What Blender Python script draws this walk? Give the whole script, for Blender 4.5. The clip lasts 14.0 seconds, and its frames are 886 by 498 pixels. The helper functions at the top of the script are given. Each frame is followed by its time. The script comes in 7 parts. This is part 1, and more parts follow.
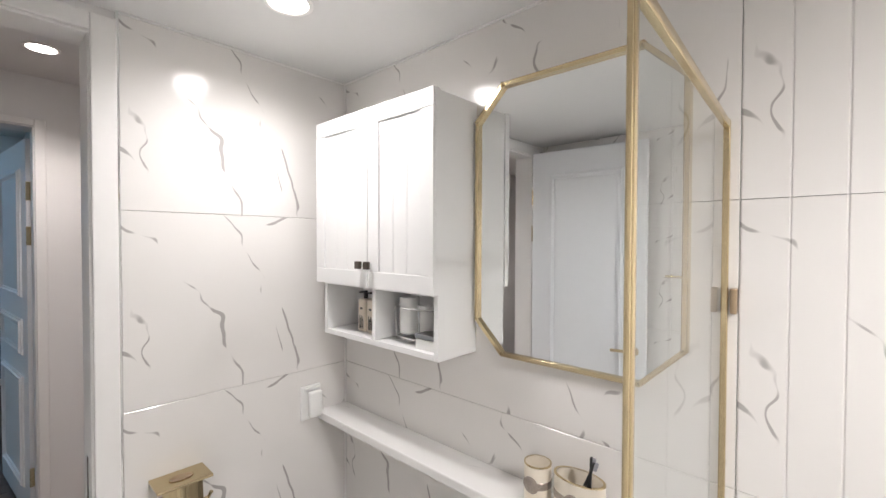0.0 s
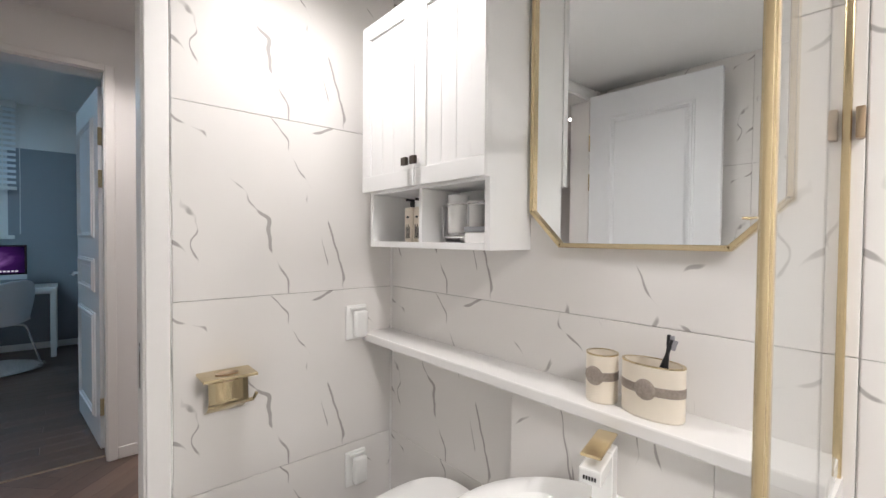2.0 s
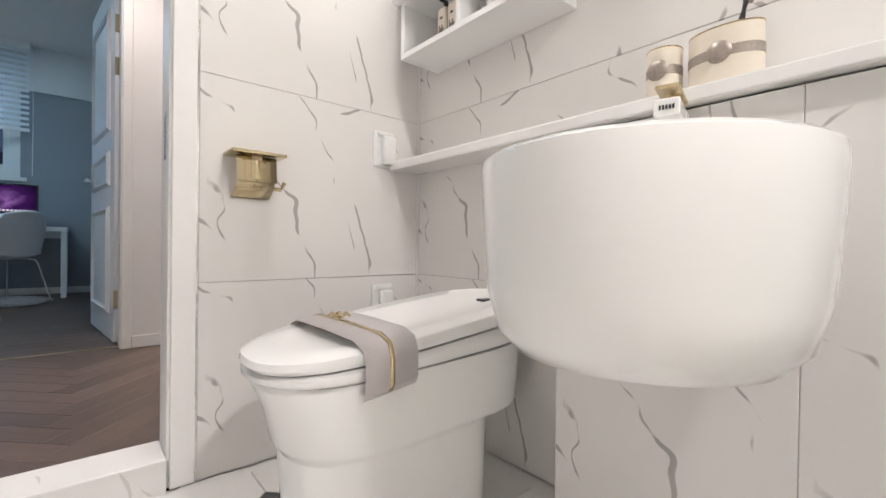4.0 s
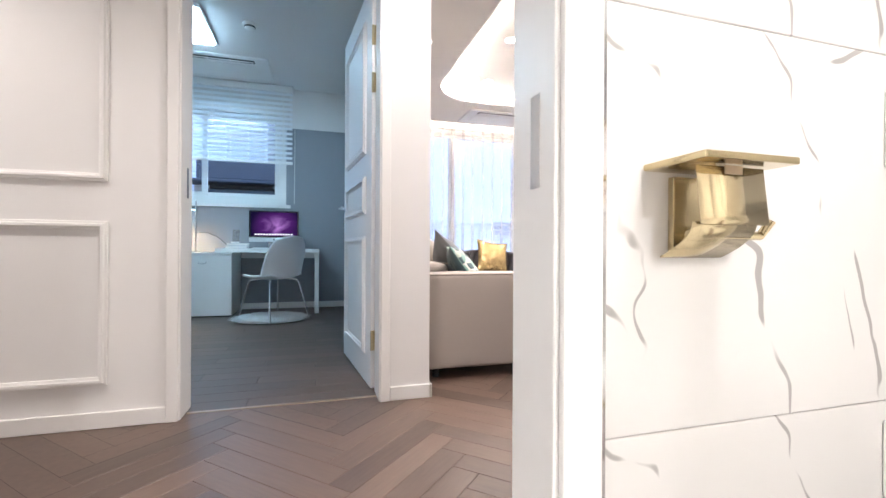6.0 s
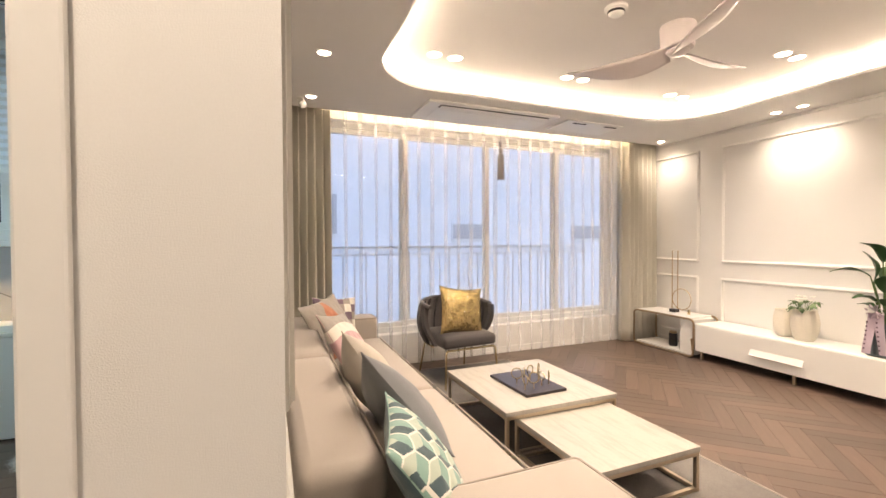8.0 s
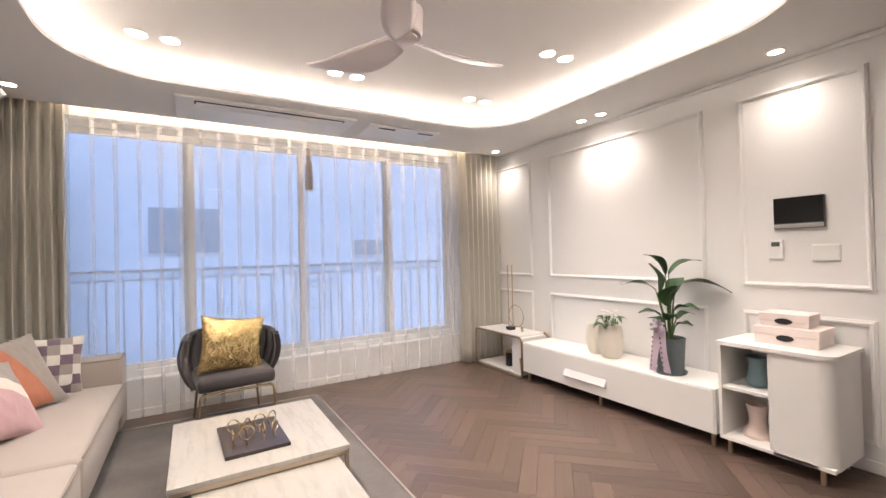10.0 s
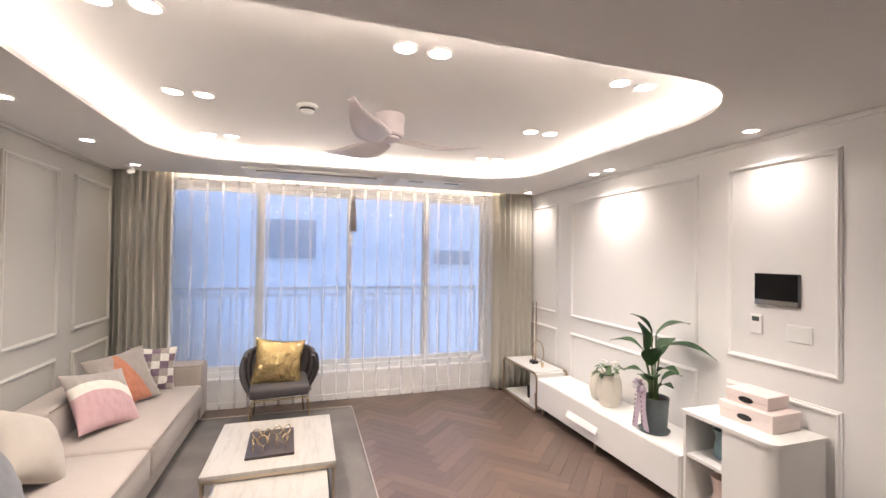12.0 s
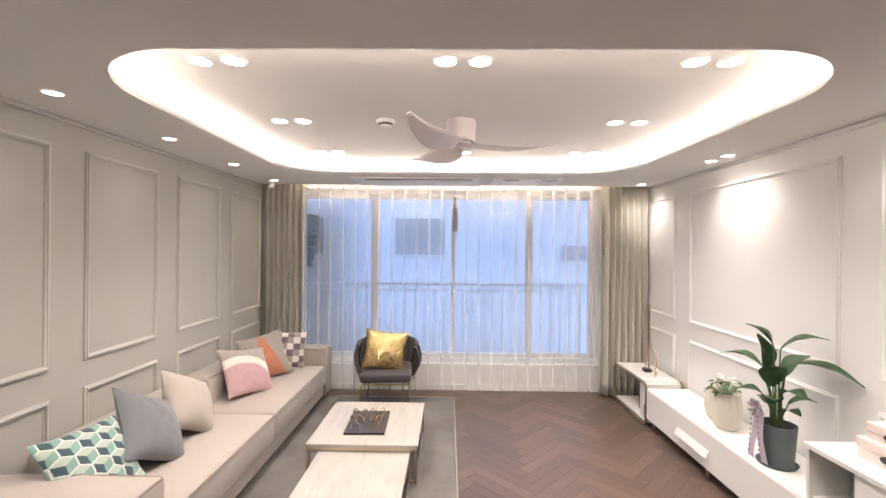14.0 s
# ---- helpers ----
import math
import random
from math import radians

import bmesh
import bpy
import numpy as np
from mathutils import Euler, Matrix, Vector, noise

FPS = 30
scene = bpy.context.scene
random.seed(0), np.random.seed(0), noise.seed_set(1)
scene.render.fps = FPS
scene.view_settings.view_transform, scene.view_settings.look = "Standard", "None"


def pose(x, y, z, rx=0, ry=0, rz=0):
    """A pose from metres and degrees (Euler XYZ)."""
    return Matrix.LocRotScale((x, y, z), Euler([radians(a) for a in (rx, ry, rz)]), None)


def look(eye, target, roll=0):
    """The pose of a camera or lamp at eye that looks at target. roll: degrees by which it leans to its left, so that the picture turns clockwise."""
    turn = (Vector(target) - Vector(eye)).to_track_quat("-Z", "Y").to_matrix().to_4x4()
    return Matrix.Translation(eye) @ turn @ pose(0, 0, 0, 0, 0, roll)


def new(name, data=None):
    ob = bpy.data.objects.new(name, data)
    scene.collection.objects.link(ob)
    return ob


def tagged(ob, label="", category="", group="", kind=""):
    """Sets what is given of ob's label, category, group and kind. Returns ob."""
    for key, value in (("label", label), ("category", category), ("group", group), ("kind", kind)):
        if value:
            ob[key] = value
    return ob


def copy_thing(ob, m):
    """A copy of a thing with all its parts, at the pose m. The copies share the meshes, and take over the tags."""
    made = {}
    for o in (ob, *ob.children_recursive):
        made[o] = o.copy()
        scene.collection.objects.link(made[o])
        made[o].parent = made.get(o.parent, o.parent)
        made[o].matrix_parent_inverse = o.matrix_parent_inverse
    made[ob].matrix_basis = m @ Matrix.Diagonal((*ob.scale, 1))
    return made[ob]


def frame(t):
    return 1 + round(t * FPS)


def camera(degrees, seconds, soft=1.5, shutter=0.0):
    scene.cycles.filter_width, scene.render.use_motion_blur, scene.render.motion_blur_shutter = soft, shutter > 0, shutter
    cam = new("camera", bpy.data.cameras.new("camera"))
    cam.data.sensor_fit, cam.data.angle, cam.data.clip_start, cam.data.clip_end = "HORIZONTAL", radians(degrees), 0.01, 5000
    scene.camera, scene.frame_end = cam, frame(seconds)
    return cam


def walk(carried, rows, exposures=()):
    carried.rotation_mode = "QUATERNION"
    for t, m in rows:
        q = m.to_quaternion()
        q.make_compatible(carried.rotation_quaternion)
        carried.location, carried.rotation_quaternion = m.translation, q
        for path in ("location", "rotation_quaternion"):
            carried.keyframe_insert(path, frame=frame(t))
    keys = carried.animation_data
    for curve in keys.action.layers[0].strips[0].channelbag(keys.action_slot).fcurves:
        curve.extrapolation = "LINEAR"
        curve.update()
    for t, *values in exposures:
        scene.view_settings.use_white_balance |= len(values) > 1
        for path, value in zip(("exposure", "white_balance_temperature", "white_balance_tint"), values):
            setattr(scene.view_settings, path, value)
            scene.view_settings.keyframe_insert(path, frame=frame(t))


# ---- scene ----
cam = camera(92.2, 14.0)
PATH = [
    (0, (0.601, 0.889, 1.542), (2.071, 2.244, 1.503), 0.2),
    (0.5, (0.613, 0.904, 1.514), (1.958, 2.383, 1.469), 0.2),
    (1, (0.618, 0.933, 1.443), (1.918, 2.453, 1.395), 0.3),
    (1.5, (0.636, 0.948, 1.336), (1.938, 2.464, 1.288), 0.4),
    (2, (0.659, 0.954, 1.233), (1.969, 2.465, 1.187), 0.5),
    (2.5, (0.658, 0.981, 1.101), (1.973, 2.488, 1.059), 0.6),
    (3, (0.656, 1.003, 0.925), (1.969, 2.512, 0.897), 0.6),
    (3.2, (0.647, 1.008, 0.83), (1.965, 2.512, 0.819), 0.7),
    (5.3, (0.54, 1.3, 0.486), (1.565, 3.016, 0.472), 0.3),
    (5.5, (0.5, 1.395, 0.518), (1.378, 3.192, 0.54), 0.8),
    (5.7, (0.52, 1.6, 0.604), (1.215, 3.475, 0.625), 0.5),
    (6, (0.509, 1.898, 0.715), (1.072, 3.817, 0.716), 0.3),
    (6.5, (0.496, 2.429, 0.884), (0.950, 4.377, 0.870), 0.2),
    (7, (0.605, 2.847, 1.055), (1.041, 4.798, 1.011), -0.1),
    (7.5, (0.78, 3.218, 1.168), (1.297, 5.149, 1.123), -0.2),
    (8, (1.014, 3.365, 1.229), (1.769, 5.216, 1.188), -0.2),
    (8.5, (1.278, 3.368, 1.253), (2.193, 5.146, 1.221), -0.5),
    (9, (1.612, 3.352, 1.254), (2.616, 5.081, 1.24), -0.9),
    (9.2, (1.746, 3.347, 1.226), (2.779, 5.059, 1.233), -1.4),
    (11.3, (2.826, 2.771, 1.436), (3.64, 4.598, 1.464), 0.2),
    (11.5, (2.815, 2.675, 1.513), (3.55, 4.535, 1.542), 0.5),
    (12, (2.789, 2.537, 1.61), (3.393, 4.443, 1.641), 0.8),
    (12.5, (2.835, 2.463, 1.65), (3.345, 4.397, 1.672), 0.9),
    (13, (2.889, 2.431, 1.658), (3.326, 4.382, 1.67), 0.9),
    (13.5, (3.062, 2.401, 1.651), (3.283, 4.389, 1.654), 0.7),
    (14, (3.189, 2.405, 1.655), (3.162, 4.405, 1.655), 0.5),
]
EXPOSURES = [(0.0, 0.08, 6500, 14), (3.0, 0.18, 6600, 14), (5.5, 1.08, 6650, 14), (6.5, 1.4, 6450, 14), (7.0, 0.88, 7250, 14), (7.5, 0.75, 7500, 14), (8.0, 0.66, 8400, 14),
             (8.5, 0.45, 8000, 14), (9.0, 0.43, 7450, 14), (11.5, 0.58, 6850, 14), (14.0, 0.58, 6850, 13)]
walk(cam, [(t, look(eye, target, roll)) for t, eye, target, roll in PATH], EXPOSURES)

# ---- daylight ----
world = bpy.data.worlds.new("world")
scene.world = world
world.use_nodes = True
wn = world.node_tree
bg = wn.nodes["Background"]
sky = wn.nodes.new("ShaderNodeTexSky")
sky.sky_type = "NISHITA"
sky.sun_disc = False
sky.sun_elevation = radians(30)
sky.sun_rotation = radians(180)
wn.links.new(sky.outputs[0], bg.inputs[0])
bg.inputs[1].default_value = 0.10
sun_data = bpy.data.lights.new("sun", "SUN")
sun_data.energy, sun_data.angle, sun_data.color = 2.9, radians(20), (0.20, 0.455, 1.0)
sun = new("sun", sun_data)
sun.matrix_world = look((0, -20, 18.5), (0, 0, 7))

# ---- levels and walls, in metres ----
CEIL, COFFER, OFFICE_CEIL, BATH_CEIL, BATH_FLOOR = 2.37, 2.49, 2.63, 2.18, -0.08
LEFT_X, TV_X, WIN_Y, HALL_Y = 1.03, 5.46, 7.42, 3.90
BN_Y, BE_X = 2.375, 1.62


# ---- small builders ----
def link_mesh(name, bm, material):
    me = bpy.data.meshes.new(name)
    bm.normal_update()
    for f in bm.faces:
        f.smooth = True
    for e in bm.edges:
        if len(e.link_faces) == 2:
            a, b = e.link_faces
            turn = a.normal.angle(b.normal, 0)
            ra, rb = a.calc_area() + 1e-12, b.calc_area() + 1e-12
            e.smooth = not (turn > 0.75 or (turn > 0.3 and max(ra, rb) > 5 * min(ra, rb)))
    bm.to_mesh(me)
    bm.free()
    if material:
        me.materials.append(material)
    return new(name, me)


def part(name, bm, material, parent, label="", soft=True):
    """One mesh object under a thing or a part, in its parent's own axes."""
    ob = link_mesh(name, bm, material)
    ob.parent = parent
    if label:
        ob["label"] = label
    return ob


def thing(name, m, label, category, group="", kind=""):
    ob = new(name)
    ob.empty_display_size = 0.1
    ob.matrix_world = m
    return tagged(ob, label, category, group, kind)


def solo(name, bm, material, label, category, kind="", group="", m=None, soft=True):
    ob = link_mesh(name, bm, material)
    if m is not None:
        ob.matrix_world = m
    return tagged(ob, label, category, group, kind)


def box(x0, x1, y0, y1, z0, z1, bevel=0.0, segs=2, bm=None, m=None):
    bm = bm or bmesh.new()
    made = bmesh.ops.create_cube(bm, size=1)["verts"]
    for v in made:
        v.co = Vector(((x0 + x1) / 2 + v.co.x * (x1 - x0), (y0 + y1) / 2 + v.co.y * (y1 - y0), (z0 + z1) / 2 + v.co.z * (z1 - z0)))
        if m is not None:
            v.co = m @ v.co
    if bevel:
        edges = list({e for v in made for e in v.link_edges})
        bmesh.ops.bevel(bm, geom=edges, offset=bevel, segments=segs, profile=0.5, affect="EDGES")
    return bm


def lathe(profile, n=32, bm=None, m=None, sx=1.0, sy=1.0):
    """A turned body from (radius, height) pairs."""
    bm = bm or bmesh.new()
    rings = []
    for r, z in profile:
        if r <= 1e-6:
            rings.append([bm.verts.new((0, 0, z))])
        else:
            rings.append([bm.verts.new((r * sx * math.cos(2 * math.pi * k / n), r * sy * math.sin(2 * math.pi * k / n), z)) for k in range(n)])
    for a, b in zip(rings, rings[1:]):
        if len(a) == 1 and len(b) == 1:
            continue
        for k in range(n):
            j = (k + 1) % n
            if len(a) == 1:
                bm.faces.new((a[0], b[j], b[k]))
            elif len(b) == 1:
                bm.faces.new((a[k], a[j], b[0]))
            else:
                bm.faces.new((a[k], a[j], b[j], b[k]))
    if m is not None:
        for ring in rings:
            for v in ring:
                v.co = m @ v.co
    bmesh.ops.recalc_face_normals(bm, faces=bm.faces)
    return bm


def tube(points, r, n=10, bm=None, closed=False):
    """A round bar along a line of points."""
    bm = bm or bmesh.new()
    pts = [Vector(p) for p in points]
    rings = []
    up = None
    for i, p in enumerate(pts):
        if closed:
            d = pts[(i + 1) % len(pts)] - pts[i - 1]
        else:
            d = pts[min(i + 1, len(pts) - 1)] - pts[max(i - 1, 0)]
        d.normalize()
        if up is None:
            up = d.orthogonal().normalized()
        up = (up - d * up.dot(d))
        up = up.normalized() if up.length > 1e-5 else d.orthogonal().normalized()
        side = d.cross(up)
        rr = r[i] if isinstance(r, (list, tuple)) else r
        rings.append([bm.verts.new(p + rr * (math.cos(2 * math.pi * k / n) * up + math.sin(2 * math.pi * k / n) * side)) for k in range(n)])
    pairs = list(zip(rings, rings[1:])) + ([(rings[-1], rings[0])] if closed else [])
    for a, b in pairs:
        for k in range(n):
            j = (k + 1) % n
            bm.faces.new((a[k], a[j], b[j], b[k]))
    if not closed:
        bm.faces.new(rings[0][::-1])
        bm.faces.new(rings[-1])
    bmesh.ops.recalc_face_normals(bm, faces=bm.faces)
    return bm


def rounded(points, radius, steps=5):
    """A polyline with its inner corners rounded."""
    pts = [Vector(p) for p in points]
    out = [pts[0]]
    for a, b, c in zip(pts, pts[1:], pts[2:]):
        u, w = (a - b).normalized(), (c - b).normalized()
        p, q = b + u * radius, b + w * radius
        for k in range(steps + 1):
            t = k / steps
            out.append((1 - t) ** 2 * p + 2 * t * (1 - t) * b + t * t * q)
    return out + [pts[-1]]


def cylinder(x, y, z0, z1, r, n=24, bm=None, bevel=0.0):
    b = min(bevel, r * 0.5)
    prof = [(0, z0), (r - b, z0)] + ([(r, z0 + b), (r, z1 - b)] if b else [(r, z0), (r, z1)][:2]) + [(r - b, z1), (0, z1)]
    if not b:
        prof = [(0, z0), (r, z0), (r, z1), (0, z1)]
    return lathe(prof, n, bm, Matrix.Translation((x, y, 0)))


def ring_loop(x0, x1, y0, y1, r, steps=12):
    out = []
    for cx, cy, a in ((x1 - r, y1 - r, 0), (x0 + r, y1 - r, 90), (x0 + r, y0 + r, 180), (x1 - r, y0 + r, 270)):
        for k in range(steps + 1):
            t = radians(a + 90 * k / steps)
            out.append((cx + r * math.cos(t), cy + r * math.sin(t)))
    return out


def grid_mesh(nx, ny, fn, bm=None):
    bm = bm or bmesh.new()
    vs = [[bm.verts.new(fn(i / nx, j / ny)) for j in range(ny + 1)] for i in range(nx + 1)]
    for i in range(nx):
        for j in range(ny):
            bm.faces.new((vs[i][j], vs[i + 1][j], vs[i + 1][j + 1], vs[i][j + 1]))
    return bm


# ---- materials ----
def mat(name, color, rough=0.5, metal=0.0, grain=0.0, grain_scale=60.0, bump=0.0, bump_scale=200.0, stain=0.0, stain_scale=2.0,
        sheen=0.0, coat=0.0, random_value=0.0, emit=None, strength=0.0, transmission=0.0, island=False, specular=0.5):
    m = bpy.data.materials.new(name)
    m.use_nodes = True
    nt = m.node_tree
    b = nt.nodes["Principled BSDF"]
    b.inputs["Roughness"].default_value = rough
    b.inputs["Metallic"].default_value = metal
    b.inputs["Specular IOR Level"].default_value = specular
    b.inputs["Sheen Weight"].default_value = sheen
    b.inputs["Coat Weight"].default_value = coat
    b.inputs["Transmission Weight"].default_value = transmission
    b.inputs["Base Color"].default_value = (*color, 1)
    if emit:
        b.inputs["Emission Color"].default_value = (*emit, 1)
        b.inputs["Emission Strength"].default_value = strength
    co = nt.nodes.new("ShaderNodeTexCoord")
    last = None

    def vary(value_socket, lo, hi, last):
        mr = nt.nodes.new("ShaderNodeMapRange")
        mr.inputs["To Min"].default_value, mr.inputs["To Max"].default_value = lo, hi
        nt.links.new(value_socket, mr.inputs["Value"])
        mx = nt.nodes.new("ShaderNodeMix")
        mx.data_type, mx.blend_type = "RGBA", "MULTIPLY"
        mx.inputs[0].default_value = 1
        if last is None:
            mx.inputs[6].default_value = (*color, 1)
        else:
            nt.links.new(last, mx.inputs[6])
        cc = nt.nodes.new("ShaderNodeCombineColor")
        for k in range(3):
            nt.links.new(mr.outputs[0], cc.inputs[k])
        nt.links.new(cc.outputs[0], mx.inputs[7])
        return mx.outputs[2]

    def tex(scale, detail=4):
        n = nt.nodes.new("ShaderNodeTexNoise")
        n.inputs["Scale"].default_value, n.inputs["Detail"].default_value = scale, detail
        nt.links.new(co.outputs["Object"], n.inputs["Vector"])
        return n.outputs["Fac"]

    if grain:
        last = vary(tex(grain_scale), 1 - grain, 1 + grain, last)
    if stain:
        last = vary(tex(stain_scale, 3), 1 - stain, 1 + stain, last)
    if random_value:
        if island:
            src = nt.nodes.new("ShaderNodeNewGeometry").outputs["Random Per Island"]
        else:
            src = nt.nodes.new("ShaderNodeObjectInfo").outputs["Random"]
        last = vary(src, 1 - random_value, 1 + random_value, last)
    if last is not None:
        nt.links.new(last, b.inputs["Base Color"])
    if bump:
        bp = nt.nodes.new("ShaderNodeBump")
        bp.inputs["Strength"].default_value, bp.inputs["Distance"].default_value = bump, 0.002
        nt.links.new(tex(bump_scale), bp.inputs["Height"])
        nt.links.new(bp.outputs[0], b.inputs["Normal"])
    return m


def marble_mat(name, base, vein, shift, rough=0.15):
    """Glossy white porcelain with sparse grey veins."""
    m = mat(name, base, rough, grain=0.02, grain_scale=5)
    nt = m.node_tree
    b = nt.nodes["Principled BSDF"]
    co = next(n for n in nt.nodes if n.bl_idname == "ShaderNodeTexCoord")

    def mapped(loc, tilt, scale):
        mp = nt.nodes.new("ShaderNodeMapping")
        mp.inputs["Location"].default_value = loc
        mp.inputs["Rotation"].default_value = (0, radians(tilt), 0)
        mp.inputs["Scale"].default_value = scale
        nt.links.new(co.outputs["Object"], mp.inputs["Vector"])
        return mp.outputs[0]

    def noisy(vector, scale, detail, rough):
        n = nt.nodes.new("ShaderNodeTexNoise")
        n.inputs["Scale"].default_value, n.inputs["Detail"].default_value, n.inputs["Roughness"].default_value = scale, detail, rough
        nt.links.new(vector, n.inputs["Vector"])
        return n.outputs["Fac"]

    def calc(op, p, q):
        n = nt.nodes.new("ShaderNodeMath")
        n.operation = op
        for k, v in enumerate((p, q)):
            if isinstance(v, (int, float)):
                n.inputs[k].default_value = v
            else:
                nt.links.new(v, n.inputs[k])
        return n.outputs[0]

    def step(value, lo, hi):
        n = nt.nodes.new("ShaderNodeMapRange")
        n.interpolation_type = "SMOOTHSTEP"
        n.inputs["From Min"].default_value, n.inputs["From Max"].default_value = lo, hi
        nt.links.new(value, n.inputs["Value"])
        return n.outputs[0]

    # thin lines that mostly run down one way, broken into short strokes of changing width
    veins = None
    for tilt, scale, seed, level, width in ((26, 1.35, 0.0, 0.53, 0.007), (-52, 1.2, 4.7, 0.60, 0.006), (10, 1.8, 9.1, 0.57, 0.005)):
        here = (shift[0] + seed, shift[1], shift[2] + 0.6 * seed)
        wave = nt.nodes.new("ShaderNodeTexWave")
        wave.wave_type, wave.bands_direction, wave.wave_profile = "BANDS", "X", "SIN"
        wave.inputs["Scale"].default_value, wave.inputs["Distortion"].default_value = scale, 4.6
        wave.inputs["Detail"].default_value, wave.inputs["Detail Scale"].default_value, wave.inputs["Detail Roughness"].default_value = 3, 1.8, 0.55
        nt.links.new(mapped(here, tilt, (1, 1, 1)), wave.inputs["Vector"])
        gate = step(noisy(mapped((here[0] + 7.3, here[1] + 2.1, here[2]), tilt, (1.4, 1.0, 0.9)), 6.5, 2, 0.5), level - 0.02, level + 0.14)
        short = calc("SUBTRACT", calc("MULTIPLY", gate, width), calc("SUBTRACT", 1.0, wave.outputs["Fac"]))
        line = step(short, 0.0, 0.0035)
        veins = line if veins is None else calc("MAXIMUM", veins, line)
    veins = calc("MULTIPLY", veins, 0.72)
    mx = nt.nodes.new("ShaderNodeMix")
    mx.data_type = "RGBA"
    nt.links.new(veins, mx.inputs[0])
    old = b.inputs["Base Color"].links[0].from_socket
    nt.links.new(old, mx.inputs[6])
    mx.inputs[7].default_value = (*vein, 1)
    nt.links.new(mx.outputs[2], b.inputs["Base Color"])
    return m


def wood_mat(name, dark, light, rough, along=(1.0, 14.0, 14.0), island=False):
    """Oiled boards: long grain, board to board difference."""
    m = mat(name, light, rough)
    nt = m.node_tree
    b = nt.nodes["Principled BSDF"]
    co = next(n for n in nt.nodes if n.bl_idname == "ShaderNodeTexCoord")
    mp = nt.nodes.new("ShaderNodeMapping")
    mp.inputs["Scale"].default_value = along
    nt.links.new(co.outputs["Object"], mp.inputs["Vector"])
    if island:
        src = nt.nodes.new("ShaderNodeNewGeometry").outputs["Random Per Island"]
    else:
        src = nt.nodes.new("ShaderNodeObjectInfo").outputs["Random"]
    n4 = nt.nodes.new("ShaderNodeTexNoise")
    n4.noise_dimensions = "4D"
    n4.inputs["Scale"].default_value, n4.inputs["Detail"].default_value, n4.inputs["Roughness"].default_value = 7, 8, 0.62
    wv = nt.nodes.new("ShaderNodeMath")
    wv.operation = "MULTIPLY"
    wv.inputs[1].default_value = 40
    nt.links.new(src, wv.inputs[0])
    nt.links.new(wv.outputs[0], n4.inputs["W"])
    nt.links.new(mp.outputs[0], n4.inputs["Vector"])
    add = nt.nodes.new("ShaderNodeMath")
    add.operation = "MULTIPLY_ADD"
    add.inputs[1].default_value, add.inputs[2].default_value = 0.5, 0.0
    nt.links.new(src, add.inputs[0])
    mix = nt.nodes.new("ShaderNodeMath")
    mix.operation = "MULTIPLY_ADD"
    mix.inputs[1].default_value = 0.75
    nt.links.new(n4.outputs["Fac"], mix.inputs[0])
    nt.links.new(add.outputs[0], mix.inputs[2])
    ramp = nt.nodes.new("ShaderNodeMix")
    ramp.data_type = "RGBA"
    ramp.inputs[6].default_value, ramp.inputs[7].default_value = (*dark, 1), (*light, 1)
    nt.links.new(mix.outputs[0], ramp.inputs[0])
    nt.links.new(ramp.outputs[2], b.inputs["Base Color"])
    bp = nt.nodes.new("ShaderNodeBump")
    bp.inputs["Strength"].default_value, bp.inputs["Distance"].default_value = 0.25, 0.001
    nt.links.new(n4.outputs["Fac"], bp.inputs["Height"])
    nt.links.new(bp.outputs[0], b.inputs["Normal"])
    return m


def glow_mat(name, color, strength):
    m = bpy.data.materials.new(name)
    m.use_nodes = True
    nt = m.node_tree
    nt.nodes.remove(nt.nodes["Principled BSDF"])
    e = nt.nodes.new("ShaderNodeEmission")
    e.inputs[0].default_value, e.inputs[1].default_value = (*color, 1), strength
    nt.links.new(e.outputs[0], nt.nodes["Material Output"].inputs[0])
    return m


def sheer_mat(name, color, open_share, weave=0.12):
    """Thin cloth: part open weave, part light-passing thread."""
    m = bpy.data.materials.new(name)
    m.use_nodes = True
    nt = m.node_tree
    nt.nodes.remove(nt.nodes["Principled BSDF"])
    tr = nt.nodes.new("ShaderNodeBsdfTransparent")
    tl = nt.nodes.new("ShaderNodeBsdfTranslucent")
    df = nt.nodes.new("ShaderNodeBsdfDiffuse")
    tl.inputs[0].default_value = df.inputs[0].default_value = (*color, 1)
    a = nt.nodes.new("ShaderNodeMixShader")
    a.inputs[0].default_value = 0.78
    nt.links.new(tl.outputs[0], a.inputs[1])
    nt.links.new(df.outputs[0], a.inputs[2])
    mx = nt.nodes.new("ShaderNodeMixShader")
    co = nt.nodes.new("ShaderNodeTexCoord")
    no = nt.nodes.new("ShaderNodeTexNoise")
    no.inputs["Scale"].default_value = 90
    nt.links.new(co.outputs["Object"], no.inputs["Vector"])
    mr = nt.nodes.new("ShaderNodeMapRange")
    mr.inputs["To Min"].default_value, mr.inputs["To Max"].default_value = open_share - weave, open_share + weave
    nt.links.new(no.outputs["Fac"], mr.inputs["Value"])
    nt.links.new(mr.outputs[0], mx.inputs[0])
    nt.links.new(a.outputs[0], mx.inputs[1])
    nt.links.new(tr.outputs[0], mx.inputs[2])
    nt.links.new(mx.outputs[0], nt.nodes["Material Output"].inputs[0])
    return m


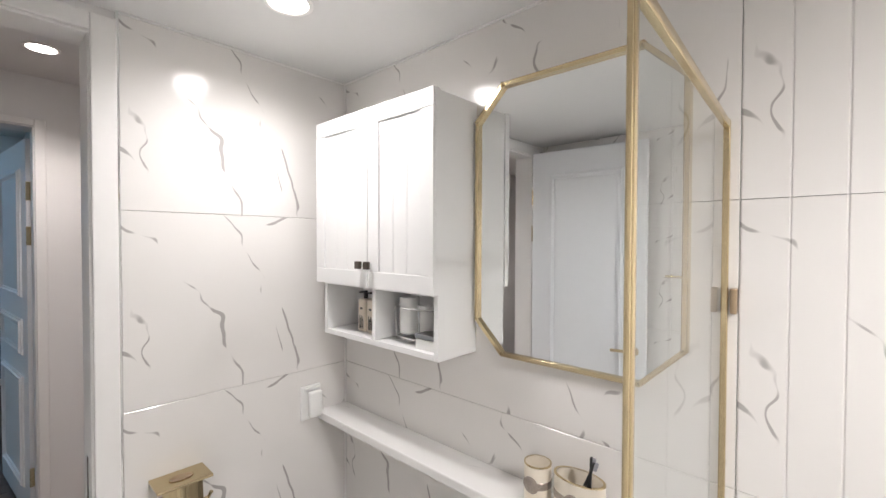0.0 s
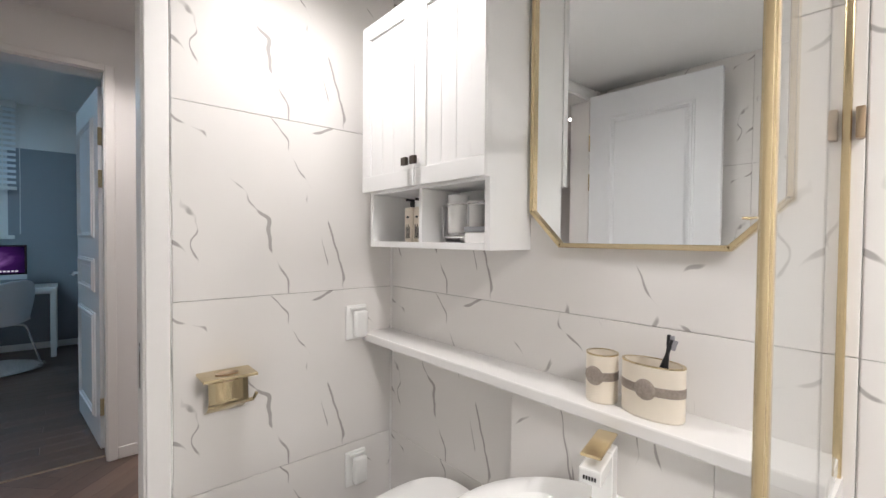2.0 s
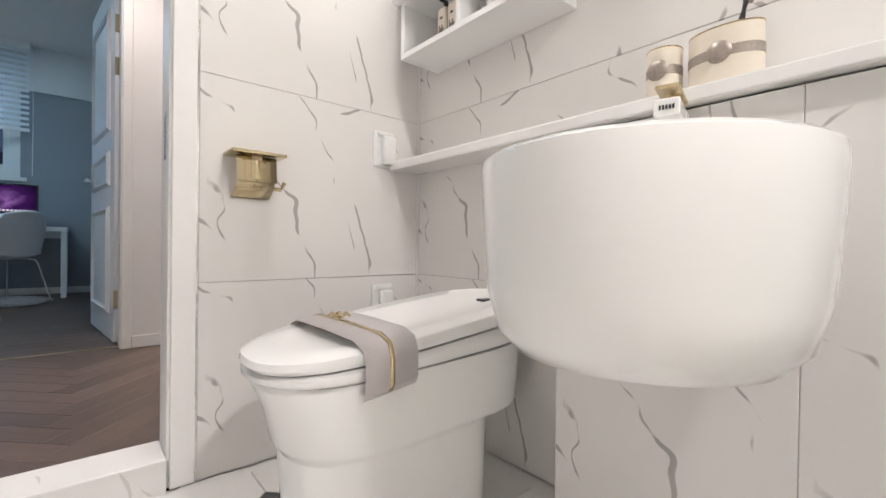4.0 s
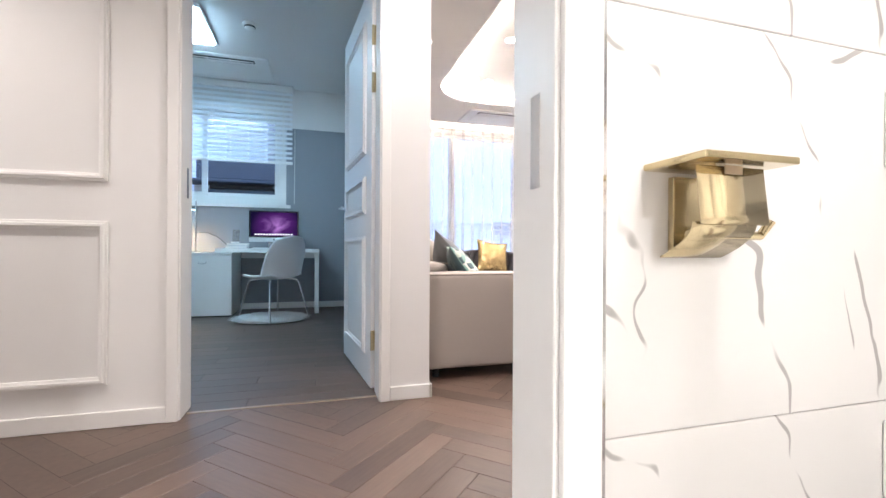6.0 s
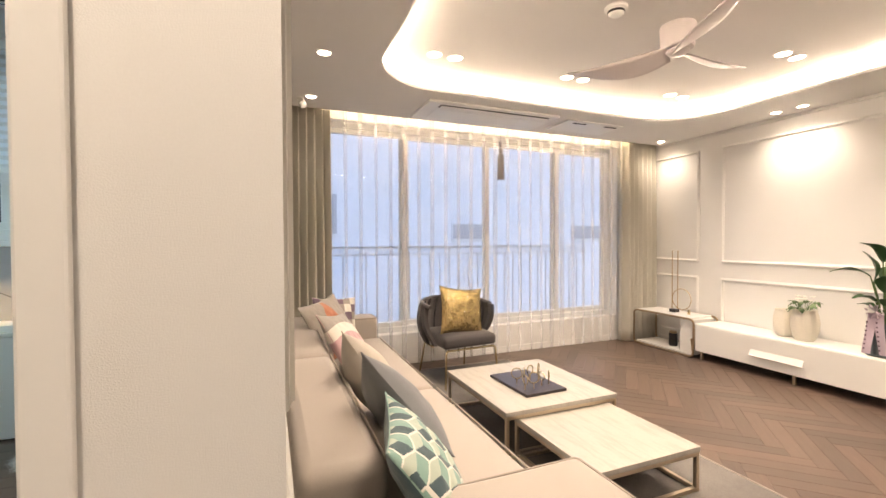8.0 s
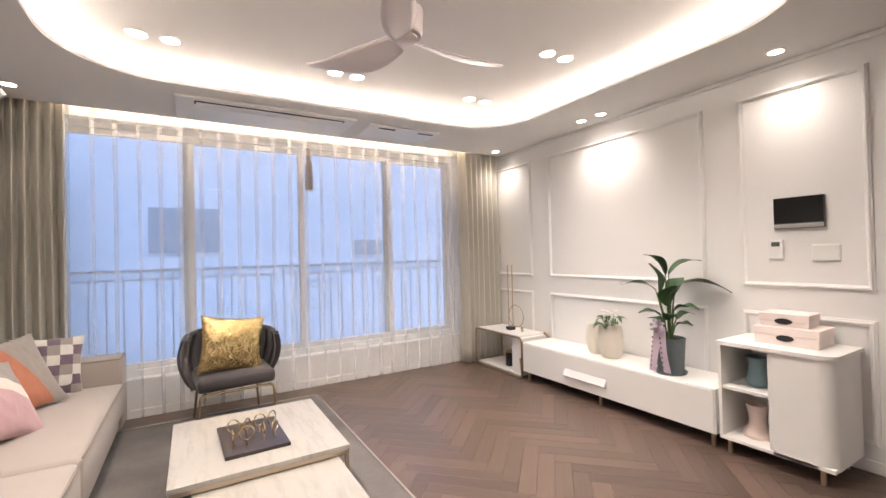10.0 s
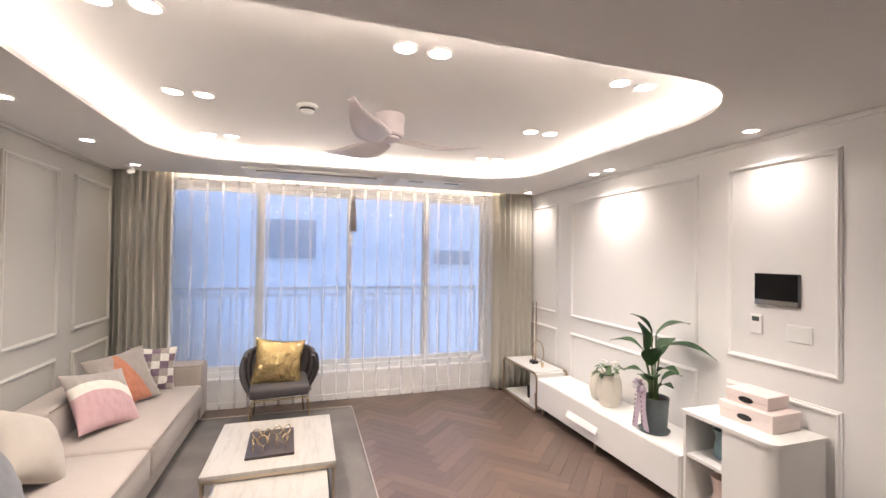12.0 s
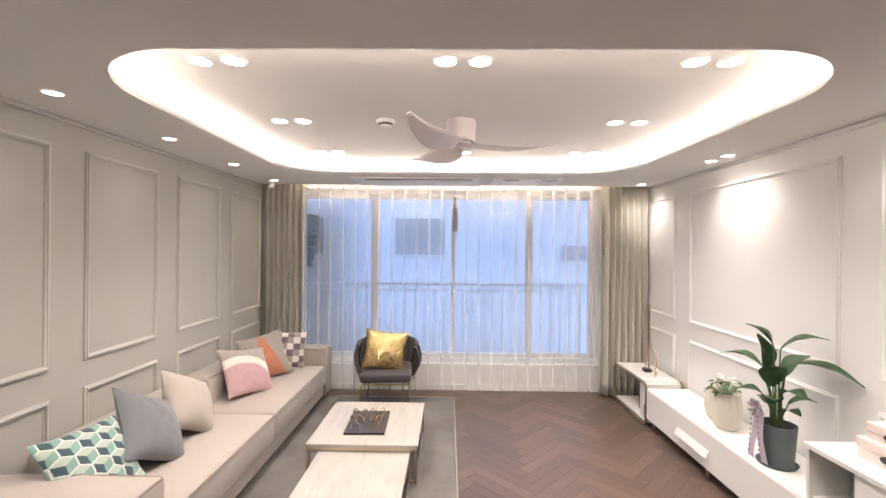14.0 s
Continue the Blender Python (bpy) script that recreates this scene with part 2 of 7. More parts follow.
def glass_mat(name, tint=(0.95, 0.98, 0.97), gloss=0.12):
    """Clear pane: mostly open, with a Fresnel gloss."""
    m = bpy.data.materials.new(name)
    m.use_nodes = True
    nt = m.node_tree
    nt.nodes.remove(nt.nodes["Principled BSDF"])
    tr = nt.nodes.new("ShaderNodeBsdfTransparent")
    tr.inputs[0].default_value = (*tint, 1)
    gl = nt.nodes.new("ShaderNodeBsdfGlossy")
    gl.inputs["Roughness"].default_value = 0.02
    fr = nt.nodes.new("ShaderNodeFresnel")
    fr.inputs[0].default_value = 1.5
    mx = nt.nodes.new("ShaderNodeMixShader")
    nt.links.new(fr.outputs[0], mx.inputs[0])
    nt.links.new(tr.outputs[0], mx.inputs[1])
    nt.links.new(gl.outputs[0], mx.inputs[2])
    nt.links.new(mx.outputs[0], nt.nodes["Material Output"].inputs[0])
    return m


M_WHITE = mat("white_wallpaper", (0.80, 0.79, 0.775), 0.75, grain=0.03, grain_scale=300, bump=0.25, bump_scale=500, stain=0.02, stain_scale=1.5)
M_GREIGE = mat("greige_wallpaper", (0.47, 0.455, 0.415), 0.75, grain=0.03, grain_scale=300, bump=0.25, bump_scale=500, stain=0.02)
M_CEIL = mat("ceiling_paper", (0.78, 0.77, 0.755), 0.85, grain=0.02, grain_scale=250, bump=0.2, bump_scale=400, stain=0.015)
M_GREY = mat("grey_wallpaper", (0.30, 0.315, 0.34), 0.8, grain=0.04, grain_scale=300, bump=0.25, bump_scale=450, stain=0.03)
M_TRIM = mat("white_trim", (0.82, 0.81, 0.79), 0.4, grain=0.015, grain_scale=40, bump=0.05, stain=0.015)
M_GREIGE_TRIM = mat("greige_trim", (0.55, 0.535, 0.49), 0.45, grain=0.015, grain_scale=40, bump=0.05)
M_DOOR = mat("white_door_film", (0.78, 0.80, 0.82), 0.35, grain=0.015, grain_scale=30, bump=0.06, bump_scale=120)
M_LACQ = mat("white_lacquer", (0.82, 0.81, 0.78), 0.28, grain=0.01, grain_scale=20, stain=0.01)
M_GOLD = mat("brass", (0.70, 0.575, 0.36), 0.2, 1.0, grain=0.05, grain_scale=30)
M_BRONZE = mat("bronze_steel", (0.50, 0.38, 0.26), 0.28, 1.0, grain=0.05, grain_scale=30)
M_CHROME = mat("chrome", (0.8, 0.8, 0.8), 0.08, 1.0)
M_BLACK = mat("black_plastic", (0.02, 0.02, 0.022), 0.35, grain=0.1)
# Near-black; on air outlets and slots it paints the shade of the opening.
M_DARK = mat("dark_gap", (0.03, 0.03, 0.03), 0.8)
M_CERAMIC = mat("white_ceramic", (0.85, 0.85, 0.83), 0.08, coat=0.4, grain=0.005)
M_PLASTIC = mat("white_plastic", (0.82, 0.82, 0.8), 0.35, grain=0.01)
M_MARBLE = marble_mat("veined_porcelain", (0.77, 0.75, 0.725), (0.30, 0.28, 0.27), (0, 0, 0))
M_GROUT = mat("grout", (0.78, 0.77, 0.75), 0.8, grain=0.05)
M_PLANK = wood_mat("herringbone_oak", (0.042, 0.028, 0.022), (0.156, 0.105, 0.081), 0.36)
M_PLANKS = wood_mat("herringbone_oak_far", (0.042, 0.028, 0.022), (0.156, 0.105, 0.081), 0.36, (6, 6, 6), True)
M_OFFICE_PLANK = wood_mat("office_board", (0.058, 0.042, 0.034), (0.125, 0.086, 0.068), 0.42)
M_MIRROR = mat("mirror_glass", (0.9, 0.92, 0.92), 0.01, 1.0)
M_GLASS = glass_mat("clear_glass")
M_SOFA = mat("sofa_linen", (0.37, 0.325, 0.29), 0.9, grain=0.07, grain_scale=260, bump=0.5, bump_scale=420, stain=0.03, stain_scale=3, sheen=0.2)
M_CURTAIN = mat("linen_drape", (0.58, 0.555, 0.49), 0.9, grain=0.06, grain_scale=200, bump=0.4, bump_scale=400, sheen=0.15)
M_SHEER = sheer_mat("white_sheer", (0.94, 0.94, 0.95), 0.75, 0.02)

# ---- lamps that the place has, and a few added out of view ----
WHITE, NEUTRAL = (1.0, 0.93, 0.885), (1.0, 0.985, 0.965)
G_DOWN = glow_mat("downlight_glow", (1.0, 0.93, 0.85), 14)
G_COVE = glow_mat("cove_strip_glow", (1.0, 0.88, 0.79), 72)
G_OFFICE = glow_mat("office_panel_glow", (0.45, 0.76, 1.0), 17)


def spot(name, x, y, z, watts, color, degrees=110, blend=0.8, radius=0.05):
    d = bpy.data.lights.new(name, "SPOT")
    d.energy, d.color, d.spot_size, d.spot_blend, d.shadow_soft_size = watts, color, radians(degrees), blend, radius
    ob = new(name, d)
    ob.location = (x, y, z)
    return ob


def downlight(x, y, z, watts, color=WHITE, degrees=115, r=0.042, label="small round white recessed ceiling downlight, switched on", group="downlights", blend=0.8, soft=0.05):
    t = thing("downlight", pose(x, y, z), label, "ceiling light", group)
    bm = lathe([(r + 0.008, 0.0), (r + 0.009, -0.004), (r, -0.006), (r - 0.004, -0.003), (r - 0.004, 0.0)], 28)
    part("trim_ring", bm, M_TRIM, t)
    part("diffuser", cylinder(0, 0, -0.0035, -0.001, r - 0.004, 24), G_DOWN, t, "glowing white diffuser")
    if watts:
        spot("downlight_lamp", x, y, z - 0.015, watts, color, degrees, blend, soft)
    return t


# ---- shell: floors, walls, ceilings ----
def wall(name, x0, x1, y0, y1, z0, z1, material, label):
    return solo(name, box(x0, x1, y0, y1, z0, z1), material, label, "wall", "structure", soft=False)


solo("floor", box(-2.6, 6.4, 2.41, 7.75, -0.20, -0.012), M_DARK, "screed under dark brown wooden floor boards", "floor", "structure", soft=False)

# living room, left wall (the office's right wall)
wall("wall_left", 0.93, LEFT_X, HALL_Y + 0.15, WIN_Y, 0, 2.75, M_GREIGE, "greige papered living room wall with panel mouldings")
# wall with the office door
wall("wall_hall_west", -2.4, -0.065, HALL_Y, HALL_Y + 0.15, 0, 2.75, M_WHITE, "white papered hall wall with panel mouldings")
wall("wall_hall_over_door", -0.065, 0.815, HALL_Y, HALL_Y + 0.15, 2.14, 2.75, M_WHITE, "white wall over the office door")
wall("wall_pier", 0.815, LEFT_X, HALL_Y, HALL_Y + 0.15, 0, 2.75, M_WHITE, "plain white wall pier beside the office door")
# TV wall and the rest of the living room
wall("wall_tv", TV_X, TV_X + 0.15, 3.80, WIN_Y + 0.3, 0, 2.75, M_WHITE, "white papered wall with panel mouldings")
wall("wall_window_left", 0.93, 1.36, WIN_Y, WIN_Y + 0.25, 0, 2.75, M_WHITE, "white wall beside the large window")
wall("wall_window_right", 4.98, TV_X, WIN_Y, WIN_Y + 0.25, 0, 2.75, M_WHITE, "white wall beside the large window")
wall("wall_window_low", 1.36, 4.98, WIN_Y, WIN_Y + 0.25, 0, 0.30, M_WHITE, "low white wall under the large window")
wall("wall_window_top", 1.36, 4.98, WIN_Y, WIN_Y + 0.25, 2.36, 2.75, M_WHITE, "white wall over the large window")
# behind the camera: mostly unseen shell, added to close the rooms to daylight
wall("wall_kitchen_side", 6.25, 6.4, 0.3, 3.80, 0, 2.75, M_WHITE, "plain white wall")
wall("wall_kitchen_step", TV_X + 0.15, 6.4, 3.80, 3.95, 0, 2.75, M_WHITE, "plain white return wall")
wall("wall_kitchen_back", 1.77, 6.4, 0.15, 0.30, 0, 2.75, M_WHITE, "plain white wall")
solo("floor_kitchen", box(1.77, 6.4, 0.15, 2.41, -0.20, -0.012), M_DARK, "screed under dark brown wooden floor boards", "floor", "structure", soft=False)
wall("wall_hall_end", -2.55, -2.4, 2.3, 4.05, 0, 2.75, M_WHITE, "plain white wall closing the hall")

# living and hall ceiling with the rounded recess
CX0, CX1, CY0, CY1, CR = 1.68, 4.83, 3.93, 6.44, 0.52


def holed_plate(x0, x1, y0, y1, hole, z0, z1):
    bm = bmesh.new()
    outer = [bm.verts.new((x, y, z0)) for x, y in ((x0, y0), (x1, y0), (x1, y1), (x0, y1))]
    inner = [bm.verts.new((x, y, z0)) for x, y in hole]
    edges = [bm.edges.new((a, b)) for loop in (outer, inner) for a, b in zip(loop, loop[1:] + loop[:1])]
    bmesh.ops.triangle_fill(bm, use_beauty=True, edges=edges)
    made = bmesh.ops.extrude_face_region(bm, geom=list(bm.faces))
    bmesh.ops.translate(bm, vec=(0, 0, z1 - z0), verts=[g for g in made["geom"] if isinstance(g, bmesh.types.BMVert)])
    bmesh.ops.recalc_face_normals(bm, faces=bm.faces)
    return bm


hole = ring_loop(CX0, CX1, CY0, CY1, CR)
recess = ring_loop(CX0 - 0.14, CX1 + 0.14, CY0 - 0.14, CY1 + 0.14, CR + 0.14)
solo("ceiling", holed_plate(0.98, 6.35, 2.45, 7.20, hole, CEIL, CEIL + 0.025), M_CEIL, "white papered ceiling with a rounded light recess", "ceiling", "structure", soft=False)
solo("ceiling_hall", box(-2.5, 0.98, 2.45, 4.0, CEIL, CEIL + 0.025), M_CEIL, "white papered hall ceiling", "ceiling", "structure", soft=False)
# The kitchen ceiling is out of view too, added to close that end.
solo("ceiling_kitchen", box(1.77, 6.35, 0.2, 2.45, CEIL, CEIL + 0.03), M_CEIL, "white papered ceiling", "ceiling", "structure", soft=False)
bm = bmesh.new()
lo = [bm.verts.new((x, y, CEIL + 0.025)) for x, y in recess]
hi = [bm.verts.new((x, y, COFFER)) for x, y in recess]
for a in range(len(lo)):
    b = (a + 1) % len(lo)
    bm.faces.new((lo[a], lo[b], hi[b], hi[a]))
bm.faces.new(hi)
bmesh.ops.recalc_face_normals(bm, faces=bm.faces)
bmesh.ops.reverse_faces(bm, faces=bm.faces)
solo("ceiling_recess", bm, M_CEIL, "raised white centre of the ceiling recess", "ceiling", "structure")
# Unseen slab over the ceilings, added to block sun and sky light.
solo("roof_slab", box(-2.7, 6.5, 2.3, 7.8, 2.76, 2.9), M_CEIL, "unseen slab over the rooms, added to keep daylight out", "ceiling", "structure", soft=False)
# light strip lying on the lip of the recess
strip = [(x, y, CEIL + 0.036) for x, y in ring_loop(CX0 - 0.085, CX1 + 0.085, CY0 - 0.085, CY1 + 0.085, CR + 0.085)]
cove = thing("cove_light", pose(0, 0, 0), "warm white light strip hidden on the lip of the ceiling recess", "light strip")
part("strip", tube(strip, 0.007, 6, closed=True), G_COVE, cove, "glowing warm strip")
# curtain pocket
solo("ceiling_pocket", box(0.95, TV_X + 0.1, 7.20, WIN_Y, 2.50, 2.53), M_CEIL, "curtain pocket in the ceiling", "ceiling", "structure", soft=False)
solo("ceiling_pocket_edge", box(LEFT_X, TV_X, 7.185, 7.20, CEIL + 0.026, 2.50), M_CEIL, "edge of the curtain pocket", "ceiling", "structure", soft=False)
pocket = thing("curtain_pocket_light", pose(0, 0, 0), "warm white light strip in the curtain pocket", "light strip")
part("strip", tube([(1.5, 7.225, 2.485), (4.98, 7.225, 2.485)], 0.006, 6), glow_mat("pocket_glow", (1.0, 0.84, 0.66), 34), pocket)

# office shell
wall("wall_office_far_left", -2.1, -1.67, 7.35, 7.60, 0, 2.75, M_GREY, "grey papered office wall")
wall("wall_office_far_right", 0.14, 0.93, 7.35, 7.60, 0, 2.75, M_GREY, "grey papered office wall")
wall("wall_office_far_low", -1.67, 0.14, 7.35, 7.60, 0, 1.235, M_GREY, "grey papered office wall under the window")
wall("wall_office_far_top", -1.67, 0.14, 7.35, 7.60, 2.40, 2.75, M_WHITE, "white band over the office window")
wall("wall_office_left", -2.25, -2.1, 4.05, 7.60, 0, 2.75, M_GREY, "grey papered office wall")
solo("wall_office_right", box(0.922, 0.928, 4.06, 7.35, 0, 2.16), M_GREY, "grey papered office side wall", "wall", "structure", soft=False)
solo("wall_office_band", box(0.14, 0.93, 7.342, 7.348, 2.16, OFFICE_CEIL), M_WHITE, "white paper band along the top of the office wall", "wall", "structure", soft=False)
solo("wall_office_band_left", box(-2.1, -1.67, 7.342, 7.348, 2.16, OFFICE_CEIL), M_WHITE, "white paper band along the top of the office wall", "wall", "structure", soft=False)
solo("ceiling_office", box(-2.2, 0.93, 4.05, 7.4, OFFICE_CEIL, OFFICE_CEIL + 0.03), M_CEIL, "white papered office ceiling", "ceiling", "structure", soft=False)

# bathroom shell
wall("wall_bath_north", 0.82, 1.77, BN_Y + 0.012, 2.50, BATH_FLOOR - 0.1, 2.75, M_WHITE, "white wall between hall and bathroom")
wall("wall_bath_north_over_door", 0.10, 0.82, BN_Y + 0.012, 2.50, 2.13, 2.75, M_WHITE, "white wall over the bathroom door")
wall("wall_bath_north_west", -2.4, 0.10, BN_Y + 0.012, 2.50, BATH_FLOOR - 0.1, 2.75, M_WHITE, "white wall between hall and bathroom")
wall("wall_bath_east", BE_X + 0.012, 1.77, -0.75, BN_Y + 0.012, BATH_FLOOR - 0.1, 2.3, M_GROUT, "bathroom wall behind tiles")
wall("wall_bath_west", -0.40, -0.012, -0.75, BN_Y + 0.012, BATH_FLOOR - 0.1, 2.3, M_GROUT, "bathroom wall behind tiles")
wall("wall_bath_south", -0.40, 1.77, -0.90, -0.762, BATH_FLOOR - 0.1, 2.3, M_GROUT, "bathroom wall behind tiles")
solo("ceiling_bath", box(-0.4, 1.77, -0.9, BN_Y + 0.012, BATH_CEIL, BATH_CEIL + 0.04), mat("bath_ceiling_panel", (0.78, 0.78, 0.77), 0.25, grain=0.01), "smooth glossy white bathroom ceiling", "ceiling", "structure", soft=False)
solo("floor_bath", box(-0.4, 1.77, -0.9, BN_Y + 0.012, BATH_FLOOR - 0.1, BATH_FLOOR - 0.008), M_GROUT, "bathroom floor under small white tiles", "floor", "structure", soft=False)

# lamps in the living room
for x in (2.145, 3.245, 4.345):
    for y in (4.30, 5.20, 6.085):
        if (x, y) != (3.245, 5.20):
            for dx in (-0.077, 0.077):
                downlight(x + dx, y, COFFER, 0, r=0.05)
            spot("downlight_pair_lamp", x, y, COFFER - 0.02, 56, WHITE, 125, 0.9, 0.06)
for y in (4.37, 5.20, 6.05, 6.90):
    downlight(1.335, y, CEIL, 4, WHITE, 120)
for y in (4.37, 5.605, 5.81, 7.03):
    downlight(5.26, y, CEIL, 17, WHITE, 135, blend=1.0)
downlight(0.79, 3.43, CEIL, 40, WHITE, 130, 0.055)
# The next three lamps are out of view, added to brighten hall and room.
downlight(-1.0, 3.2, CEIL, 40, WHITE, 130, 0.055)
downlight(2.0, 3.2, CEIL, 40, WHITE, 130, 0.055)
downlight(4.4, 2.3, CEIL, 60, WHITE, 140, 0.055)
downlight(1.17, 1.98, BATH_CEIL, 29, NEUTRAL, 165, 0.055, "round white bathroom ceiling downlight, switched on", "bathroom downlights")
downlight(0.95, 0.2, BATH_CEIL, 98, NEUTRAL, 172, 0.055, "round white bathroom ceiling downlight, switched on", "bathroom downlights")

# ---- trim shared by the rooms ----
def moulding(m, w, h, material, label, name="panel_moulding"):
    """A rectangular picture-frame moulding: local x along the wall, z up, -y out of the wall."""
    prof = [(0.0, 0.0), (0.002, -0.008), (0.009, -0.010), (0.013, -0.017), (0.022, -0.017), (0.026, -0.009), (0.032, -0.006), (0.034, 0.0)]
    bm = bmesh.new()
    corners = ((0, 0, 1, 1), (w, 0, -1, 1), (w, h, -1, -1), (0, h, 1, -1))
    loops = [[bm.verts.new((cx + sx * o, d, cz + sz * o)) for o, d in prof] for cx, cz, sx, sz in corners]
    for k in range(4):
        a, b = loops[k], loops[(k + 1) % 4]
        for i in range(len(prof) - 1):
            bm.faces.new((a[i], b[i], b[i + 1], a[i + 1]))
    bmesh.ops.recalc_face_normals(bm, faces=bm.faces)
    return solo(name, bm, material, label, "moulding", "structure", m=m)


ON_LEFT = lambda y0, z0: pose(LEFT_X + 0.001, y0, z0, 0, 0, 90)
ON_TV = lambda y1, z0: pose(TV_X - 0.001, y1, z0, 0, 0, -90)
for y0, y1 in ((4.03, 4.68), (4.90, 5.535), (5.76, 6.39), (6.60, 7.25)):
    moulding(ON_LEFT(y0, 0.975), y1 - y0, 2.215 - 0.975, M_GREIGE_TRIM, "greige painted rectangular wall panel moulding")
    moulding(ON_LEFT(y0, 0.14), y1 - y0, 0.82 - 0.14, M_GREIGE_TRIM, "greige painted low wall panel moulding")
for y0, y1 in ((4.03, 4.675), (4.90, 6.44), (6.69, 7.32)):
    moulding(ON_TV(y1, 0.975), y1 - y0, 2.215 - 0.975, M_TRIM, "white painted rectangular wall panel moulding")
    moulding(ON_TV(y1, 0.14), y1 - y0, 0.82 - 0.14, M_TRIM, "white painted low wall panel moulding")
moulding(pose(-1.55, HALL_Y - 0.001, 0.975), 1.26, 1.24, M_TRIM, "white painted rectangular wall panel moulding")
moulding(pose(-1.55, HALL_Y - 0.001, 0.17), 1.26, 0.65, M_TRIM, "white painted low wall panel moulding")


def baseboard(x0, x1, y0, y1, material=None, label="low white baseboard", h=0.065):
    b = box(x0, x1, y0, y1, 0, h, 0.003)
    return solo("baseboard", b, material or M_TRIM, label, "baseboard", "structure")


baseboard(LEFT_X, LEFT_X + 0.012, HALL_Y - 0.012, WIN_Y, M_GREIGE_TRIM, "low greige baseboard")
baseboard(0.838, LEFT_X, HALL_Y - 0.012, HALL_Y)
baseboard(-2.4, -0.086, HALL_Y - 0.012, HALL_Y)
baseboard(TV_X - 0.012, TV_X, 3.80, WIN_Y)
baseboard(1.36, 4.98, WIN_Y - 0.012, WIN_Y)
baseboard(0.14, 0.922, 7.330, 7.342, h=0.07)
baseboard(-2.1, 0.14, 7.338, 7.35, h=0.07)
baseboard(0.910, 0.922, 4.06, 7.33, h=0.07)


def crown(x0, x1, y0, y1, z, material):
    return solo("trim", box(x0, x1, y0, y1, z - 0.028, z - 0.001, 0.004), material, "narrow ceiling edge trim", "trim", "structure")


crown(LEFT_X, LEFT_X + 0.022, HALL_Y, 7.18, CEIL, M_GREIGE_TRIM)
crown(TV_X - 0.022, TV_X, 3.80, 7.18, CEIL, M_TRIM)


# ---- the large window ----
def sheet(x0, x1, y, z0, z1):
    """One glass face that looks towards -y."""
    bm = bmesh.new()
    bm.faces.new([bm.verts.new(p) for p in ((x0, y, z0), (x1, y, z0), (x1, y, z1), (x0, y, z1))])
    return bm


def window_unit(name, x0, x1, y, z0, z1, sashes, depth, label, frame_w=0.055):
    t = thing(name, pose(0, 0, 0), label, "window", kind="structure")
    for a, b, c, d in ((x0, x1, z0, z0 + frame_w), (x0, x1, z1 - frame_w, z1), (x0, x0 + frame_w, z0 + frame_w, z1 - frame_w), (x1 - frame_w, x1, z0 + frame_w, z1 - frame_w)):
        part("window_frame", box(a, b, y, y + depth, c, d, 0.004), M_PLASTIC, t)
    for k, (a, b) in enumerate(sashes):
        yy = y + 0.02 + 0.035 * (k % 2)
        s = 0.05
        sash = part("sash", box(a, b, yy, yy + 0.032, z0 + frame_w, z0 + frame_w + s, 0.003), M_PLASTIC, t)
        for p, q, r, u in ((a, b, z1 - frame_w - s, z1 - frame_w), (a, a + s, z0 + frame_w + s, z1 - frame_w - s), (b - s, b, z0 + frame_w + s, z1 - frame_w - s)):
            part("sash_bar", box(p, q, yy, yy + 0.032, r, u, 0.003), M_PLASTIC, sash)
        g = part("pane", sheet(a + s - 0.005, b - s + 0.005, yy + 0.016, z0 + frame_w + s - 0.005, z1 - frame_w - s + 0.005), M_GLASS, sash, soft=False)
        g.visible_shadow = False
    return t


window_unit("window_1", 1.36, 4.98, WIN_Y + 0.10, 0.30, 2.36, ((1.415, 2.34), (2.25, 3.27), (3.22, 4.20), (4.12, 4.925)), 0.13, "wide white framed window with four glass sashes")


# ---- curtains ----
def hanging(name, x0, x1, y, z0, z1, folds, depth, material, label, top_pinch, nx, nz=18, seed=1, thick=0.0, lap=0.0):
    rnd = random.Random(seed)
    phase = [rnd.uniform(-0.5, 0.5) for _ in range(folds + 2)]

    def at(u, v):
        s = u * folds
        k = int(s)
        ph = phase[min(k, folds)] * (1 - (s - k)) + phase[min(k + 1, folds + 1)] * (s - k)
        a = 2 * math.pi * (s + 0.18 * ph * (1 - 0.7 * v))
        amp = depth * (1.0 - top_pinch * v ** 3) * (0.8 + 0.35 * ph)
        wob = 0.006 * math.sin(7 * u + 3 * (1 - v)) * (1 - v)
        fold = (x1 - x0) / folds * lap * (0.85 + 0.12 * v + 0.22 * ph) * math.sin(a) / (2 * math.pi)
        return (x0 + (x1 - x0) * u - fold + (0.0 if lap else 0.012) * math.sin(2 * a) * (1 - v) + wob, y + amp * math.sin(a) + 0.012 * math.sin(5.3 * u * folds) * (1 - v), z0 + (z1 - z0) * v)

    t = thing(name, pose(0, 0, 0), label, "curtain")
    bm = grid_mesh(nx, nz, at)
    ob = part("cloth", bm, material, t)
    if not thick:
        ob.data.shade_flat()
    else:
        ob.data.shade_smooth()
        md = ob.modifiers.new("thick", "SOLIDIFY")
        md.thickness = thick
    rail = part("rail", box(x0, x1, y - 0.012, y + 0.012, z1 + 0.004, z1 + 0.022, 0.003), M_TRIM, t, "white ceiling curtain rail")
    return t


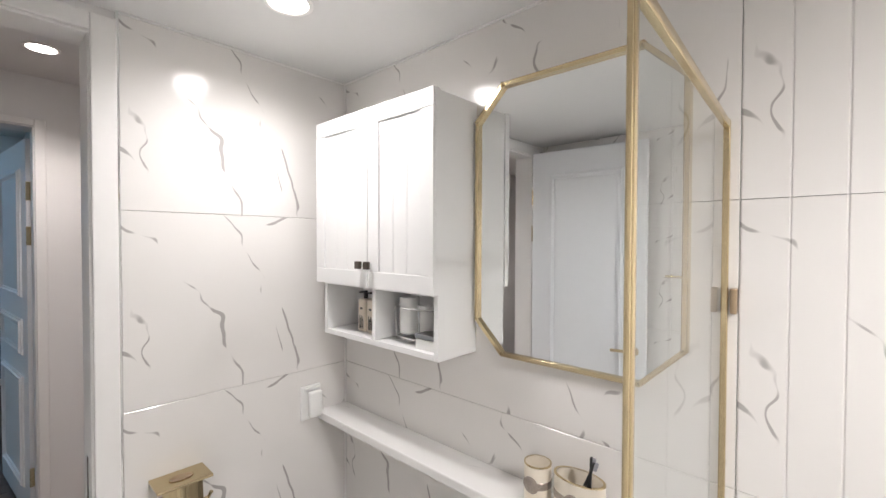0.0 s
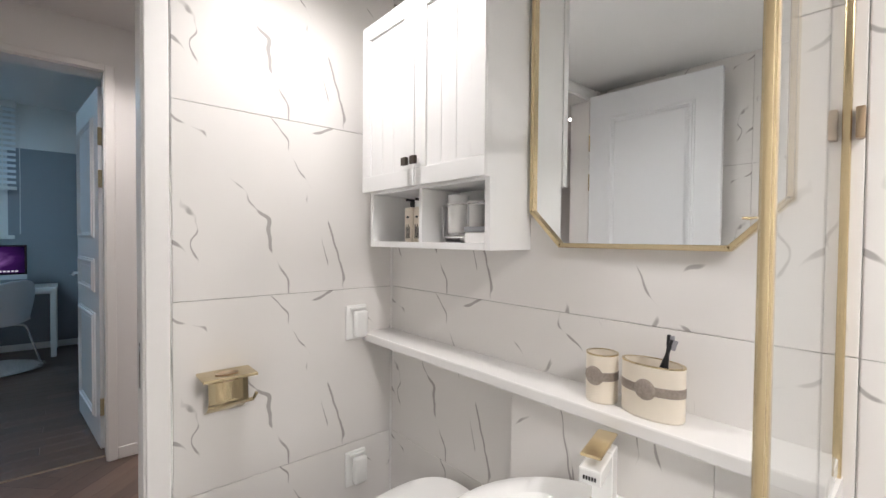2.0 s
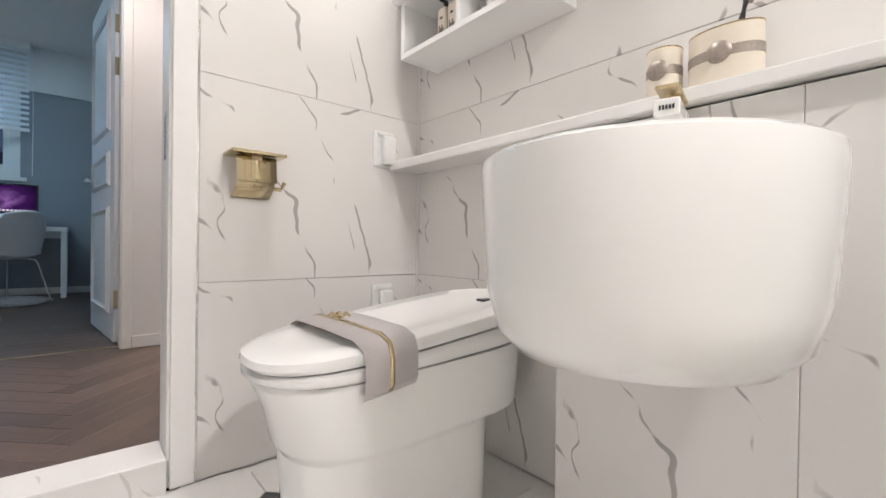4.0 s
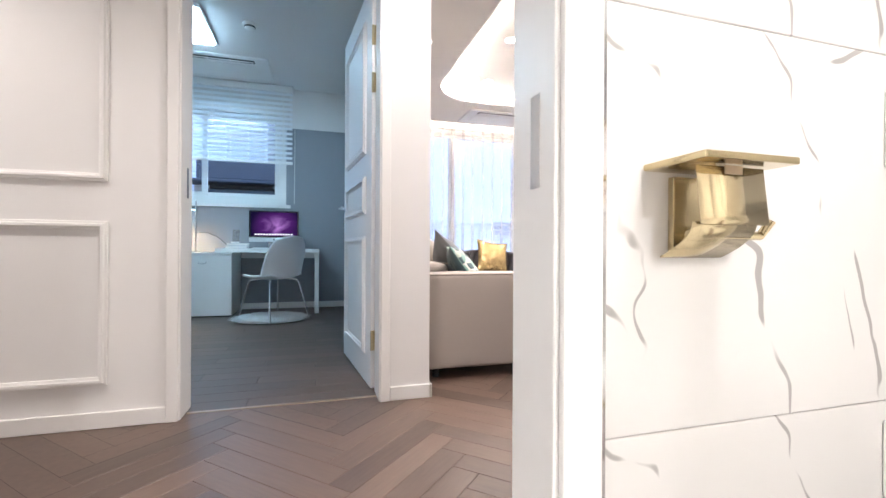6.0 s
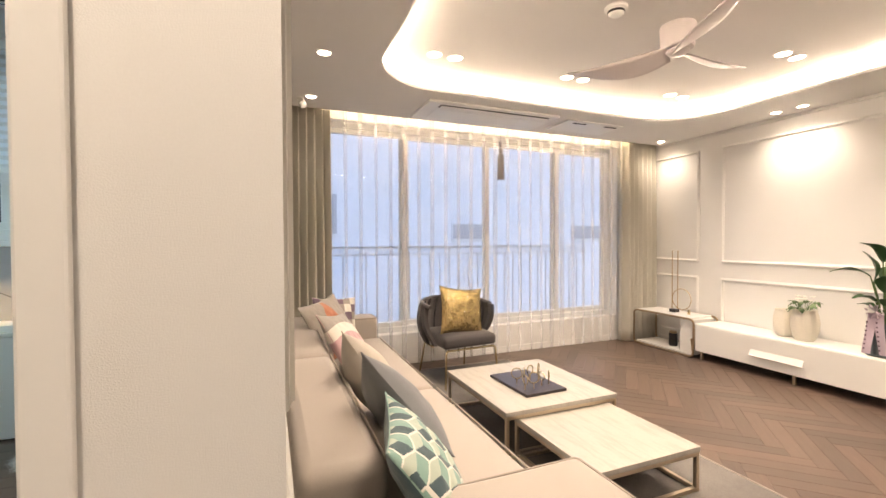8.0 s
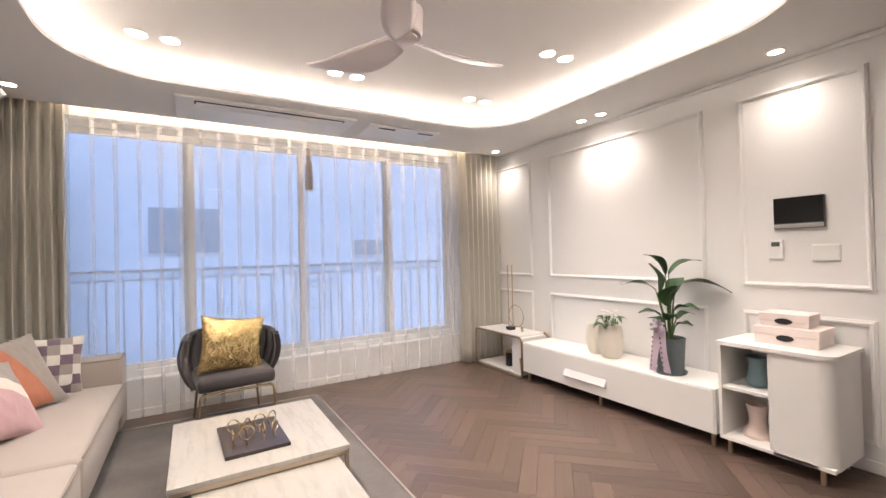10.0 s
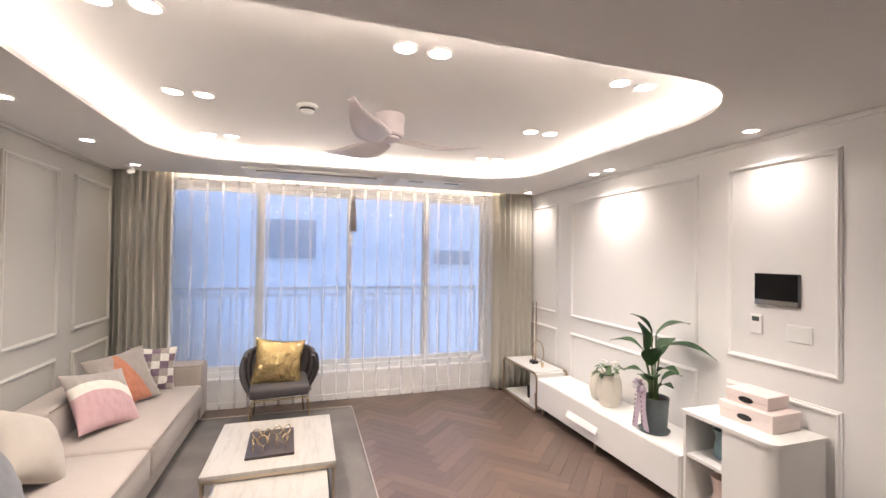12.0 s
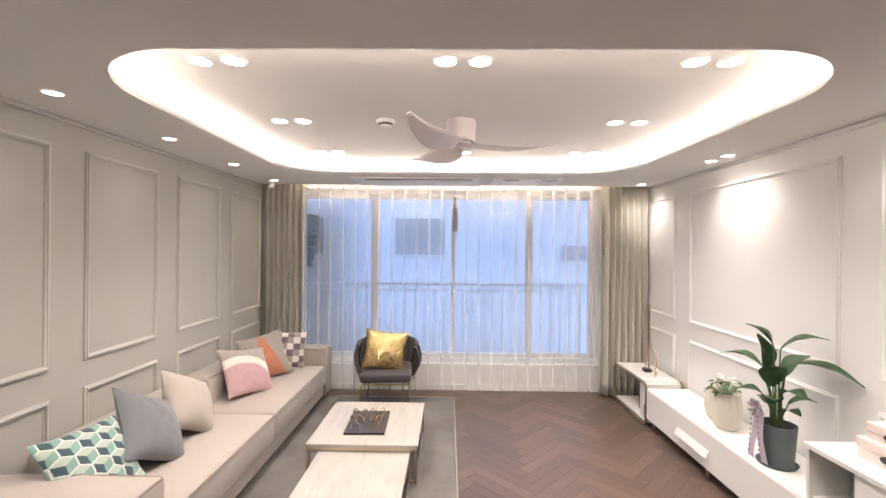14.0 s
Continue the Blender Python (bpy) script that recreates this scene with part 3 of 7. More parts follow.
hanging("drape_curtain", LEFT_X + 0.03, 1.53, 7.277, 0.012, 2.468, 7, 0.06, M_CURTAIN, "floor-length grey-beige linen drape with deep folds", 0.35, 300, 18, 3, 0.003, lap=1.15)
hanging("drape_curtain", 4.93, TV_X - 0.03, 7.277, 0.012, 2.468, 7, 0.06, M_CURTAIN, "floor-length grey-beige linen drape with deep folds", 0.35, 300, 18, 5, 0.003, lap=1.15)
hanging("sheer_curtain", 1.38, 4.97, 7.355, 0.01, 2.468, 25, 0.020, M_SHEER, "floor-length white sheer curtain in soft folds with pinch pleats", 0.2, 900, 22, 8, lap=2.2)

# tassel hanging from the pocket edge
tas = thing("curtain_tassel", pose(3.257, 7.26, 0), "grey silk curtain tassel hanging from the ceiling edge", "tassel")
M_TASSEL = mat("grey_silk", (0.32, 0.30, 0.30), 0.6, grain=0.2, grain_scale=300, sheen=0.3)
part("cord", tube([(0, 0, 2.498), (0.002, 0, 2.40), (0.004, 0, 2.33), (-0.003, 0, 2.28), (0, 0, 2.25)], 0.004, 8), M_TASSEL, tas)
part("hook", tube(rounded([(0, 0.012, 2.396), (0, -0.012, 2.392), (0, -0.014, 2.365), (0, 0.01, 2.36)], 0.006), 0.003, 8), M_GOLD, tas, "small brass hook")
part("knob", lathe([(0, 2.26), (0.016, 2.252), (0.024, 2.23), (0.016, 2.205), (0.012, 2.195), (0.022, 2.18), (0.026, 2.165), (0.02, 2.14), (0.014, 2.125), (0, 2.125)], 20), M_TASSEL, tas)
bm = bmesh.new()
for k in range(26):
    a = 2 * math.pi * k / 26
    tube([(0.014 * math.cos(a), 0.014 * math.sin(a), 2.13), (0.028 * math.cos(a), 0.028 * math.sin(a), 2.09), (0.033 * math.cos(a), 0.033 * math.sin(a), 1.86 + 0.008 * math.sin(5 * a))], 0.0045, 5, bm)
part("fringe", bm, M_TASSEL, tas)


# ---- sofa ----
def cushion_box(x0, x1, y0, y1, z0, z1, r=0.035, puff=0.015):
    bm = box(x0, x1, y0, y1, z0, z1, r, 3)
    bmesh.ops.subdivide_edges(bm, edges=[e for e in bm.edges if e.calc_length() > 0.25], cuts=6, use_grid_fill=True)
    c = Vector(((x0 + x1) / 2, (y0 + y1) / 2, (z0 + z1) / 2))
    hx, hy = (x1 - x0) / 2, (y1 - y0) / 2
    for v in bm.verts:
        d = v.co - c
        u, w = min(1, abs(d.x) / hx), min(1, abs(d.y) / hy)
        if d.z > 0:
            v.co.z += puff * (1 - u ** 4) * (1 - w ** 4)
        n = noise.noise(v.co * 4.0)
        v.co += Vector((0.004 * n, 0.004 * noise.noise(v.co * 4 + Vector((9, 0, 0))), 0.004 * n))
    return bm


M_SEAM = mat("sofa_piping", (0.27, 0.235, 0.205), 0.9, grain=0.05, grain_scale=200)
sofa = thing("sofa", pose(0, 0, 0.0), "long low beige linen sofa with box arms against the panelled wall", "sofa")
SX0, SX1 = 1.07, 1.87
part("base", box(SX0, SX1 - 0.02, 4.14, 7.22, 0.055, 0.20, 0.02), M_SOFA, sofa)
for y0, y1 in ((4.405, 5.625), (5.635, 6.975)):
    seat = part("seat_cushion", cushion_box(SX0 + 0.02, SX1 + 0.02, y0, y1, 0.19, 0.395), M_SOFA, sofa)
    part("piping", tube([(SX1 + 0.016, y0 + 0.02, 0.392), (SX1 + 0.018, y1 - 0.02, 0.392)], 0.005, 6), M_SEAM, seat)
for y0, y1 in ((4.50, 5.70), (5.71, 6.97)):
    back = part("back_cushion", cushion_box(SX0, 1.32, y0, y1, 0.30, 0.62, 0.045, 0.012), M_SOFA, sofa)
    part("piping", tube([(1.312, y0 + 0.03, 0.622), (1.312, y1 - 0.03, 0.622)], 0.005, 6), M_SEAM, back)
arm = part("armrest", cushion_box(SX0, SX1, 4.12, 4.395, 0.06, 0.578, 0.022, 0.006), M_SOFA, sofa)
part("piping", tube(rounded([(SX0 + 0.02, 4.128, 0.574), (SX1 - 0.008, 4.128, 0.574), (SX1 - 0.008, 4.387, 0.574), (SX0 + 0.02, 4.387, 0.574)], 0.02), 0.0055, 6), M_SEAM, arm)
part("piping", tube([(SX1 - 0.006, 4.126, 0.57), (SX1 - 0.006, 4.126, 0.07)], 0.0055, 6), M_SEAM, arm)
arm = part("armrest", cushion_box(1.30, SX1 + 0.005, 6.98, 7.225, 0.06, 0.56, 0.022, 0.006), M_SOFA, sofa)
part("piping", tube(rounded([(1.31, 6.988, 0.557), (SX1 - 0.004, 6.988, 0.557), (SX1 - 0.004, 7.217, 0.557)], 0.02), 0.0055, 6), M_SEAM, arm)
for x in (SX0 + 0.08, SX1 - 0.1):
    for y in (4.22, 5.63, 7.12):
        part("leg", cylinder(x, y, 0, 0.06, 0.02, 14), M_BLACK, sofa)


# ---- pillows ----
def pillow_mesh(w, h, t, n=26, pattern=None, plain_back=None):
    bm = bmesh.new()
    for side in (1, -1):
        def at(u, v, side=side):
            a, b = 2 * u - 1, 2 * v - 1
            edge = (1 - abs(a) ** 2.2) * (1 - abs(b) ** 2.2)
            pin_x = 1 - 0.10 * (abs(a) ** 3) * (1 - b * b)
            pin_z = 1 - 0.10 * (abs(b) ** 3) * (1 - a * a)
            wr = (0.007 * noise.noise(Vector((a * 3, b * 3, side * 2.0))) + 0.004 * noise.noise(Vector((a * 8, b * 5, side * 5.0 + w * 40)))) * max(edge, 0) ** 0.5
            return (a * w / 2 * pin_x, side * (t / 2 * max(edge, 0) ** 0.62 + wr), b * h / 2 * pin_z)
        grid_mesh(n, n, at, bm)
    bmesh.ops.remove_doubles(bm, verts=bm.verts, dist=0.0008)
    bmesh.ops.recalc_face_normals(bm, faces=bm.faces)
    if pattern:
        for f in bm.faces:
            c = f.calc_center_median()
            f.material_index = plain_back if plain_back is not None and c.y > 0.002 else pattern(c.x / w, c.z / h)
    return bm


def pillow(m, w, h, t, materials, label, pattern=None, n=26, plain_back=None):
    p = thing("throw_pillow", m, label, "pillow", "pillows on the sofa")
    ob = part("cover", pillow_mesh(w, h, t, n, pattern, plain_back), materials[0], p)
    for extra in materials[1:]:
        ob.data.materials.append(extra)
    ob.data.shade_smooth()
    rim = [(a * w / 2 * 0.985, 0, b * h / 2 * 0.985) for a, b in ((-1, -1), (-0.5, -0.925), (0, -0.9), (0.5, -0.925), (1, -1), (0.925, -0.5), (0.9, 0), (0.925, 0.5), (1, 1), (0.5, 0.925), (0, 0.9), (-0.5, 0.925), (-1, 1), (-0.925, 0.5), (-0.9, 0), (-0.925, -0.5))]
    part("seam", tube(rim, 0.003, 5, closed=True), materials[0], p)
    return p


def cloth(name, c, sheen=0.2):
    return mat(name, c, 0.9, grain=0.07, grain_scale=240, bump=0.45, bump_scale=380, stain=0.03, stain_scale=5, sheen=sheen)


P_PINK, P_IVORY, P_TAUPE, P_RUST = cloth("dusty_pink", (0.47, 0.30, 0.31)), cloth("ivory_cloth", (0.66, 0.62, 0.56)), cloth("taupe_cloth", (0.31, 0.28, 0.255)), cloth("rust_cloth", (0.44, 0.17, 0.10))
P_GREYBLUE, P_CREAM = cloth("grey_blue", (0.155, 0.16, 0.17)), cloth("cream_cloth", (0.41, 0.37, 0.32))
P_MINT, P_TEAL, P_DEEP, P_WHITE = cloth("mint_cloth", (0.20, 0.34, 0.30)), cloth("pale_sage", (0.40, 0.46, 0.39)), cloth("deep_teal", (0.045, 0.085, 0.10)), cloth("off_white", (0.66, 0.64, 0.59))
P_MAUVE = cloth("mauve_cloth", (0.16, 0.11, 0.15))


def rhombs(x, z):
    """Tumbling blocks: three tones of rhomb."""
    s = 0.125
    best = None
    r0 = round(z / (1.5 * s))
    for r in (r0 - 1, r0, r0 + 1):
        off = 0.5 * (r % 2)
        c = round(x / (1.732 * s) - off)
        for q in (c - 1, c, c + 1):
            dx, dz = x - (q + off) * 1.732 * s, z - r * 1.5 * s
            d = dx * dx + dz * dz
            if best is None or d < best[0]:
                best = (d, dx, dz)
    _, dx, dz = best
    a = (math.degrees(math.atan2(dz, dx)) - 90) % 360
    near = min(a % 120, 120 - a % 120)
    if math.sqrt(best[0]) * math.sin(radians(min(near, 90))) < 0.008:
        return 3
    return int(a // 120)


def arcs(x, z):
    d = math.hypot(x + 0.15, z + 0.62)
    return 0 if d < 0.74 else (1 if d < 0.90 else 2)


def wedge(x, z):
    return 1 if (abs(x + 0.02) < 0.25 - 0.35 * (z + 0.2) and z < 0.42) else 0


def patches(x, z):
    return (math.floor(x * 6) + 2 * math.floor(z * 6)) % 3


pillow(pose(1.42, 4.50, 0.58, -36, 0, 76), 0.41, 0.38, 0.14, (P_MINT, P_TEAL, P_DEEP, P_WHITE), "mint, sage and dark teal tumbling-block pillow on the sofa", rhombs, 120, 2)
pillow(pose(1.46, 4.87, 0.60, -40, 28, 78), 0.45, 0.45, 0.17, (P_GREYBLUE,), "plain grey cotton pillow leaning on the sofa back")
pillow(pose(1.44, 5.26, 0.60, -36, 28, 74), 0.42, 0.42, 0.19, (P_CREAM,), "plain cream cotton pillow leaning on the sofa back")
pillow(pose(1.46, 6.05, 0.59, -34, 8, 62), 0.46, 0.43, 0.14, (P_PINK, P_IVORY, P_TAUPE), "pink, ivory and taupe curved-block pillow on the sofa", arcs, 110)
pillow(pose(1.42, 6.50, 0.605, -28, -6, 50), 0.45, 0.45, 0.14, (P_TAUPE, P_RUST), "taupe pillow with a rust triangle on the sofa", wedge, 110)
pillow(pose(1.50, 6.86, 0.585, -14, 4, 16), 0.38, 0.38, 0.12, (P_WHITE, P_MAUVE, P_TAUPE), "small white and mauve patchwork pillow by the sofa arm", patches, 72)


# ---- rug ----
M_RUG = mat("rug_pile", (0.14, 0.127, 0.118), 0.95, grain=0.25, grain_scale=110, bump=0.9, bump_scale=160, stain=0.6, stain_scale=2.6)
rug = thing("area_rug", pose(0, 0, 0), "soft grey-beige mottled pile rug under the coffee tables", "rug")


def rug_at(u, v):
    x, y = 1.78 + 1.48 * u, 4.20 + 2.95 * v
    e = min(u, 1 - u, v, 1 - v)
    return (x + 0.004 * noise.noise(Vector((0, y * 9, 0))), y + 0.004 * noise.noise(Vector((x * 9, 0, 3))), 0.001 + (0.011 + 0.003 * noise.noise(Vector((x * 40, y * 40, 0)))) * min(1, e * 80))


part("rug_body", grid_mesh(90, 150, rug_at), M_RUG, rug)
part("binding", tube(rounded([(3.262, 4.197, 0.005), (1.778, 4.197, 0.005), (1.778, 7.153, 0.005), (3.262, 7.153, 0.005), (3.262, 4.2, 0.005)], 0.02), 0.005, 6), cloth("rug_binding", (0.36, 0.32, 0.29)), rug)


# ---- nested coffee tables ----
M_STONE = mat("cream_travertine", (0.403, 0.380, 0.342), 0.4, grain=0.05, grain_scale=60, stain=0.05, stain_scale=7, bump=0.1, bump_scale=90)
nt = M_STONE.node_tree
streak, spread, tone = nt.nodes.new("ShaderNodeTexNoise"), nt.nodes.new("ShaderNodeMapping"), nt.nodes.new("ShaderNodeMix")
spread.inputs["Scale"].default_value = (9.0, 1.3, 1.0)
streak.inputs["Scale"].default_value, streak.inputs["Detail"].default_value, streak.inputs["Roughness"].default_value = 3.0, 6, 0.65
nt.links.new(next(n for n in nt.nodes if n.bl_idname == "ShaderNodeTexCoord").outputs["Object"], spread.inputs[0])
nt.links.new(spread.outputs[0], streak.inputs["Vector"])
tone.data_type = "RGBA"
tone.inputs[7].default_value = (0.30, 0.27, 0.235, 1)
nt.links.new(nt.nodes["Principled BSDF"].inputs["Base Color"].links[0].from_socket, tone.inputs[6])
cut = nt.nodes.new("ShaderNodeMapRange")
cut.inputs["From Min"].default_value, cut.inputs["From Max"].default_value, cut.inputs["To Max"].default_value = 0.48, 0.72, 0.8
nt.links.new(streak.outputs["Fac"], cut.inputs["Value"])
nt.links.new(cut.outputs[0], tone.inputs[0])
nt.links.new(tone.outputs[2], nt.nodes["Principled BSDF"].inputs["Base Color"])
M_FRAME = mat("brushed_champagne", (0.56, 0.47, 0.36), 0.3, 1.0, grain=0.05, grain_scale=80)


def coffee_table(x0, x1, y0, y1, top, label):
    t = thing("coffee_table", pose(0, 0, 0), label, "coffee table", "nested coffee tables")
    part("tabletop", box(x0, x1, y0, y1, top - 0.026, top, 0.003), M_STONE, t)
    f = 0.02
    z = top - 0.0265
    a, b, c, d = x0 + 0.004, x1 - 0.004, y0 + 0.004, y1 - 0.004
    for p in ((a, b, c, c + f), (a, b, d - f, d), (a, a + f, c + f, d - f), (b - f, b, c + f, d - f)):
        part("top_rail", box(*p, z - f, z, 0.002), M_FRAME, t)
    for x in (a, b - f):
        for y in (c, d - f):
            part("leg", box(x, x + f, y, y + f, 0.013 + f, z - f, 0.002), M_FRAME, t)
        part("floor_rail", box(x, x + f, c, d, 0.013, 0.013 + f, 0.002), M_FRAME, t)
    for y in (c, d - f):
        part("floor_rail", box(a + f, b - f, y, y + f, 0.013, 0.013 + f, 0.002), M_FRAME, t)
    return t


coffee_table(2.20, 2.985, 5.37, 6.20, 0.285, "square low coffee table with cream stone top and brass frame")
coffee_table(2.29, 2.93, 4.78, 5.44, 0.232, "smaller lower coffee table with cream stone top, tucked in")

# tray with rings
tray = thing("decor_tray", pose(2.57, 5.735, 0.285, 0, 0, 2), "dark mottled stone tray with upright brass rings", "tray")
M_TRAY = mat("dark_mosaic", (0.036, 0.028, 0.031), 0.3, grain=0.85, grain_scale=70, stain=0.3, stain_scale=20)
part("plate", box(-0.15, 0.15, -0.215, 0.215, 0, 0.018, 0.003), M_TRAY, tray)
rr = random.Random(4)
for k in range(8):
    x, y = (-0.10 + 0.066 * (k % 4)) + rr.uniform(-0.012, 0.012), -0.12 + 0.12 * (k // 4) + rr.uniform(-0.02, 0.02)
    r = rr.choice((0.026, 0.03, 0.034))
    a0 = rr.uniform(0, math.pi)
    part("ring_post", cylinder(x, y, 0.018, 0.052, 0.004, 8), M_BRONZE, tray)
    ring = [(x + r * math.cos(b) * math.cos(a0), y + r * math.cos(b) * math.sin(a0), 0.052 + r + r * math.sin(b)) for b in [2 * math.pi * j / 18 for j in range(18)]]
    part("ring", tube(ring, 0.0035, 6, closed=True), M_GOLD, tray, "upright brass ring")


# ---- armchair ----
M_VELVET = mat("grey_velvet", (0.050, 0.043, 0.045), 0.75, grain=0.12, grain_scale=120, bump=0.2, bump_scale=300, sheen=0.2)
chair = thing("armchair", pose(2.56, 6.84, 0, 0, 0, 4), "grey velvet tub armchair with woven loops on brass legs", "armchair")
part("seat", cushion_box(-0.25, 0.25, -0.27, 0.22, 0.33, 0.425, 0.03, 0.02), M_VELVET, chair)


def tub(a, r=1.0):
    """Plan of the tub, from the front left over the back to the front right."""
    ang = math.pi * (1.06 - 1.12 * a)
    return Vector((0.285 * r * math.cos(ang), 0.02 + 0.265 * r * math.sin(ang) + (0.0 if math.sin(ang) > 0 else 0.3 * math.sin(ang)), 0))


for k in range(19):
    a = (k + 0.5) / 19
    lean = 0.035 if k % 2 else 0.0
    lo, hi = tub(a - 0.028, 0.93), tub(a + 0.04, 1.06)
    top = 0.655 + 0.035 * math.sin(math.pi * a)
    out = (tub(a, 1.12) - tub(a, 0.9)).normalized()
    side = Vector((-out.y, out.x, 0))
    bm = bmesh.new()
    steps = 12
    w = 0.027
    pts = []
    for j in range(steps + 1):
        f = j / steps
        c = lo.lerp(hi, f) + out * (0.035 * math.sin(math.pi * f) + (0.012 if k % 2 else -0.006))
        pts.append((c, 0.33 + (top - 0.33) * f))
    outer, inner = [], []
    for c, z in pts:
        outer.append([c + out * (0.012 + 0.012 * math.sin(math.pi * (z - 0.33) / (top - 0.33))) + side * w * s + Vector((0, 0, z)) for s in (-1, -0.5, 0.5, 1)])
        inner.append([c - out * 0.014 + side * w * s + Vector((0, 0, z)) for s in (1, 0.5, -0.5, -1)])
    rings = [[bm.verts.new(p) for p in o + i] for o, i in zip(outer, inner)]
    for p, q in zip(rings, rings[1:]):
        for j in range(8):
            bm.faces.new((p[j], p[(j + 1) % 8], q[(j + 1) % 8], q[j]))
    bm.faces.new(rings[0][::-1])
    bm.faces.new(rings[-1])
    bmesh.ops.recalc_face_normals(bm, faces=bm.faces)
    part("woven_loop", bm, M_VELVET, chair)
part("top_rail", tube([tub(k / 30, 1.06) + Vector((0, 0, 0.66 + 0.035 * math.sin(math.pi * k / 30))) for k in range(31)], 0.017, 8), M_VELVET, chair)
part("seat_rail", tube([tub(k / 30, 0.97) + Vector((0, 0, 0.325)) for k in range(31)], 0.009, 8), M_GOLD, chair, "brass seat rail")
for sx in (-1, 1):
    part("leg", tube(rounded([(sx * 0.20, -0.25, 0.322), (sx * 0.235, -0.265, 0.31), (sx * 0.255, -0.29, 0.013)], 0.02), 0.009, 8), M_GOLD, chair, "brass leg")
    part("leg", tube(rounded([(sx * 0.19, 0.20, 0.322), (sx * 0.21, 0.22, 0.31), (sx * 0.235, 0.29, 0.013)], 0.02), 0.009, 8), M_GOLD, chair, "brass leg")
part("front_rail", tube([(-0.22, -0.258, 0.318), (0.22, -0.258, 0.318)], 0.009, 8), M_GOLD, chair, "brass front rail")
def sequin_mat():
    """Small overlapping gold discs, each tipped its own way."""
    m = bpy.data.materials.new("gold_sequins")
    m.use_nodes = True
    n, l = m.node_tree.nodes, m.node_tree.links
    b = n["Principled BSDF"]
    b.inputs["Base Color"].default_value = (0.50, 0.38, 0.19, 1)
    b.inputs["Metallic"].default_value, b.inputs["Roughness"].default_value = 1.0, 0.17
    co, vo, geo = n.new("ShaderNodeTexCoord"), n.new("ShaderNodeTexVoronoi"), n.new("ShaderNodeNewGeometry")
    vo.inputs["Scale"].default_value = 210
    l.new(co.outputs["Object"], vo.inputs["Vector"])
    tip, lean, unit = (n.new("ShaderNodeVectorMath") for k in range(3))
    tip.operation, lean.operation, unit.operation = "SUBTRACT", "MULTIPLY_ADD", "NORMALIZE"
    tip.inputs[1].default_value = (0.5, 0.5, 0.5)
    lean.inputs[1].default_value = (0.7, 0.7, 0.7)
    l.new(vo.outputs["Color"], tip.inputs[0])
    l.new(tip.outputs[0], lean.inputs[0])
    l.new(geo.outputs["Normal"], lean.inputs[2])
    l.new(lean.outputs[0], unit.inputs[0])
    l.new(unit.outputs[0], b.inputs["Normal"])
    return m


M_SEQUIN = sequin_mat()
gp = thing("gold_pillow", pose(2.555, 6.72, 0.62, -14, 7, 8), "square gold sequin pillow standing on the armchair", "pillow")
ob = part("cover", pillow_mesh(0.44, 0.41, 0.13, 30), M_SEQUIN, gp)


# ---- TV wall furniture ----
console = thing("tv_console", pose(0, 0, 0), "long low white lacquered media console on metal legs", "media console")
part("body", box(5.06, 5.44, 4.665, 6.43, 0.085, 0.365, 0.005), M_LACQ, console)
part("drawer_front", box(5.052, 5.0595, 4.675, 6.42, 0.09, 0.355, 0.002), M_LACQ, console)
# Wedge in place of the grip slot, tilted upwards so that it looks lit.
bm = bmesh.new()
ends = [[bm.verts.new((x, y, z)) for x, z in ((5.0515, 0.232), (5.0505, 0.232), (5.026, 0.180), (5.0515, 0.172))] for y in (5.46, 5.88)]
for i in range(4):
    bm.faces.new((ends[0][i], ends[0][(i + 1) % 4], ends[1][(i + 1) % 4], ends[1][i]))
bm.faces.new(ends[0][::-1])
bm.faces.new(ends[1])
bmesh.ops.recalc_face_normals(bm, faces=bm.faces)
part("grip_strip", bm, M_TRIM, console, "tilted white wedge standing for the bright grip slot", soft=False)
for y in (4.70, 5.55, 6.38):
    for x in (5.10, 5.38):
        part("leg", box(x - 0.012, x + 0.012, y - 0.012, y + 0.012, 0, 0.085, 0.002), M_FRAME, console)

side = thing("side_table", pose(0, 0, 0), "bent bronze tube side table with white top and low shelf", "side table")
for x in (5.06, 5.42):
    part("tube_frame", tube(rounded([(x, 6.47, 0.20), (x, 6.445, 0.012), (x, 7.22, 0.012), (x, 7.22, 0.40), (x, 6.445, 0.40), (x, 6.445, 0.1)], 0.06, 7), 0.011, 10), M_BRONZE, side)
part("top", box(5.072, 5.408, 6.50, 7.17, 0.392, 0.412, 0.003), M_LACQ, side)
part("shelf", box(5.072, 5.408, 6.47, 7.19, 0.022, 0.04, 0.003), M_LACQ, side)
part("end_panel", box(5.08, 5.40, 6.47, 6.62, 0.04, 0.39, 0.003), M_LACQ, side)
for y in (6.56, 7.10):
    part("cross_bar", tube([(5.06, y, 0.388), (5.42, y, 0.388)], 0.006, 8), M_BRONZE, side)

sculpt = thing("metal_sculpture", pose(5.24, 6.83, 0.412), "thin bronze frame and ring sculpture on a black block", "sculpture")
part("base", box(-0.035, 0.035, -0.045, 0.03, 0, 0.035, 0.003), M_BLACK, sculpt)
part("tall_frame", tube([(0, 0.02, 0.035), (0, 0.02, 0.69), (0, -0.05, 0.69), (0, -0.05, 0.035)], 0.006, 6), M_BRONZE, sculpt)
part("hoop", tube([(0, -0.10 + 0.115 * math.cos(b), 0.155 + 0.115 * math.sin(b)) for b in [2 * math.pi * j / 36 for j in range(36)]], 0.005, 6, closed=True), M_BRONZE, sculpt)
part("foot", cylinder(0, -0.19, 0, 0.05, 0.014, 14), M_GOLD, sculpt)
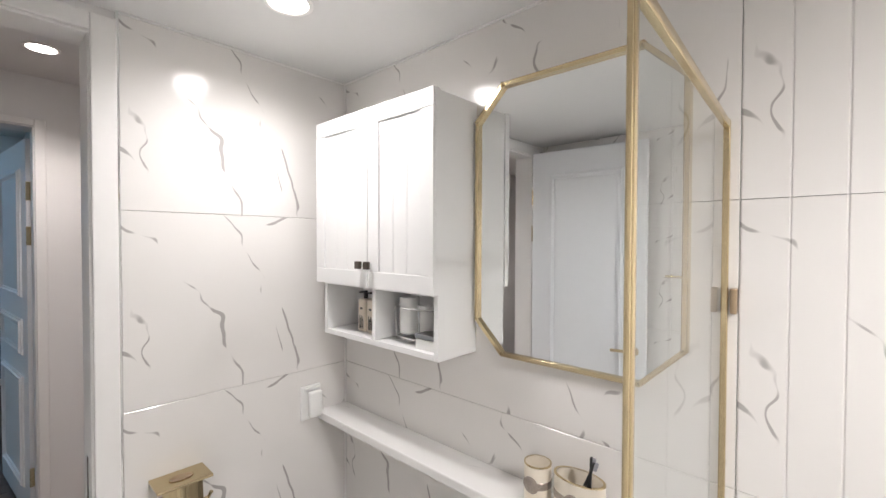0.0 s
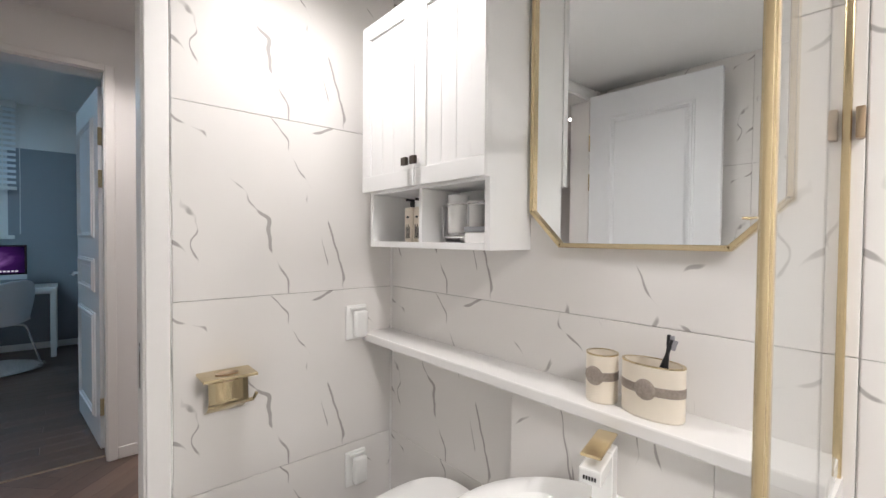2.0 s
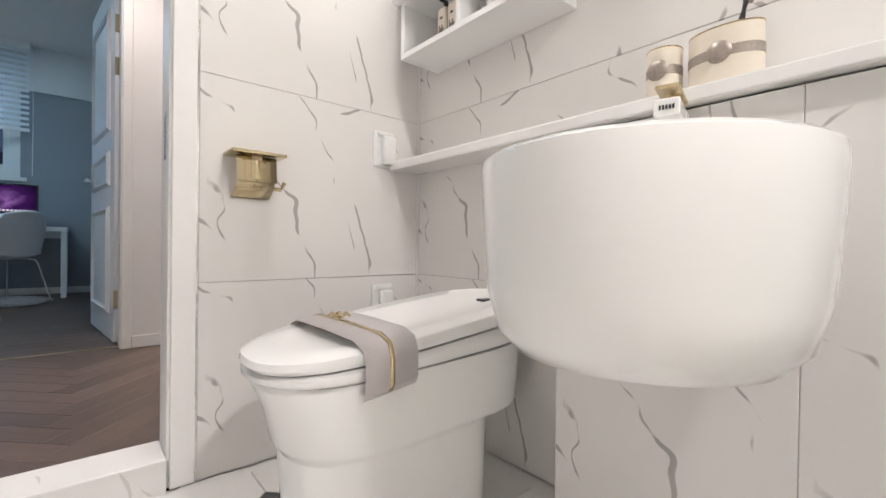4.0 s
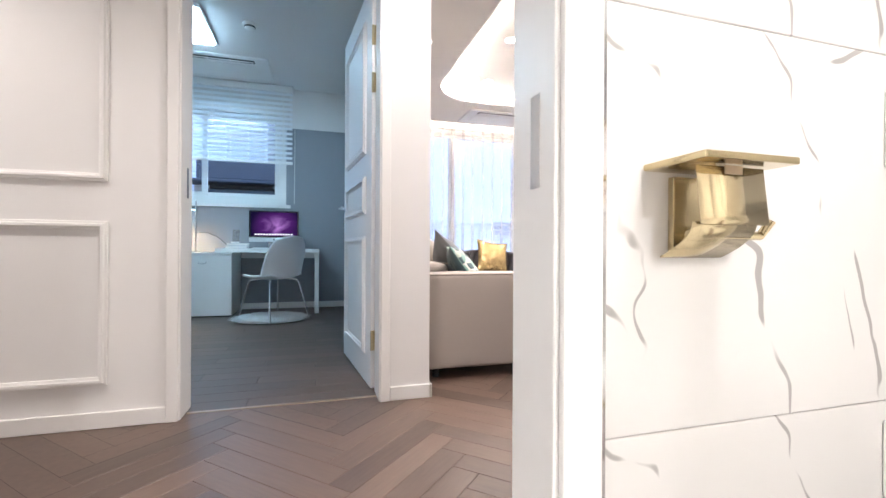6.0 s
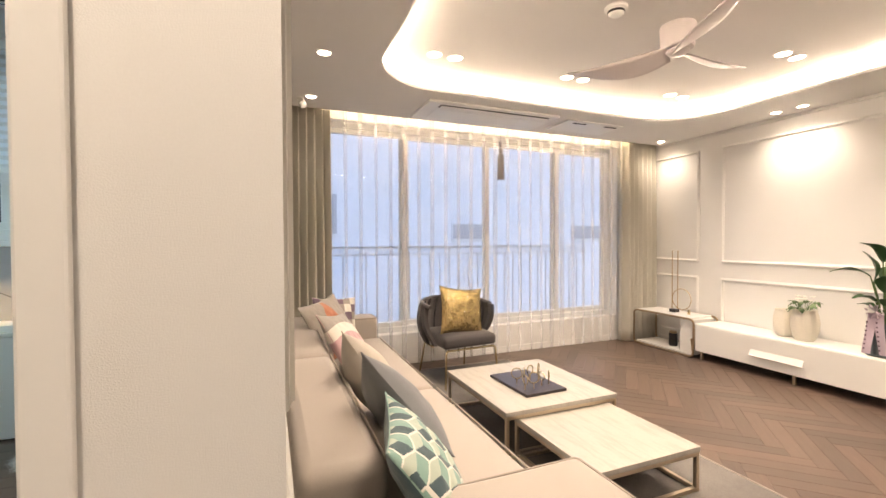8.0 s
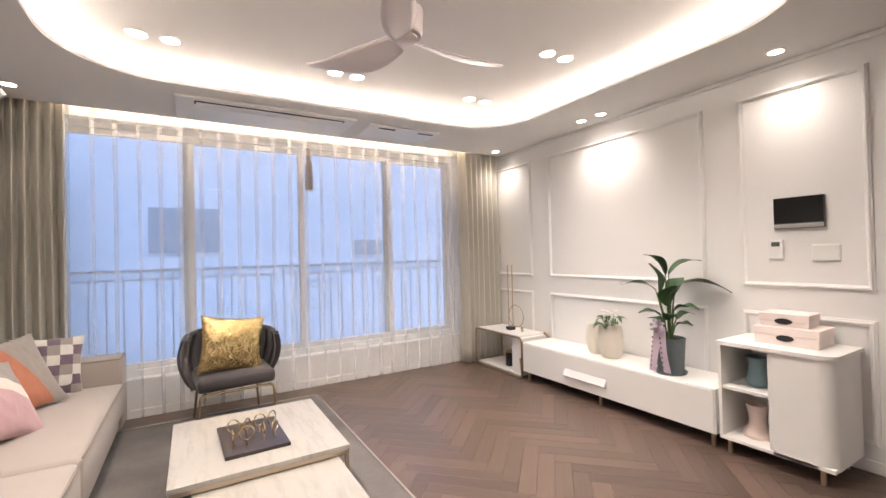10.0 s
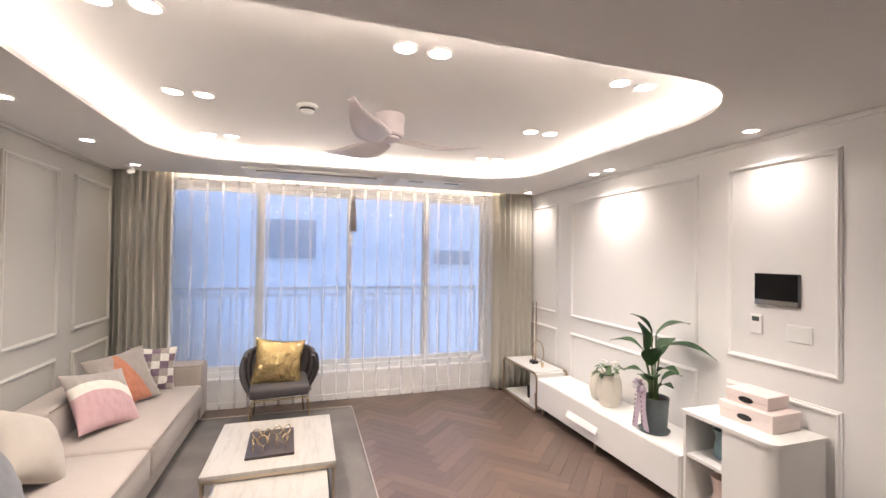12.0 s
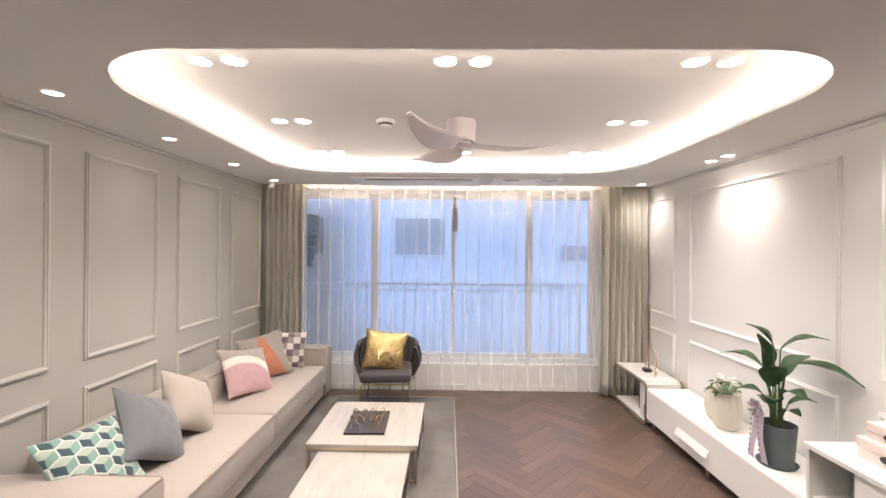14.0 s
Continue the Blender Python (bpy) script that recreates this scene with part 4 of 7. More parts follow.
can = thing("canister", pose(5.20, 6.80, 0.04), "small black lidded canister on the low shelf", "canister")
part("body", cylinder(0, 0, 0, 0.14, 0.045, 22, bevel=0.005), M_BLACK, can)
part("lid", cylinder(0, 0, 0.141, 0.165, 0.04, 22, bevel=0.006), M_BRONZE, can)
can2 = copy_thing(can, pose(5.30, 6.70, 0.04) @ Matrix.Scale(1, 4))

cab = thing("low_cabinet", pose(0, 0, 0), "white side cabinet with two open cubbies and a curved door", "cabinet")
part("back_panel", box(5.43, 5.445, 4.10, 4.64, 0.085, 0.65), M_LACQ, cab)
part("side_panel", box(5.05, 5.43, 4.622, 4.64, 0.085, 0.65, 0.002), M_LACQ, cab)
part("divider", box(5.055, 5.43, 4.365, 4.383, 0.105, 0.65, 0.002), M_LACQ, cab)
part("bottom", box(5.05, 5.43, 4.10, 4.622, 0.085, 0.105, 0.002), M_LACQ, cab)
part("shelf", box(5.06, 5.43, 4.383, 4.622, 0.385, 0.405, 0.002), M_LACQ, cab)
out = [(5.445, 4.645), (5.04, 4.645), (5.04, 4.16)] + [(5.10 - 0.06 * math.cos(a), 4.16 - 0.075 * math.sin(a)) for a in [math.pi / 2 * k / 8 for k in range(1, 9)]] + [(5.445, 4.085)]
bm = bmesh.new()
bot = [bm.verts.new((x, y, 0.65)) for x, y in out]
f = bm.faces.new(bot)
ex = bmesh.ops.extrude_face_region(bm, geom=[f])
bmesh.ops.translate(bm, vec=(0, 0, 0.022), verts=[g for g in ex["geom"] if isinstance(g, bmesh.types.BMVert)])
bmesh.ops.recalc_face_normals(bm, faces=bm.faces)
part("top", bm, M_LACQ, cab)
bm = bmesh.new()
arc = [(5.05, 4.363), (5.05, 4.18), (5.05, 4.17)] + [(5.11 - 0.06 * math.cos(a), 4.17 - 0.075 * math.sin(a)) for a in [math.pi / 2 * k / 20 for k in range(1, 21)]] + [(5.12, 4.095), (5.43, 4.095)]
for (xa, ya), (xb, yb) in zip(arc, arc[1:]):
    bm.faces.new([bm.verts.new(p) for p in ((xa, ya, 0.088), (xb, yb, 0.088), (xb, yb, 0.647), (xa, ya, 0.647))])
bmesh.ops.remove_doubles(bm, verts=bm.verts, dist=0.0005)
door = part("door", bm, M_LACQ, cab, "curved white door")
door.data.shade_flat()
md = door.modifiers.new("thick", "SOLIDIFY")
md.thickness, md.offset = 0.014, -1
for x in (5.09, 5.40):
    for y in (4.16, 4.60):
        part("leg", box(x - 0.011, x + 0.011, y - 0.011, y + 0.011, 0, 0.085, 0.002), M_FRAME, cab)

M_PINKBOX = mat("blush_board", (0.80, 0.70, 0.66), 0.6, grain=0.03, grain_scale=120)
for k, (m, w, d, h) in enumerate(((pose(5.29, 4.345, 0.672, 0, 0, -88), 0.30, 0.23, 0.10), (pose(5.30, 4.365, 0.773, 0, 0, -86), 0.23, 0.18, 0.075))):
    bx = thing("storage_box", m, "pale pink lidded cardboard storage box on the cabinet", "box", "storage boxes")
    part("body", box(-w / 2, w / 2, -d / 2, d / 2, 0, h - 0.03, 0.003), M_PINKBOX, bx)
    part("lid", box(-w / 2 - 0.004, w / 2 + 0.004, -d / 2 - 0.004, d / 2 + 0.004, h - 0.045, h, 0.004), M_PINKBOX, bx)
    part("label_plate", lathe([(0, 0), (0.042, 0), (0.04, 0.004), (0, 0.004)], 20, None, Matrix.Translation((0, -d / 2 - 0.0035, h * 0.42)) @ Matrix.Rotation(radians(90), 4, "X"), 1.0, 0.42), M_BLACK, bx, "dark oval label plate")

va = thing("blue_vase", pose(5.22, 4.50, 0.405), "dull blue ceramic vase in the cabinet cubby", "vase")
part("body", lathe([(0, 0), (0.05, 0), (0.062, 0.02), (0.05, 0.08), (0.045, 0.12), (0.06, 0.16), (0.062, 0.17), (0.055, 0.17), (0.04, 0.12), (0, 0.1)], 24), mat("blue_glaze", (0.18, 0.28, 0.31), 0.3, grain=0.1, grain_scale=30), va)
vb = thing("pink_vase", pose(5.20, 4.50, 0.105), "pale pink flared ceramic vase in the cabinet cubby", "vase")
part("body", lathe([(0, 0), (0.075, 0), (0.078, 0.02), (0.05, 0.06), (0.042, 0.1), (0.052, 0.16), (0.058, 0.19), (0.05, 0.19), (0.036, 0.1), (0, 0.08)], 24), mat("pink_glaze", (0.72, 0.58, 0.52), 0.35, grain=0.05, grain_scale=30), vb)

# vases with a small flower plant
M_RIB = mat("cream_bisque", (0.74, 0.69, 0.60), 0.6, grain=0.05, grain_scale=60, bump=0.3, bump_scale=90)


def ribbed_vase(x, y, h, r, label):
    v = thing("ribbed_vase", pose(x, y, 0.366), label, "vase", "cream vases")
    bm = bmesh.new()
    prof = [(0.62, 0.0), (0.8, 0.1), (0.97, 0.35), (1.0, 0.6), (0.93, 0.82), (0.84, 0.93), (0.86, 1.0), (0.78, 1.0), (0.74, 0.9), (0.6, 0.6), (0.0, 0.55)]
    n = 60
    rings = []
    for pr, pz in prof:
        rings.append([bm.verts.new((r * pr * (1 + 0.03 * math.cos(12 * (2 * math.pi * k / n) + 3 * pz)) * math.cos(2 * math.pi * k / n), r * pr * (1 + 0.03 * math.cos(12 * (2 * math.pi * k / n) + 3 * pz)) * math.sin(2 * math.pi * k / n), h * pz)) for k in range(n)])
    for a, b in zip(rings, rings[1:]):
        for k in range(n):
            bm.faces.new((a[k], a[(k + 1) % n], b[(k + 1) % n], b[k]))
    bm.faces.new(rings[0][::-1])
    bmesh.ops.recalc_face_normals(bm, faces=bm.faces)
    part("body", bm, M_RIB, v)
    return v


ribbed_vase(5.27, 5.72, 0.24, 0.088, "cream ribbed ceramic vase standing on the console")
ribbed_vase(5.23, 5.55, 0.265, 0.098, "cream ribbed ceramic vase holding a small flowering plant")
M_LEAF = mat("leaf_green", (0.032, 0.085, 0.03), 0.45, grain=0.25, grain_scale=30, stain=0.2, stain_scale=6, specular=0.4)
M_LEAF2 = mat("small_leaf", (0.08, 0.14, 0.055), 0.5, grain=0.2, grain_scale=40)
M_PETAL = mat("white_petal", (0.85, 0.82, 0.76), 0.6, grain=0.05)


def leaf(bm, base, tip, width, droop=0.1, fold=0.25, n=9):
    base, tip = Vector(base), Vector(tip)
    d = tip - base
    side = d.cross(Vector((0, 0, 1)))
    side = side.normalized() if side.length > 1e-4 else Vector((1, 0, 0))
    up = side.cross(d).normalized()
    rows = []
    for i in range(n + 1):
        f = i / n
        w = width * (math.sin(math.pi * min(1, f * 0.96 + 0.02)) ** 0.75) * (1 - 0.35 * f)
        c = base + d * f - Vector((0, 0, droop * f * f * d.length)) + up * 0.12 * d.length * math.sin(math.pi * f)
        rows.append([bm.verts.new(c + side * w * s + up * (fold * w * abs(s) + 0.004 * math.sin(9 * f + 4 * s))) for s in (-1, -0.5, 0, 0.5, 1)])
    for a, b in zip(rows, rows[1:]):
        for k in range(4):
            bm.faces.new((a[k], a[k + 1], b[k + 1], b[k]))
    return bm


fl = thing("small_flower_plant", pose(5.23, 5.55, 0.59), "small leafy plant with white blossoms in the cream vase", "plant")
rr = random.Random(7)
part("soil", cylinder(0, 0, 0.0, 0.012, 0.066, 20), mat("potting_soil", (0.05, 0.035, 0.025), 0.95, grain=0.4), fl)
for k in range(22):
    a, l = rr.uniform(0, 6.28), rr.uniform(0.04, 0.08)
    b0 = Vector((0.02 * math.cos(a), 0.02 * math.sin(a), 0.01))
    st = b0 + Vector((0.05 * math.cos(a), 0.05 * math.sin(a), rr.uniform(0.03, 0.10)))
    bm = tube([b0, st], 0.0018, 5)
    leaf(bm, st, st + Vector((l * math.cos(a), l * math.sin(a), rr.uniform(-0.03, 0.05))), 0.022, 0.3)
    part("leaf", bm, M_LEAF2, fl)
for k in range(6):
    a = rr.uniform(0, 6.28)
    c = Vector((0.05 * math.cos(a), 0.05 * math.sin(a), rr.uniform(0.10, 0.16)))
    bm = bmesh.new()
    for j in range(5):
        b = 2 * math.pi * j / 5
        leaf(bm, c, c + Vector((0.02 * math.cos(b), 0.02 * math.sin(b), 0.006)), 0.009, 0.2, 0.2, 4)
    tube([c - Vector((0, 0, 0.09)), c], 0.0015, 5, bm)
    part("blossom", bm, M_PETAL, fl)

# tall potted plant with a ribbon
plant = thing("potted_plant", pose(5.20, 5.03, 0.366), "broad-leaved green plant in a grey pot with a ribbon", "plant")
M_POT = mat("grey_pot", (0.10, 0.125, 0.13), 0.55, grain=0.08, grain_scale=60, stain=0.06)
part("pot", lathe([(0, 0), (0.078, 0), (0.083, 0.006), (0.098, 0.23), (0.10, 0.245), (0.093, 0.247), (0.089, 0.22), (0, 0.215)], 36), M_POT, plant)
part("saucer", lathe([(0, 0.0), (0.098, 0.0), (0.108, 0.014), (0.103, 0.015), (0.09, 0.006), (0, 0.005)], 36), M_POT, plant)
part("soil", cylinder(0, 0, 0.215, 0.226, 0.088, 24), mat("dark_soil", (0.04, 0.03, 0.022), 0.95, grain=0.4, bump=0.8, bump_scale=90), plant)
M_STEM = mat("green_stem", (0.09, 0.15, 0.05), 0.5, grain=0.1)
# side and height of the leaf's foot, side and height of its tip, depth of its tip, half width
LEAVES = ((-0.02, 0.72, -0.16, 0.88, -0.03, 0.062), (0.01, 0.72, 0.23, 0.83, 0.06, 0.046), (0.04, 0.64, 0.38, 0.62, -0.05, 0.056), (-0.08, 0.61, -0.31, 0.66, 0.04, 0.045),
          (-0.06, 0.57, -0.11, 0.82, 0.05, 0.045), (-0.02, 0.50, 0.02, 0.66, -0.12, 0.060), (0.02, 0.47, 0.15, 0.50, -0.14, 0.048), (0.05, 0.40, 0.18, 0.44, 0.06, 0.040),
          (-0.06, 0.43, -0.21, 0.46, -0.05, 0.042), (0.03, 0.36, 0.12, 0.38, -0.10, 0.036), (-0.03, 0.36, -0.12, 0.40, 0.10, 0.040), (0.03, 0.56, 0.14, 0.70, 0.16, 0.052), (-0.02, 0.40, 0.0, 0.46, -0.16, 0.045))
across, depth = Vector((0.717, -0.695, 0)), Vector((0.695, 0.717, 0))
for side_a, foot_z, side_b, tip_z, back, w in LEAVES:
    b0 = across * side_a * 0.4 + depth * back * 0.15 + Vector((0, 0, 0.222))
    s1 = across * side_a + depth * back * 0.3 + Vector((0, 0, foot_z - 0.03))
    bm = tube([b0, b0.lerp(s1, 0.5) - across * side_a * 0.25, s1], [0.007, 0.006, 0.004], 6)
    stem = part("stem", bm, M_STEM, plant)
    tip = across * side_b + depth * back + Vector((0, 0, tip_z - 0.03))
    part("leaf", leaf(bmesh.new(), s1, tip + Vector((0, 0, 0.01)), w * 1.45, 0.12, 0.3, 12), M_LEAF, stem)
M_RIBBON = mat("lilac_ribbon", (0.52, 0.42, 0.50), 0.5, grain=0.06, grain_scale=150, sheen=0.4)
for s, off in ((-1, 0.0), (1, 0.035)):
    bm = grid_mesh(3, 16, lambda u, v, s=s, off=off: (-0.112 - 0.010 * math.sin(5 * v + s), -0.01 + off + 0.032 * (u - 0.5) * 1.6 + s * 0.03 * (1 - v), 0.02 + 0.30 * v))
    rb = part("ribbon_tail", bm, M_RIBBON, plant, "lilac ribbon tail with small marks")
    for k in range(7):
        part("mark", box(-0.1235, -0.122, 0.0 + off + s * 0.03 * (0.9 - k * 0.1), 0.01 + off + s * 0.03 * (0.9 - k * 0.1), 0.05 + k * 0.033, 0.062 + k * 0.033), P_MAUVE, rb)
for j in range(8):
    b = 2 * math.pi * j / 8
    c = Vector((-0.108, 0.005, 0.335))
    bow = [c, c + Vector((-0.02, 0.045 * math.cos(b), 0.045 * math.sin(b))), c + Vector((-0.028, 0.055 * math.cos(b + 0.35), 0.055 * math.sin(b + 0.35))), c + Vector((-0.006, 0.012 * math.cos(b + 0.5), 0.012 * math.sin(b + 0.5)))]
    bm = bmesh.new()
    for p, q in zip(bow, bow[1:]):
        bm.faces.new([bm.verts.new(v) for v in (p + Vector((-0.01, 0, 0)), p + Vector((0.012, 0, 0)), q + Vector((0.012, 0, 0)), q + Vector((-0.01, 0, 0)))])
    bmesh.ops.remove_doubles(bm, verts=bm.verts, dist=0.0005)
    part("bow_loop", bm, M_RIBBON, plant)

# wall fittings
pan = thing("intercom_panel", pose(TV_X, 4.355, 1.435), "black glass intercom screen fixed to the white wall", "intercom")
part("body", box(-0.022, 0, -0.125, 0.125, -0.095, 0.095, 0.004), mat("dark_grey_case", (0.10, 0.10, 0.105), 0.4), pan)
part("screen", box(-0.0245, -0.0225, -0.122, 0.122, -0.062, 0.092), mat("screen_glass", (0.006, 0.006, 0.007), 0.06), pan, "black glass screen")
part("lower_bar", box(-0.0245, -0.0225, -0.122, 0.122, -0.092, -0.066), M_CHROME, pan, "grey lower bar")
th = thing("thermostat", pose(TV_X, 4.475, 1.215), "small white wall thermostat with a dark display", "thermostat")
part("body", box(-0.018, 0, -0.036, 0.036, -0.058, 0.058, 0.004), M_PLASTIC, th)
part("display", box(-0.0195, -0.0183, -0.022, 0.022, 0.018, 0.045), mat("grey_display", (0.10, 0.12, 0.11), 0.2), th, "dark display")
sw = thing("light_switch", pose(TV_X, 4.235, 1.19), "plain white light switch plate on the wall", "light switch")
part("plate", box(-0.009, 0, -0.066, 0.066, -0.05, 0.05, 0.004), M_PLASTIC, sw)
part("rocker", box(-0.0115, -0.0092, -0.058, 0.058, -0.043, 0.043, 0.002), M_PLASTIC, sw)

# ---- ceiling fittings ----
fan = thing("ceiling_fan", pose(3.265, 5.196, COFFER), "white three-blade ceiling fan at rest", "ceiling fan")
M_FAN = mat("fan_white", (0.60, 0.555, 0.565), 0.4, grain=0.01)
part("motor_housing", lathe([(0, 0), (0.095, 0), (0.097, -0.01), (0.09, -0.125), (0.083, -0.135), (0, -0.135)], 36), M_FAN, fan)
part("hub", lathe([(0, -0.138), (0.062, -0.138), (0.066, -0.15), (0.05, -0.165), (0, -0.168)], 30), M_FAN, fan)
# Black disc that puts the shade between housing and hub into colour.
part("rotor_gap", cylinder(0, 0, -0.139, -0.134, 0.06, 24), M_BLACK, fan, "black disc painting the shade in the gap over the hub")
for a in (-5, 114, 235):
    def blade(u, v):
        r = 0.05 + 0.60 * u
        w = (0.035 + 0.055 * math.sin(math.pi * min(1, u * 0.85 + 0.12)) ** 1.2) * (1 - 0.55 * u ** 3)
        tw = radians(30 - 20 * u)
        s = (v - 0.5) * w * 2
        bend = 0.10 * u * u
        return Matrix.Rotation(radians(a), 3, "Z") @ Vector((r, s * math.cos(tw) + bend, -0.150 + s * math.sin(tw) - 0.03 * math.sin(math.pi * u) + 0.02 * u * u))
    bl = part("blade", grid_mesh(18, 6, blade), M_FAN, fan)
    md = bl.modifiers.new("thick", "SOLIDIFY")
    md.thickness = 0.008

sm = thing("smoke_detector", pose(2.771, 5.174, COFFER), "round white smoke detector on the ceiling", "smoke detector")
part("base", cylinder(0, 0, -0.018, 0, 0.06, 30, bevel=0.004), M_PLASTIC, sm)
part("head", lathe([(0, -0.046), (0.03, -0.046), (0.042, -0.036), (0.045, -0.02), (0, -0.02)], 28), M_PLASTIC, sm)
# No openings here: a black band gives the vent slots their shade.
part("slots", lathe([(0.0425, -0.036), (0.0455, -0.034), (0.046, -0.026), (0.0452, -0.024)], 28), M_BLACK, sm, "black band painting the shade in the vent slots")

ac = thing("ceiling_air_conditioner", pose(0, 0, CEIL), "white one-way ceiling cassette air conditioner", "air conditioner")
part("panel", box(2.22, 3.50, 6.60, 7.12, -0.022, 0, 0.008), M_PLASTIC, ac)
part("outlet", box(2.34, 3.41, 6.645, 6.715, -0.0255, -0.0225), M_DARK, ac, "near-black strip painting the shade in the long air outlet")
part("flap", box(2.35, 3.40, 6.66, 6.70, -0.033, -0.026, 0.002), M_PLASTIC, ac)
part("grille", box(2.34, 3.41, 6.76, 7.06, -0.0265, -0.0225, 0.002), M_PLASTIC, ac)
vent = thing("ceiling_vent_unit", pose(0, 0, CEIL), "white ceiling ventilation panel with two small slots", "ceiling vent")
part("panel", box(3.64, 4.32, 6.66, 7.02, -0.016, 0, 0.006), M_PLASTIC, vent)
for x in (3.74, 4.12):
    part("slot", box(x, x + 0.15, 6.70, 6.725, -0.0195, -0.0165), M_DARK, vent, "near-black strip painting the shade in a slot")
proj = thing("spot_light", pose(1.26, 6.98, CEIL), "small white swivel spot lamp on the ceiling", "ceiling light")
part("base", cylinder(0, 0, -0.015, 0, 0.03, 20), M_PLASTIC, proj)
part("head", lathe([(0, 0), (0.022, 0.003), (0.03, 0.03), (0.024, 0.055), (0, 0.06)], 20, None, Matrix.Translation((-0.01, 0, -0.06)) @ Matrix.Rotation(radians(60), 4, "Y")), M_PLASTIC, proj)

# ---- office ----
def casing(x0, x1, y0, y1, top, wall_y0, wall_y1, label, w=0.065):
    """Door frame: lining through the wall and trim boards on both faces."""
    t = thing("door_frame", pose(0, 0, 0), label, "door frame", kind="structure")
    part("jamb", box(x0 - 0.03, x0, wall_y0 - 0.004, wall_y1 + 0.004, y0, top, 0.003), M_TRIM, t)
    part("jamb", box(x1, x1 + 0.03, wall_y0 - 0.004, wall_y1 + 0.004, y0, top, 0.003), M_TRIM, t)
    part("head", box(x0 - 0.03, x1 + 0.03, wall_y0 - 0.004, wall_y1 + 0.004, top, top + 0.03, 0.003), M_TRIM, t)
    for ya, yb in ((wall_y0 - 0.018, wall_y0 - 0.005), (wall_y1 + 0.005, wall_y1 + 0.018)):
        part("casing_board", box(x0 - w, x0 - 0.006, ya, yb, y0, top + w - 0.01, 0.004), M_TRIM, t)
        part("casing_board", box(x1 + 0.006, x1 + w, ya, yb, y0, top + w - 0.01, 0.004), M_TRIM, t)
        part("casing_board", box(x0 - 0.006, x1 + 0.006, ya, yb, top + 0.006, top + w - 0.01, 0.004), M_TRIM, t)
    return t


casing(-0.035, 0.785, 0.0, 0, 2.11, HALL_Y, HALL_Y + 0.15, "white moulded office door frame", 0.05)
part("strike_plate", box(-0.0345, -0.0330, HALL_Y + 0.07, HALL_Y + 0.095, 0.93, 1.06), M_CHROME, bpy.data.objects["door_frame"], "steel strike plate")


def door_leaf(name, m, w, h, label, lever, panels):
    """Leaf with local x from the hinge to the lock, y through its thickness, z up."""
    t = thing(name, m, label, "door", kind="structure")
    part("leaf", box(0, w, -0.018, 0.018, 0.008, h, 0.003), M_DOOR, t)
    for sgn in (-1, 1):
        for z0, z1 in panels:
            fr = moulding(Matrix.Identity(4), w - 0.24, z1 - z0, M_DOOR, "", "panel_trim")
            for key in ("label", "category", "kind"):
                if key in fr:
                    del fr[key]
            fr.parent = t
            fr.matrix_basis = pose(0.12, -0.0182, z0) if sgn < 0 else pose(w - 0.12, 0.0182, z0, 0, 0, 180)
            part("raised_panel", box(0.165, w - 0.165, -0.022 if sgn < 0 else 0.0182, -0.0182 if sgn < 0 else 0.022, z0 + 0.05, z1 - 0.05, 0.0015), M_DOOR, t)
    for sgn in (-1, 1):
        ro = part("rose", lathe([(0, 0), (0.027, 0), (0.025, 0.008), (0, 0.009)], 22, None, Matrix.Translation((w - 0.06, sgn * 0.018, 0.98)) @ Matrix.Rotation(radians(90 if sgn < 0 else -90), 4, "X")), lever, t, "polished round rose")
        part("lever", tube(rounded([(w - 0.06, sgn * 0.026, 0.98), (w - 0.06, sgn * 0.062, 0.98), (w - 0.10, sgn * 0.066, 0.982), (w - 0.175, sgn * 0.062, 0.978)], 0.012), [0.011] * 7 + [0.009] * 7, 10), lever, t, "polished lever handle")
    for z in (0.25, h - 0.28, h - 0.52):
        part("hinge", box(-0.006, 0.002, -0.019, 0.019, z - 0.05, z + 0.05, 0.001), M_GOLD, t, "brass hinge")
        part("hinge_pin", cylinder(-0.008, -0.014, z - 0.052, z + 0.052, 0.006, 10), M_GOLD, t, "brass hinge pin")
    return t


ang = 96.2
door_leaf("door_1", pose(0.785, 4.075, 0, 0, 0, ang), 0.80, 2.08, "white panelled office door standing open into the room", M_CHROME, ((0.16, 0.78), (0.90, 1.10), (1.22, 1.93)))

# window, blind and what lies outside
window_unit("window_2", -1.67, 0.14, 7.42, 1.235, 2.40, ((-1.58, -0.73), (-0.80, 0.05)), 0.12, "white framed sliding office window", 0.085)
solo("trim", box(-1.72, 0.19, 7.325, 7.3495, 1.195, 1.235, 0.004), M_TRIM, "white window sill board", "trim", "structure")
M_SLAT = sheer_mat("blind_cloth", (0.88, 0.92, 0.95), 0.06, 0.02)
M_SLAT_THIN = sheer_mat("blind_mesh", (0.8, 0.85, 0.9), 0.95, 0.02)
blind = thing("zebra_blind", pose(0, 0, 0), "white zebra roller blind half lowered over the window", "blind")
part("head_box", box(-1.70, 0.22, 7.24, 7.32, 2.555, OFFICE_CEIL, 0.006), M_PLASTIC, blind)
z = 2.555
k = 0
while z > 1.76:
    h = 0.030
    part("slat", box(-1.69, 0.21, 7.278, 7.2795, z - h, z), M_SLAT, blind, soft=False)
    part("mesh_band", box(-1.66, 0.18, 7.282, 7.2828, z - 0.058, z - h), M_SLAT_THIN, blind, soft=False)
    z -= 0.058
for k in range(10):
    x = -1.60 + 0.19 * k
    part("ladder_cord", box(x - 0.004, x + 0.004, 7.274, 7.277, z, 2.555), M_PLASTIC, blind, soft=False)
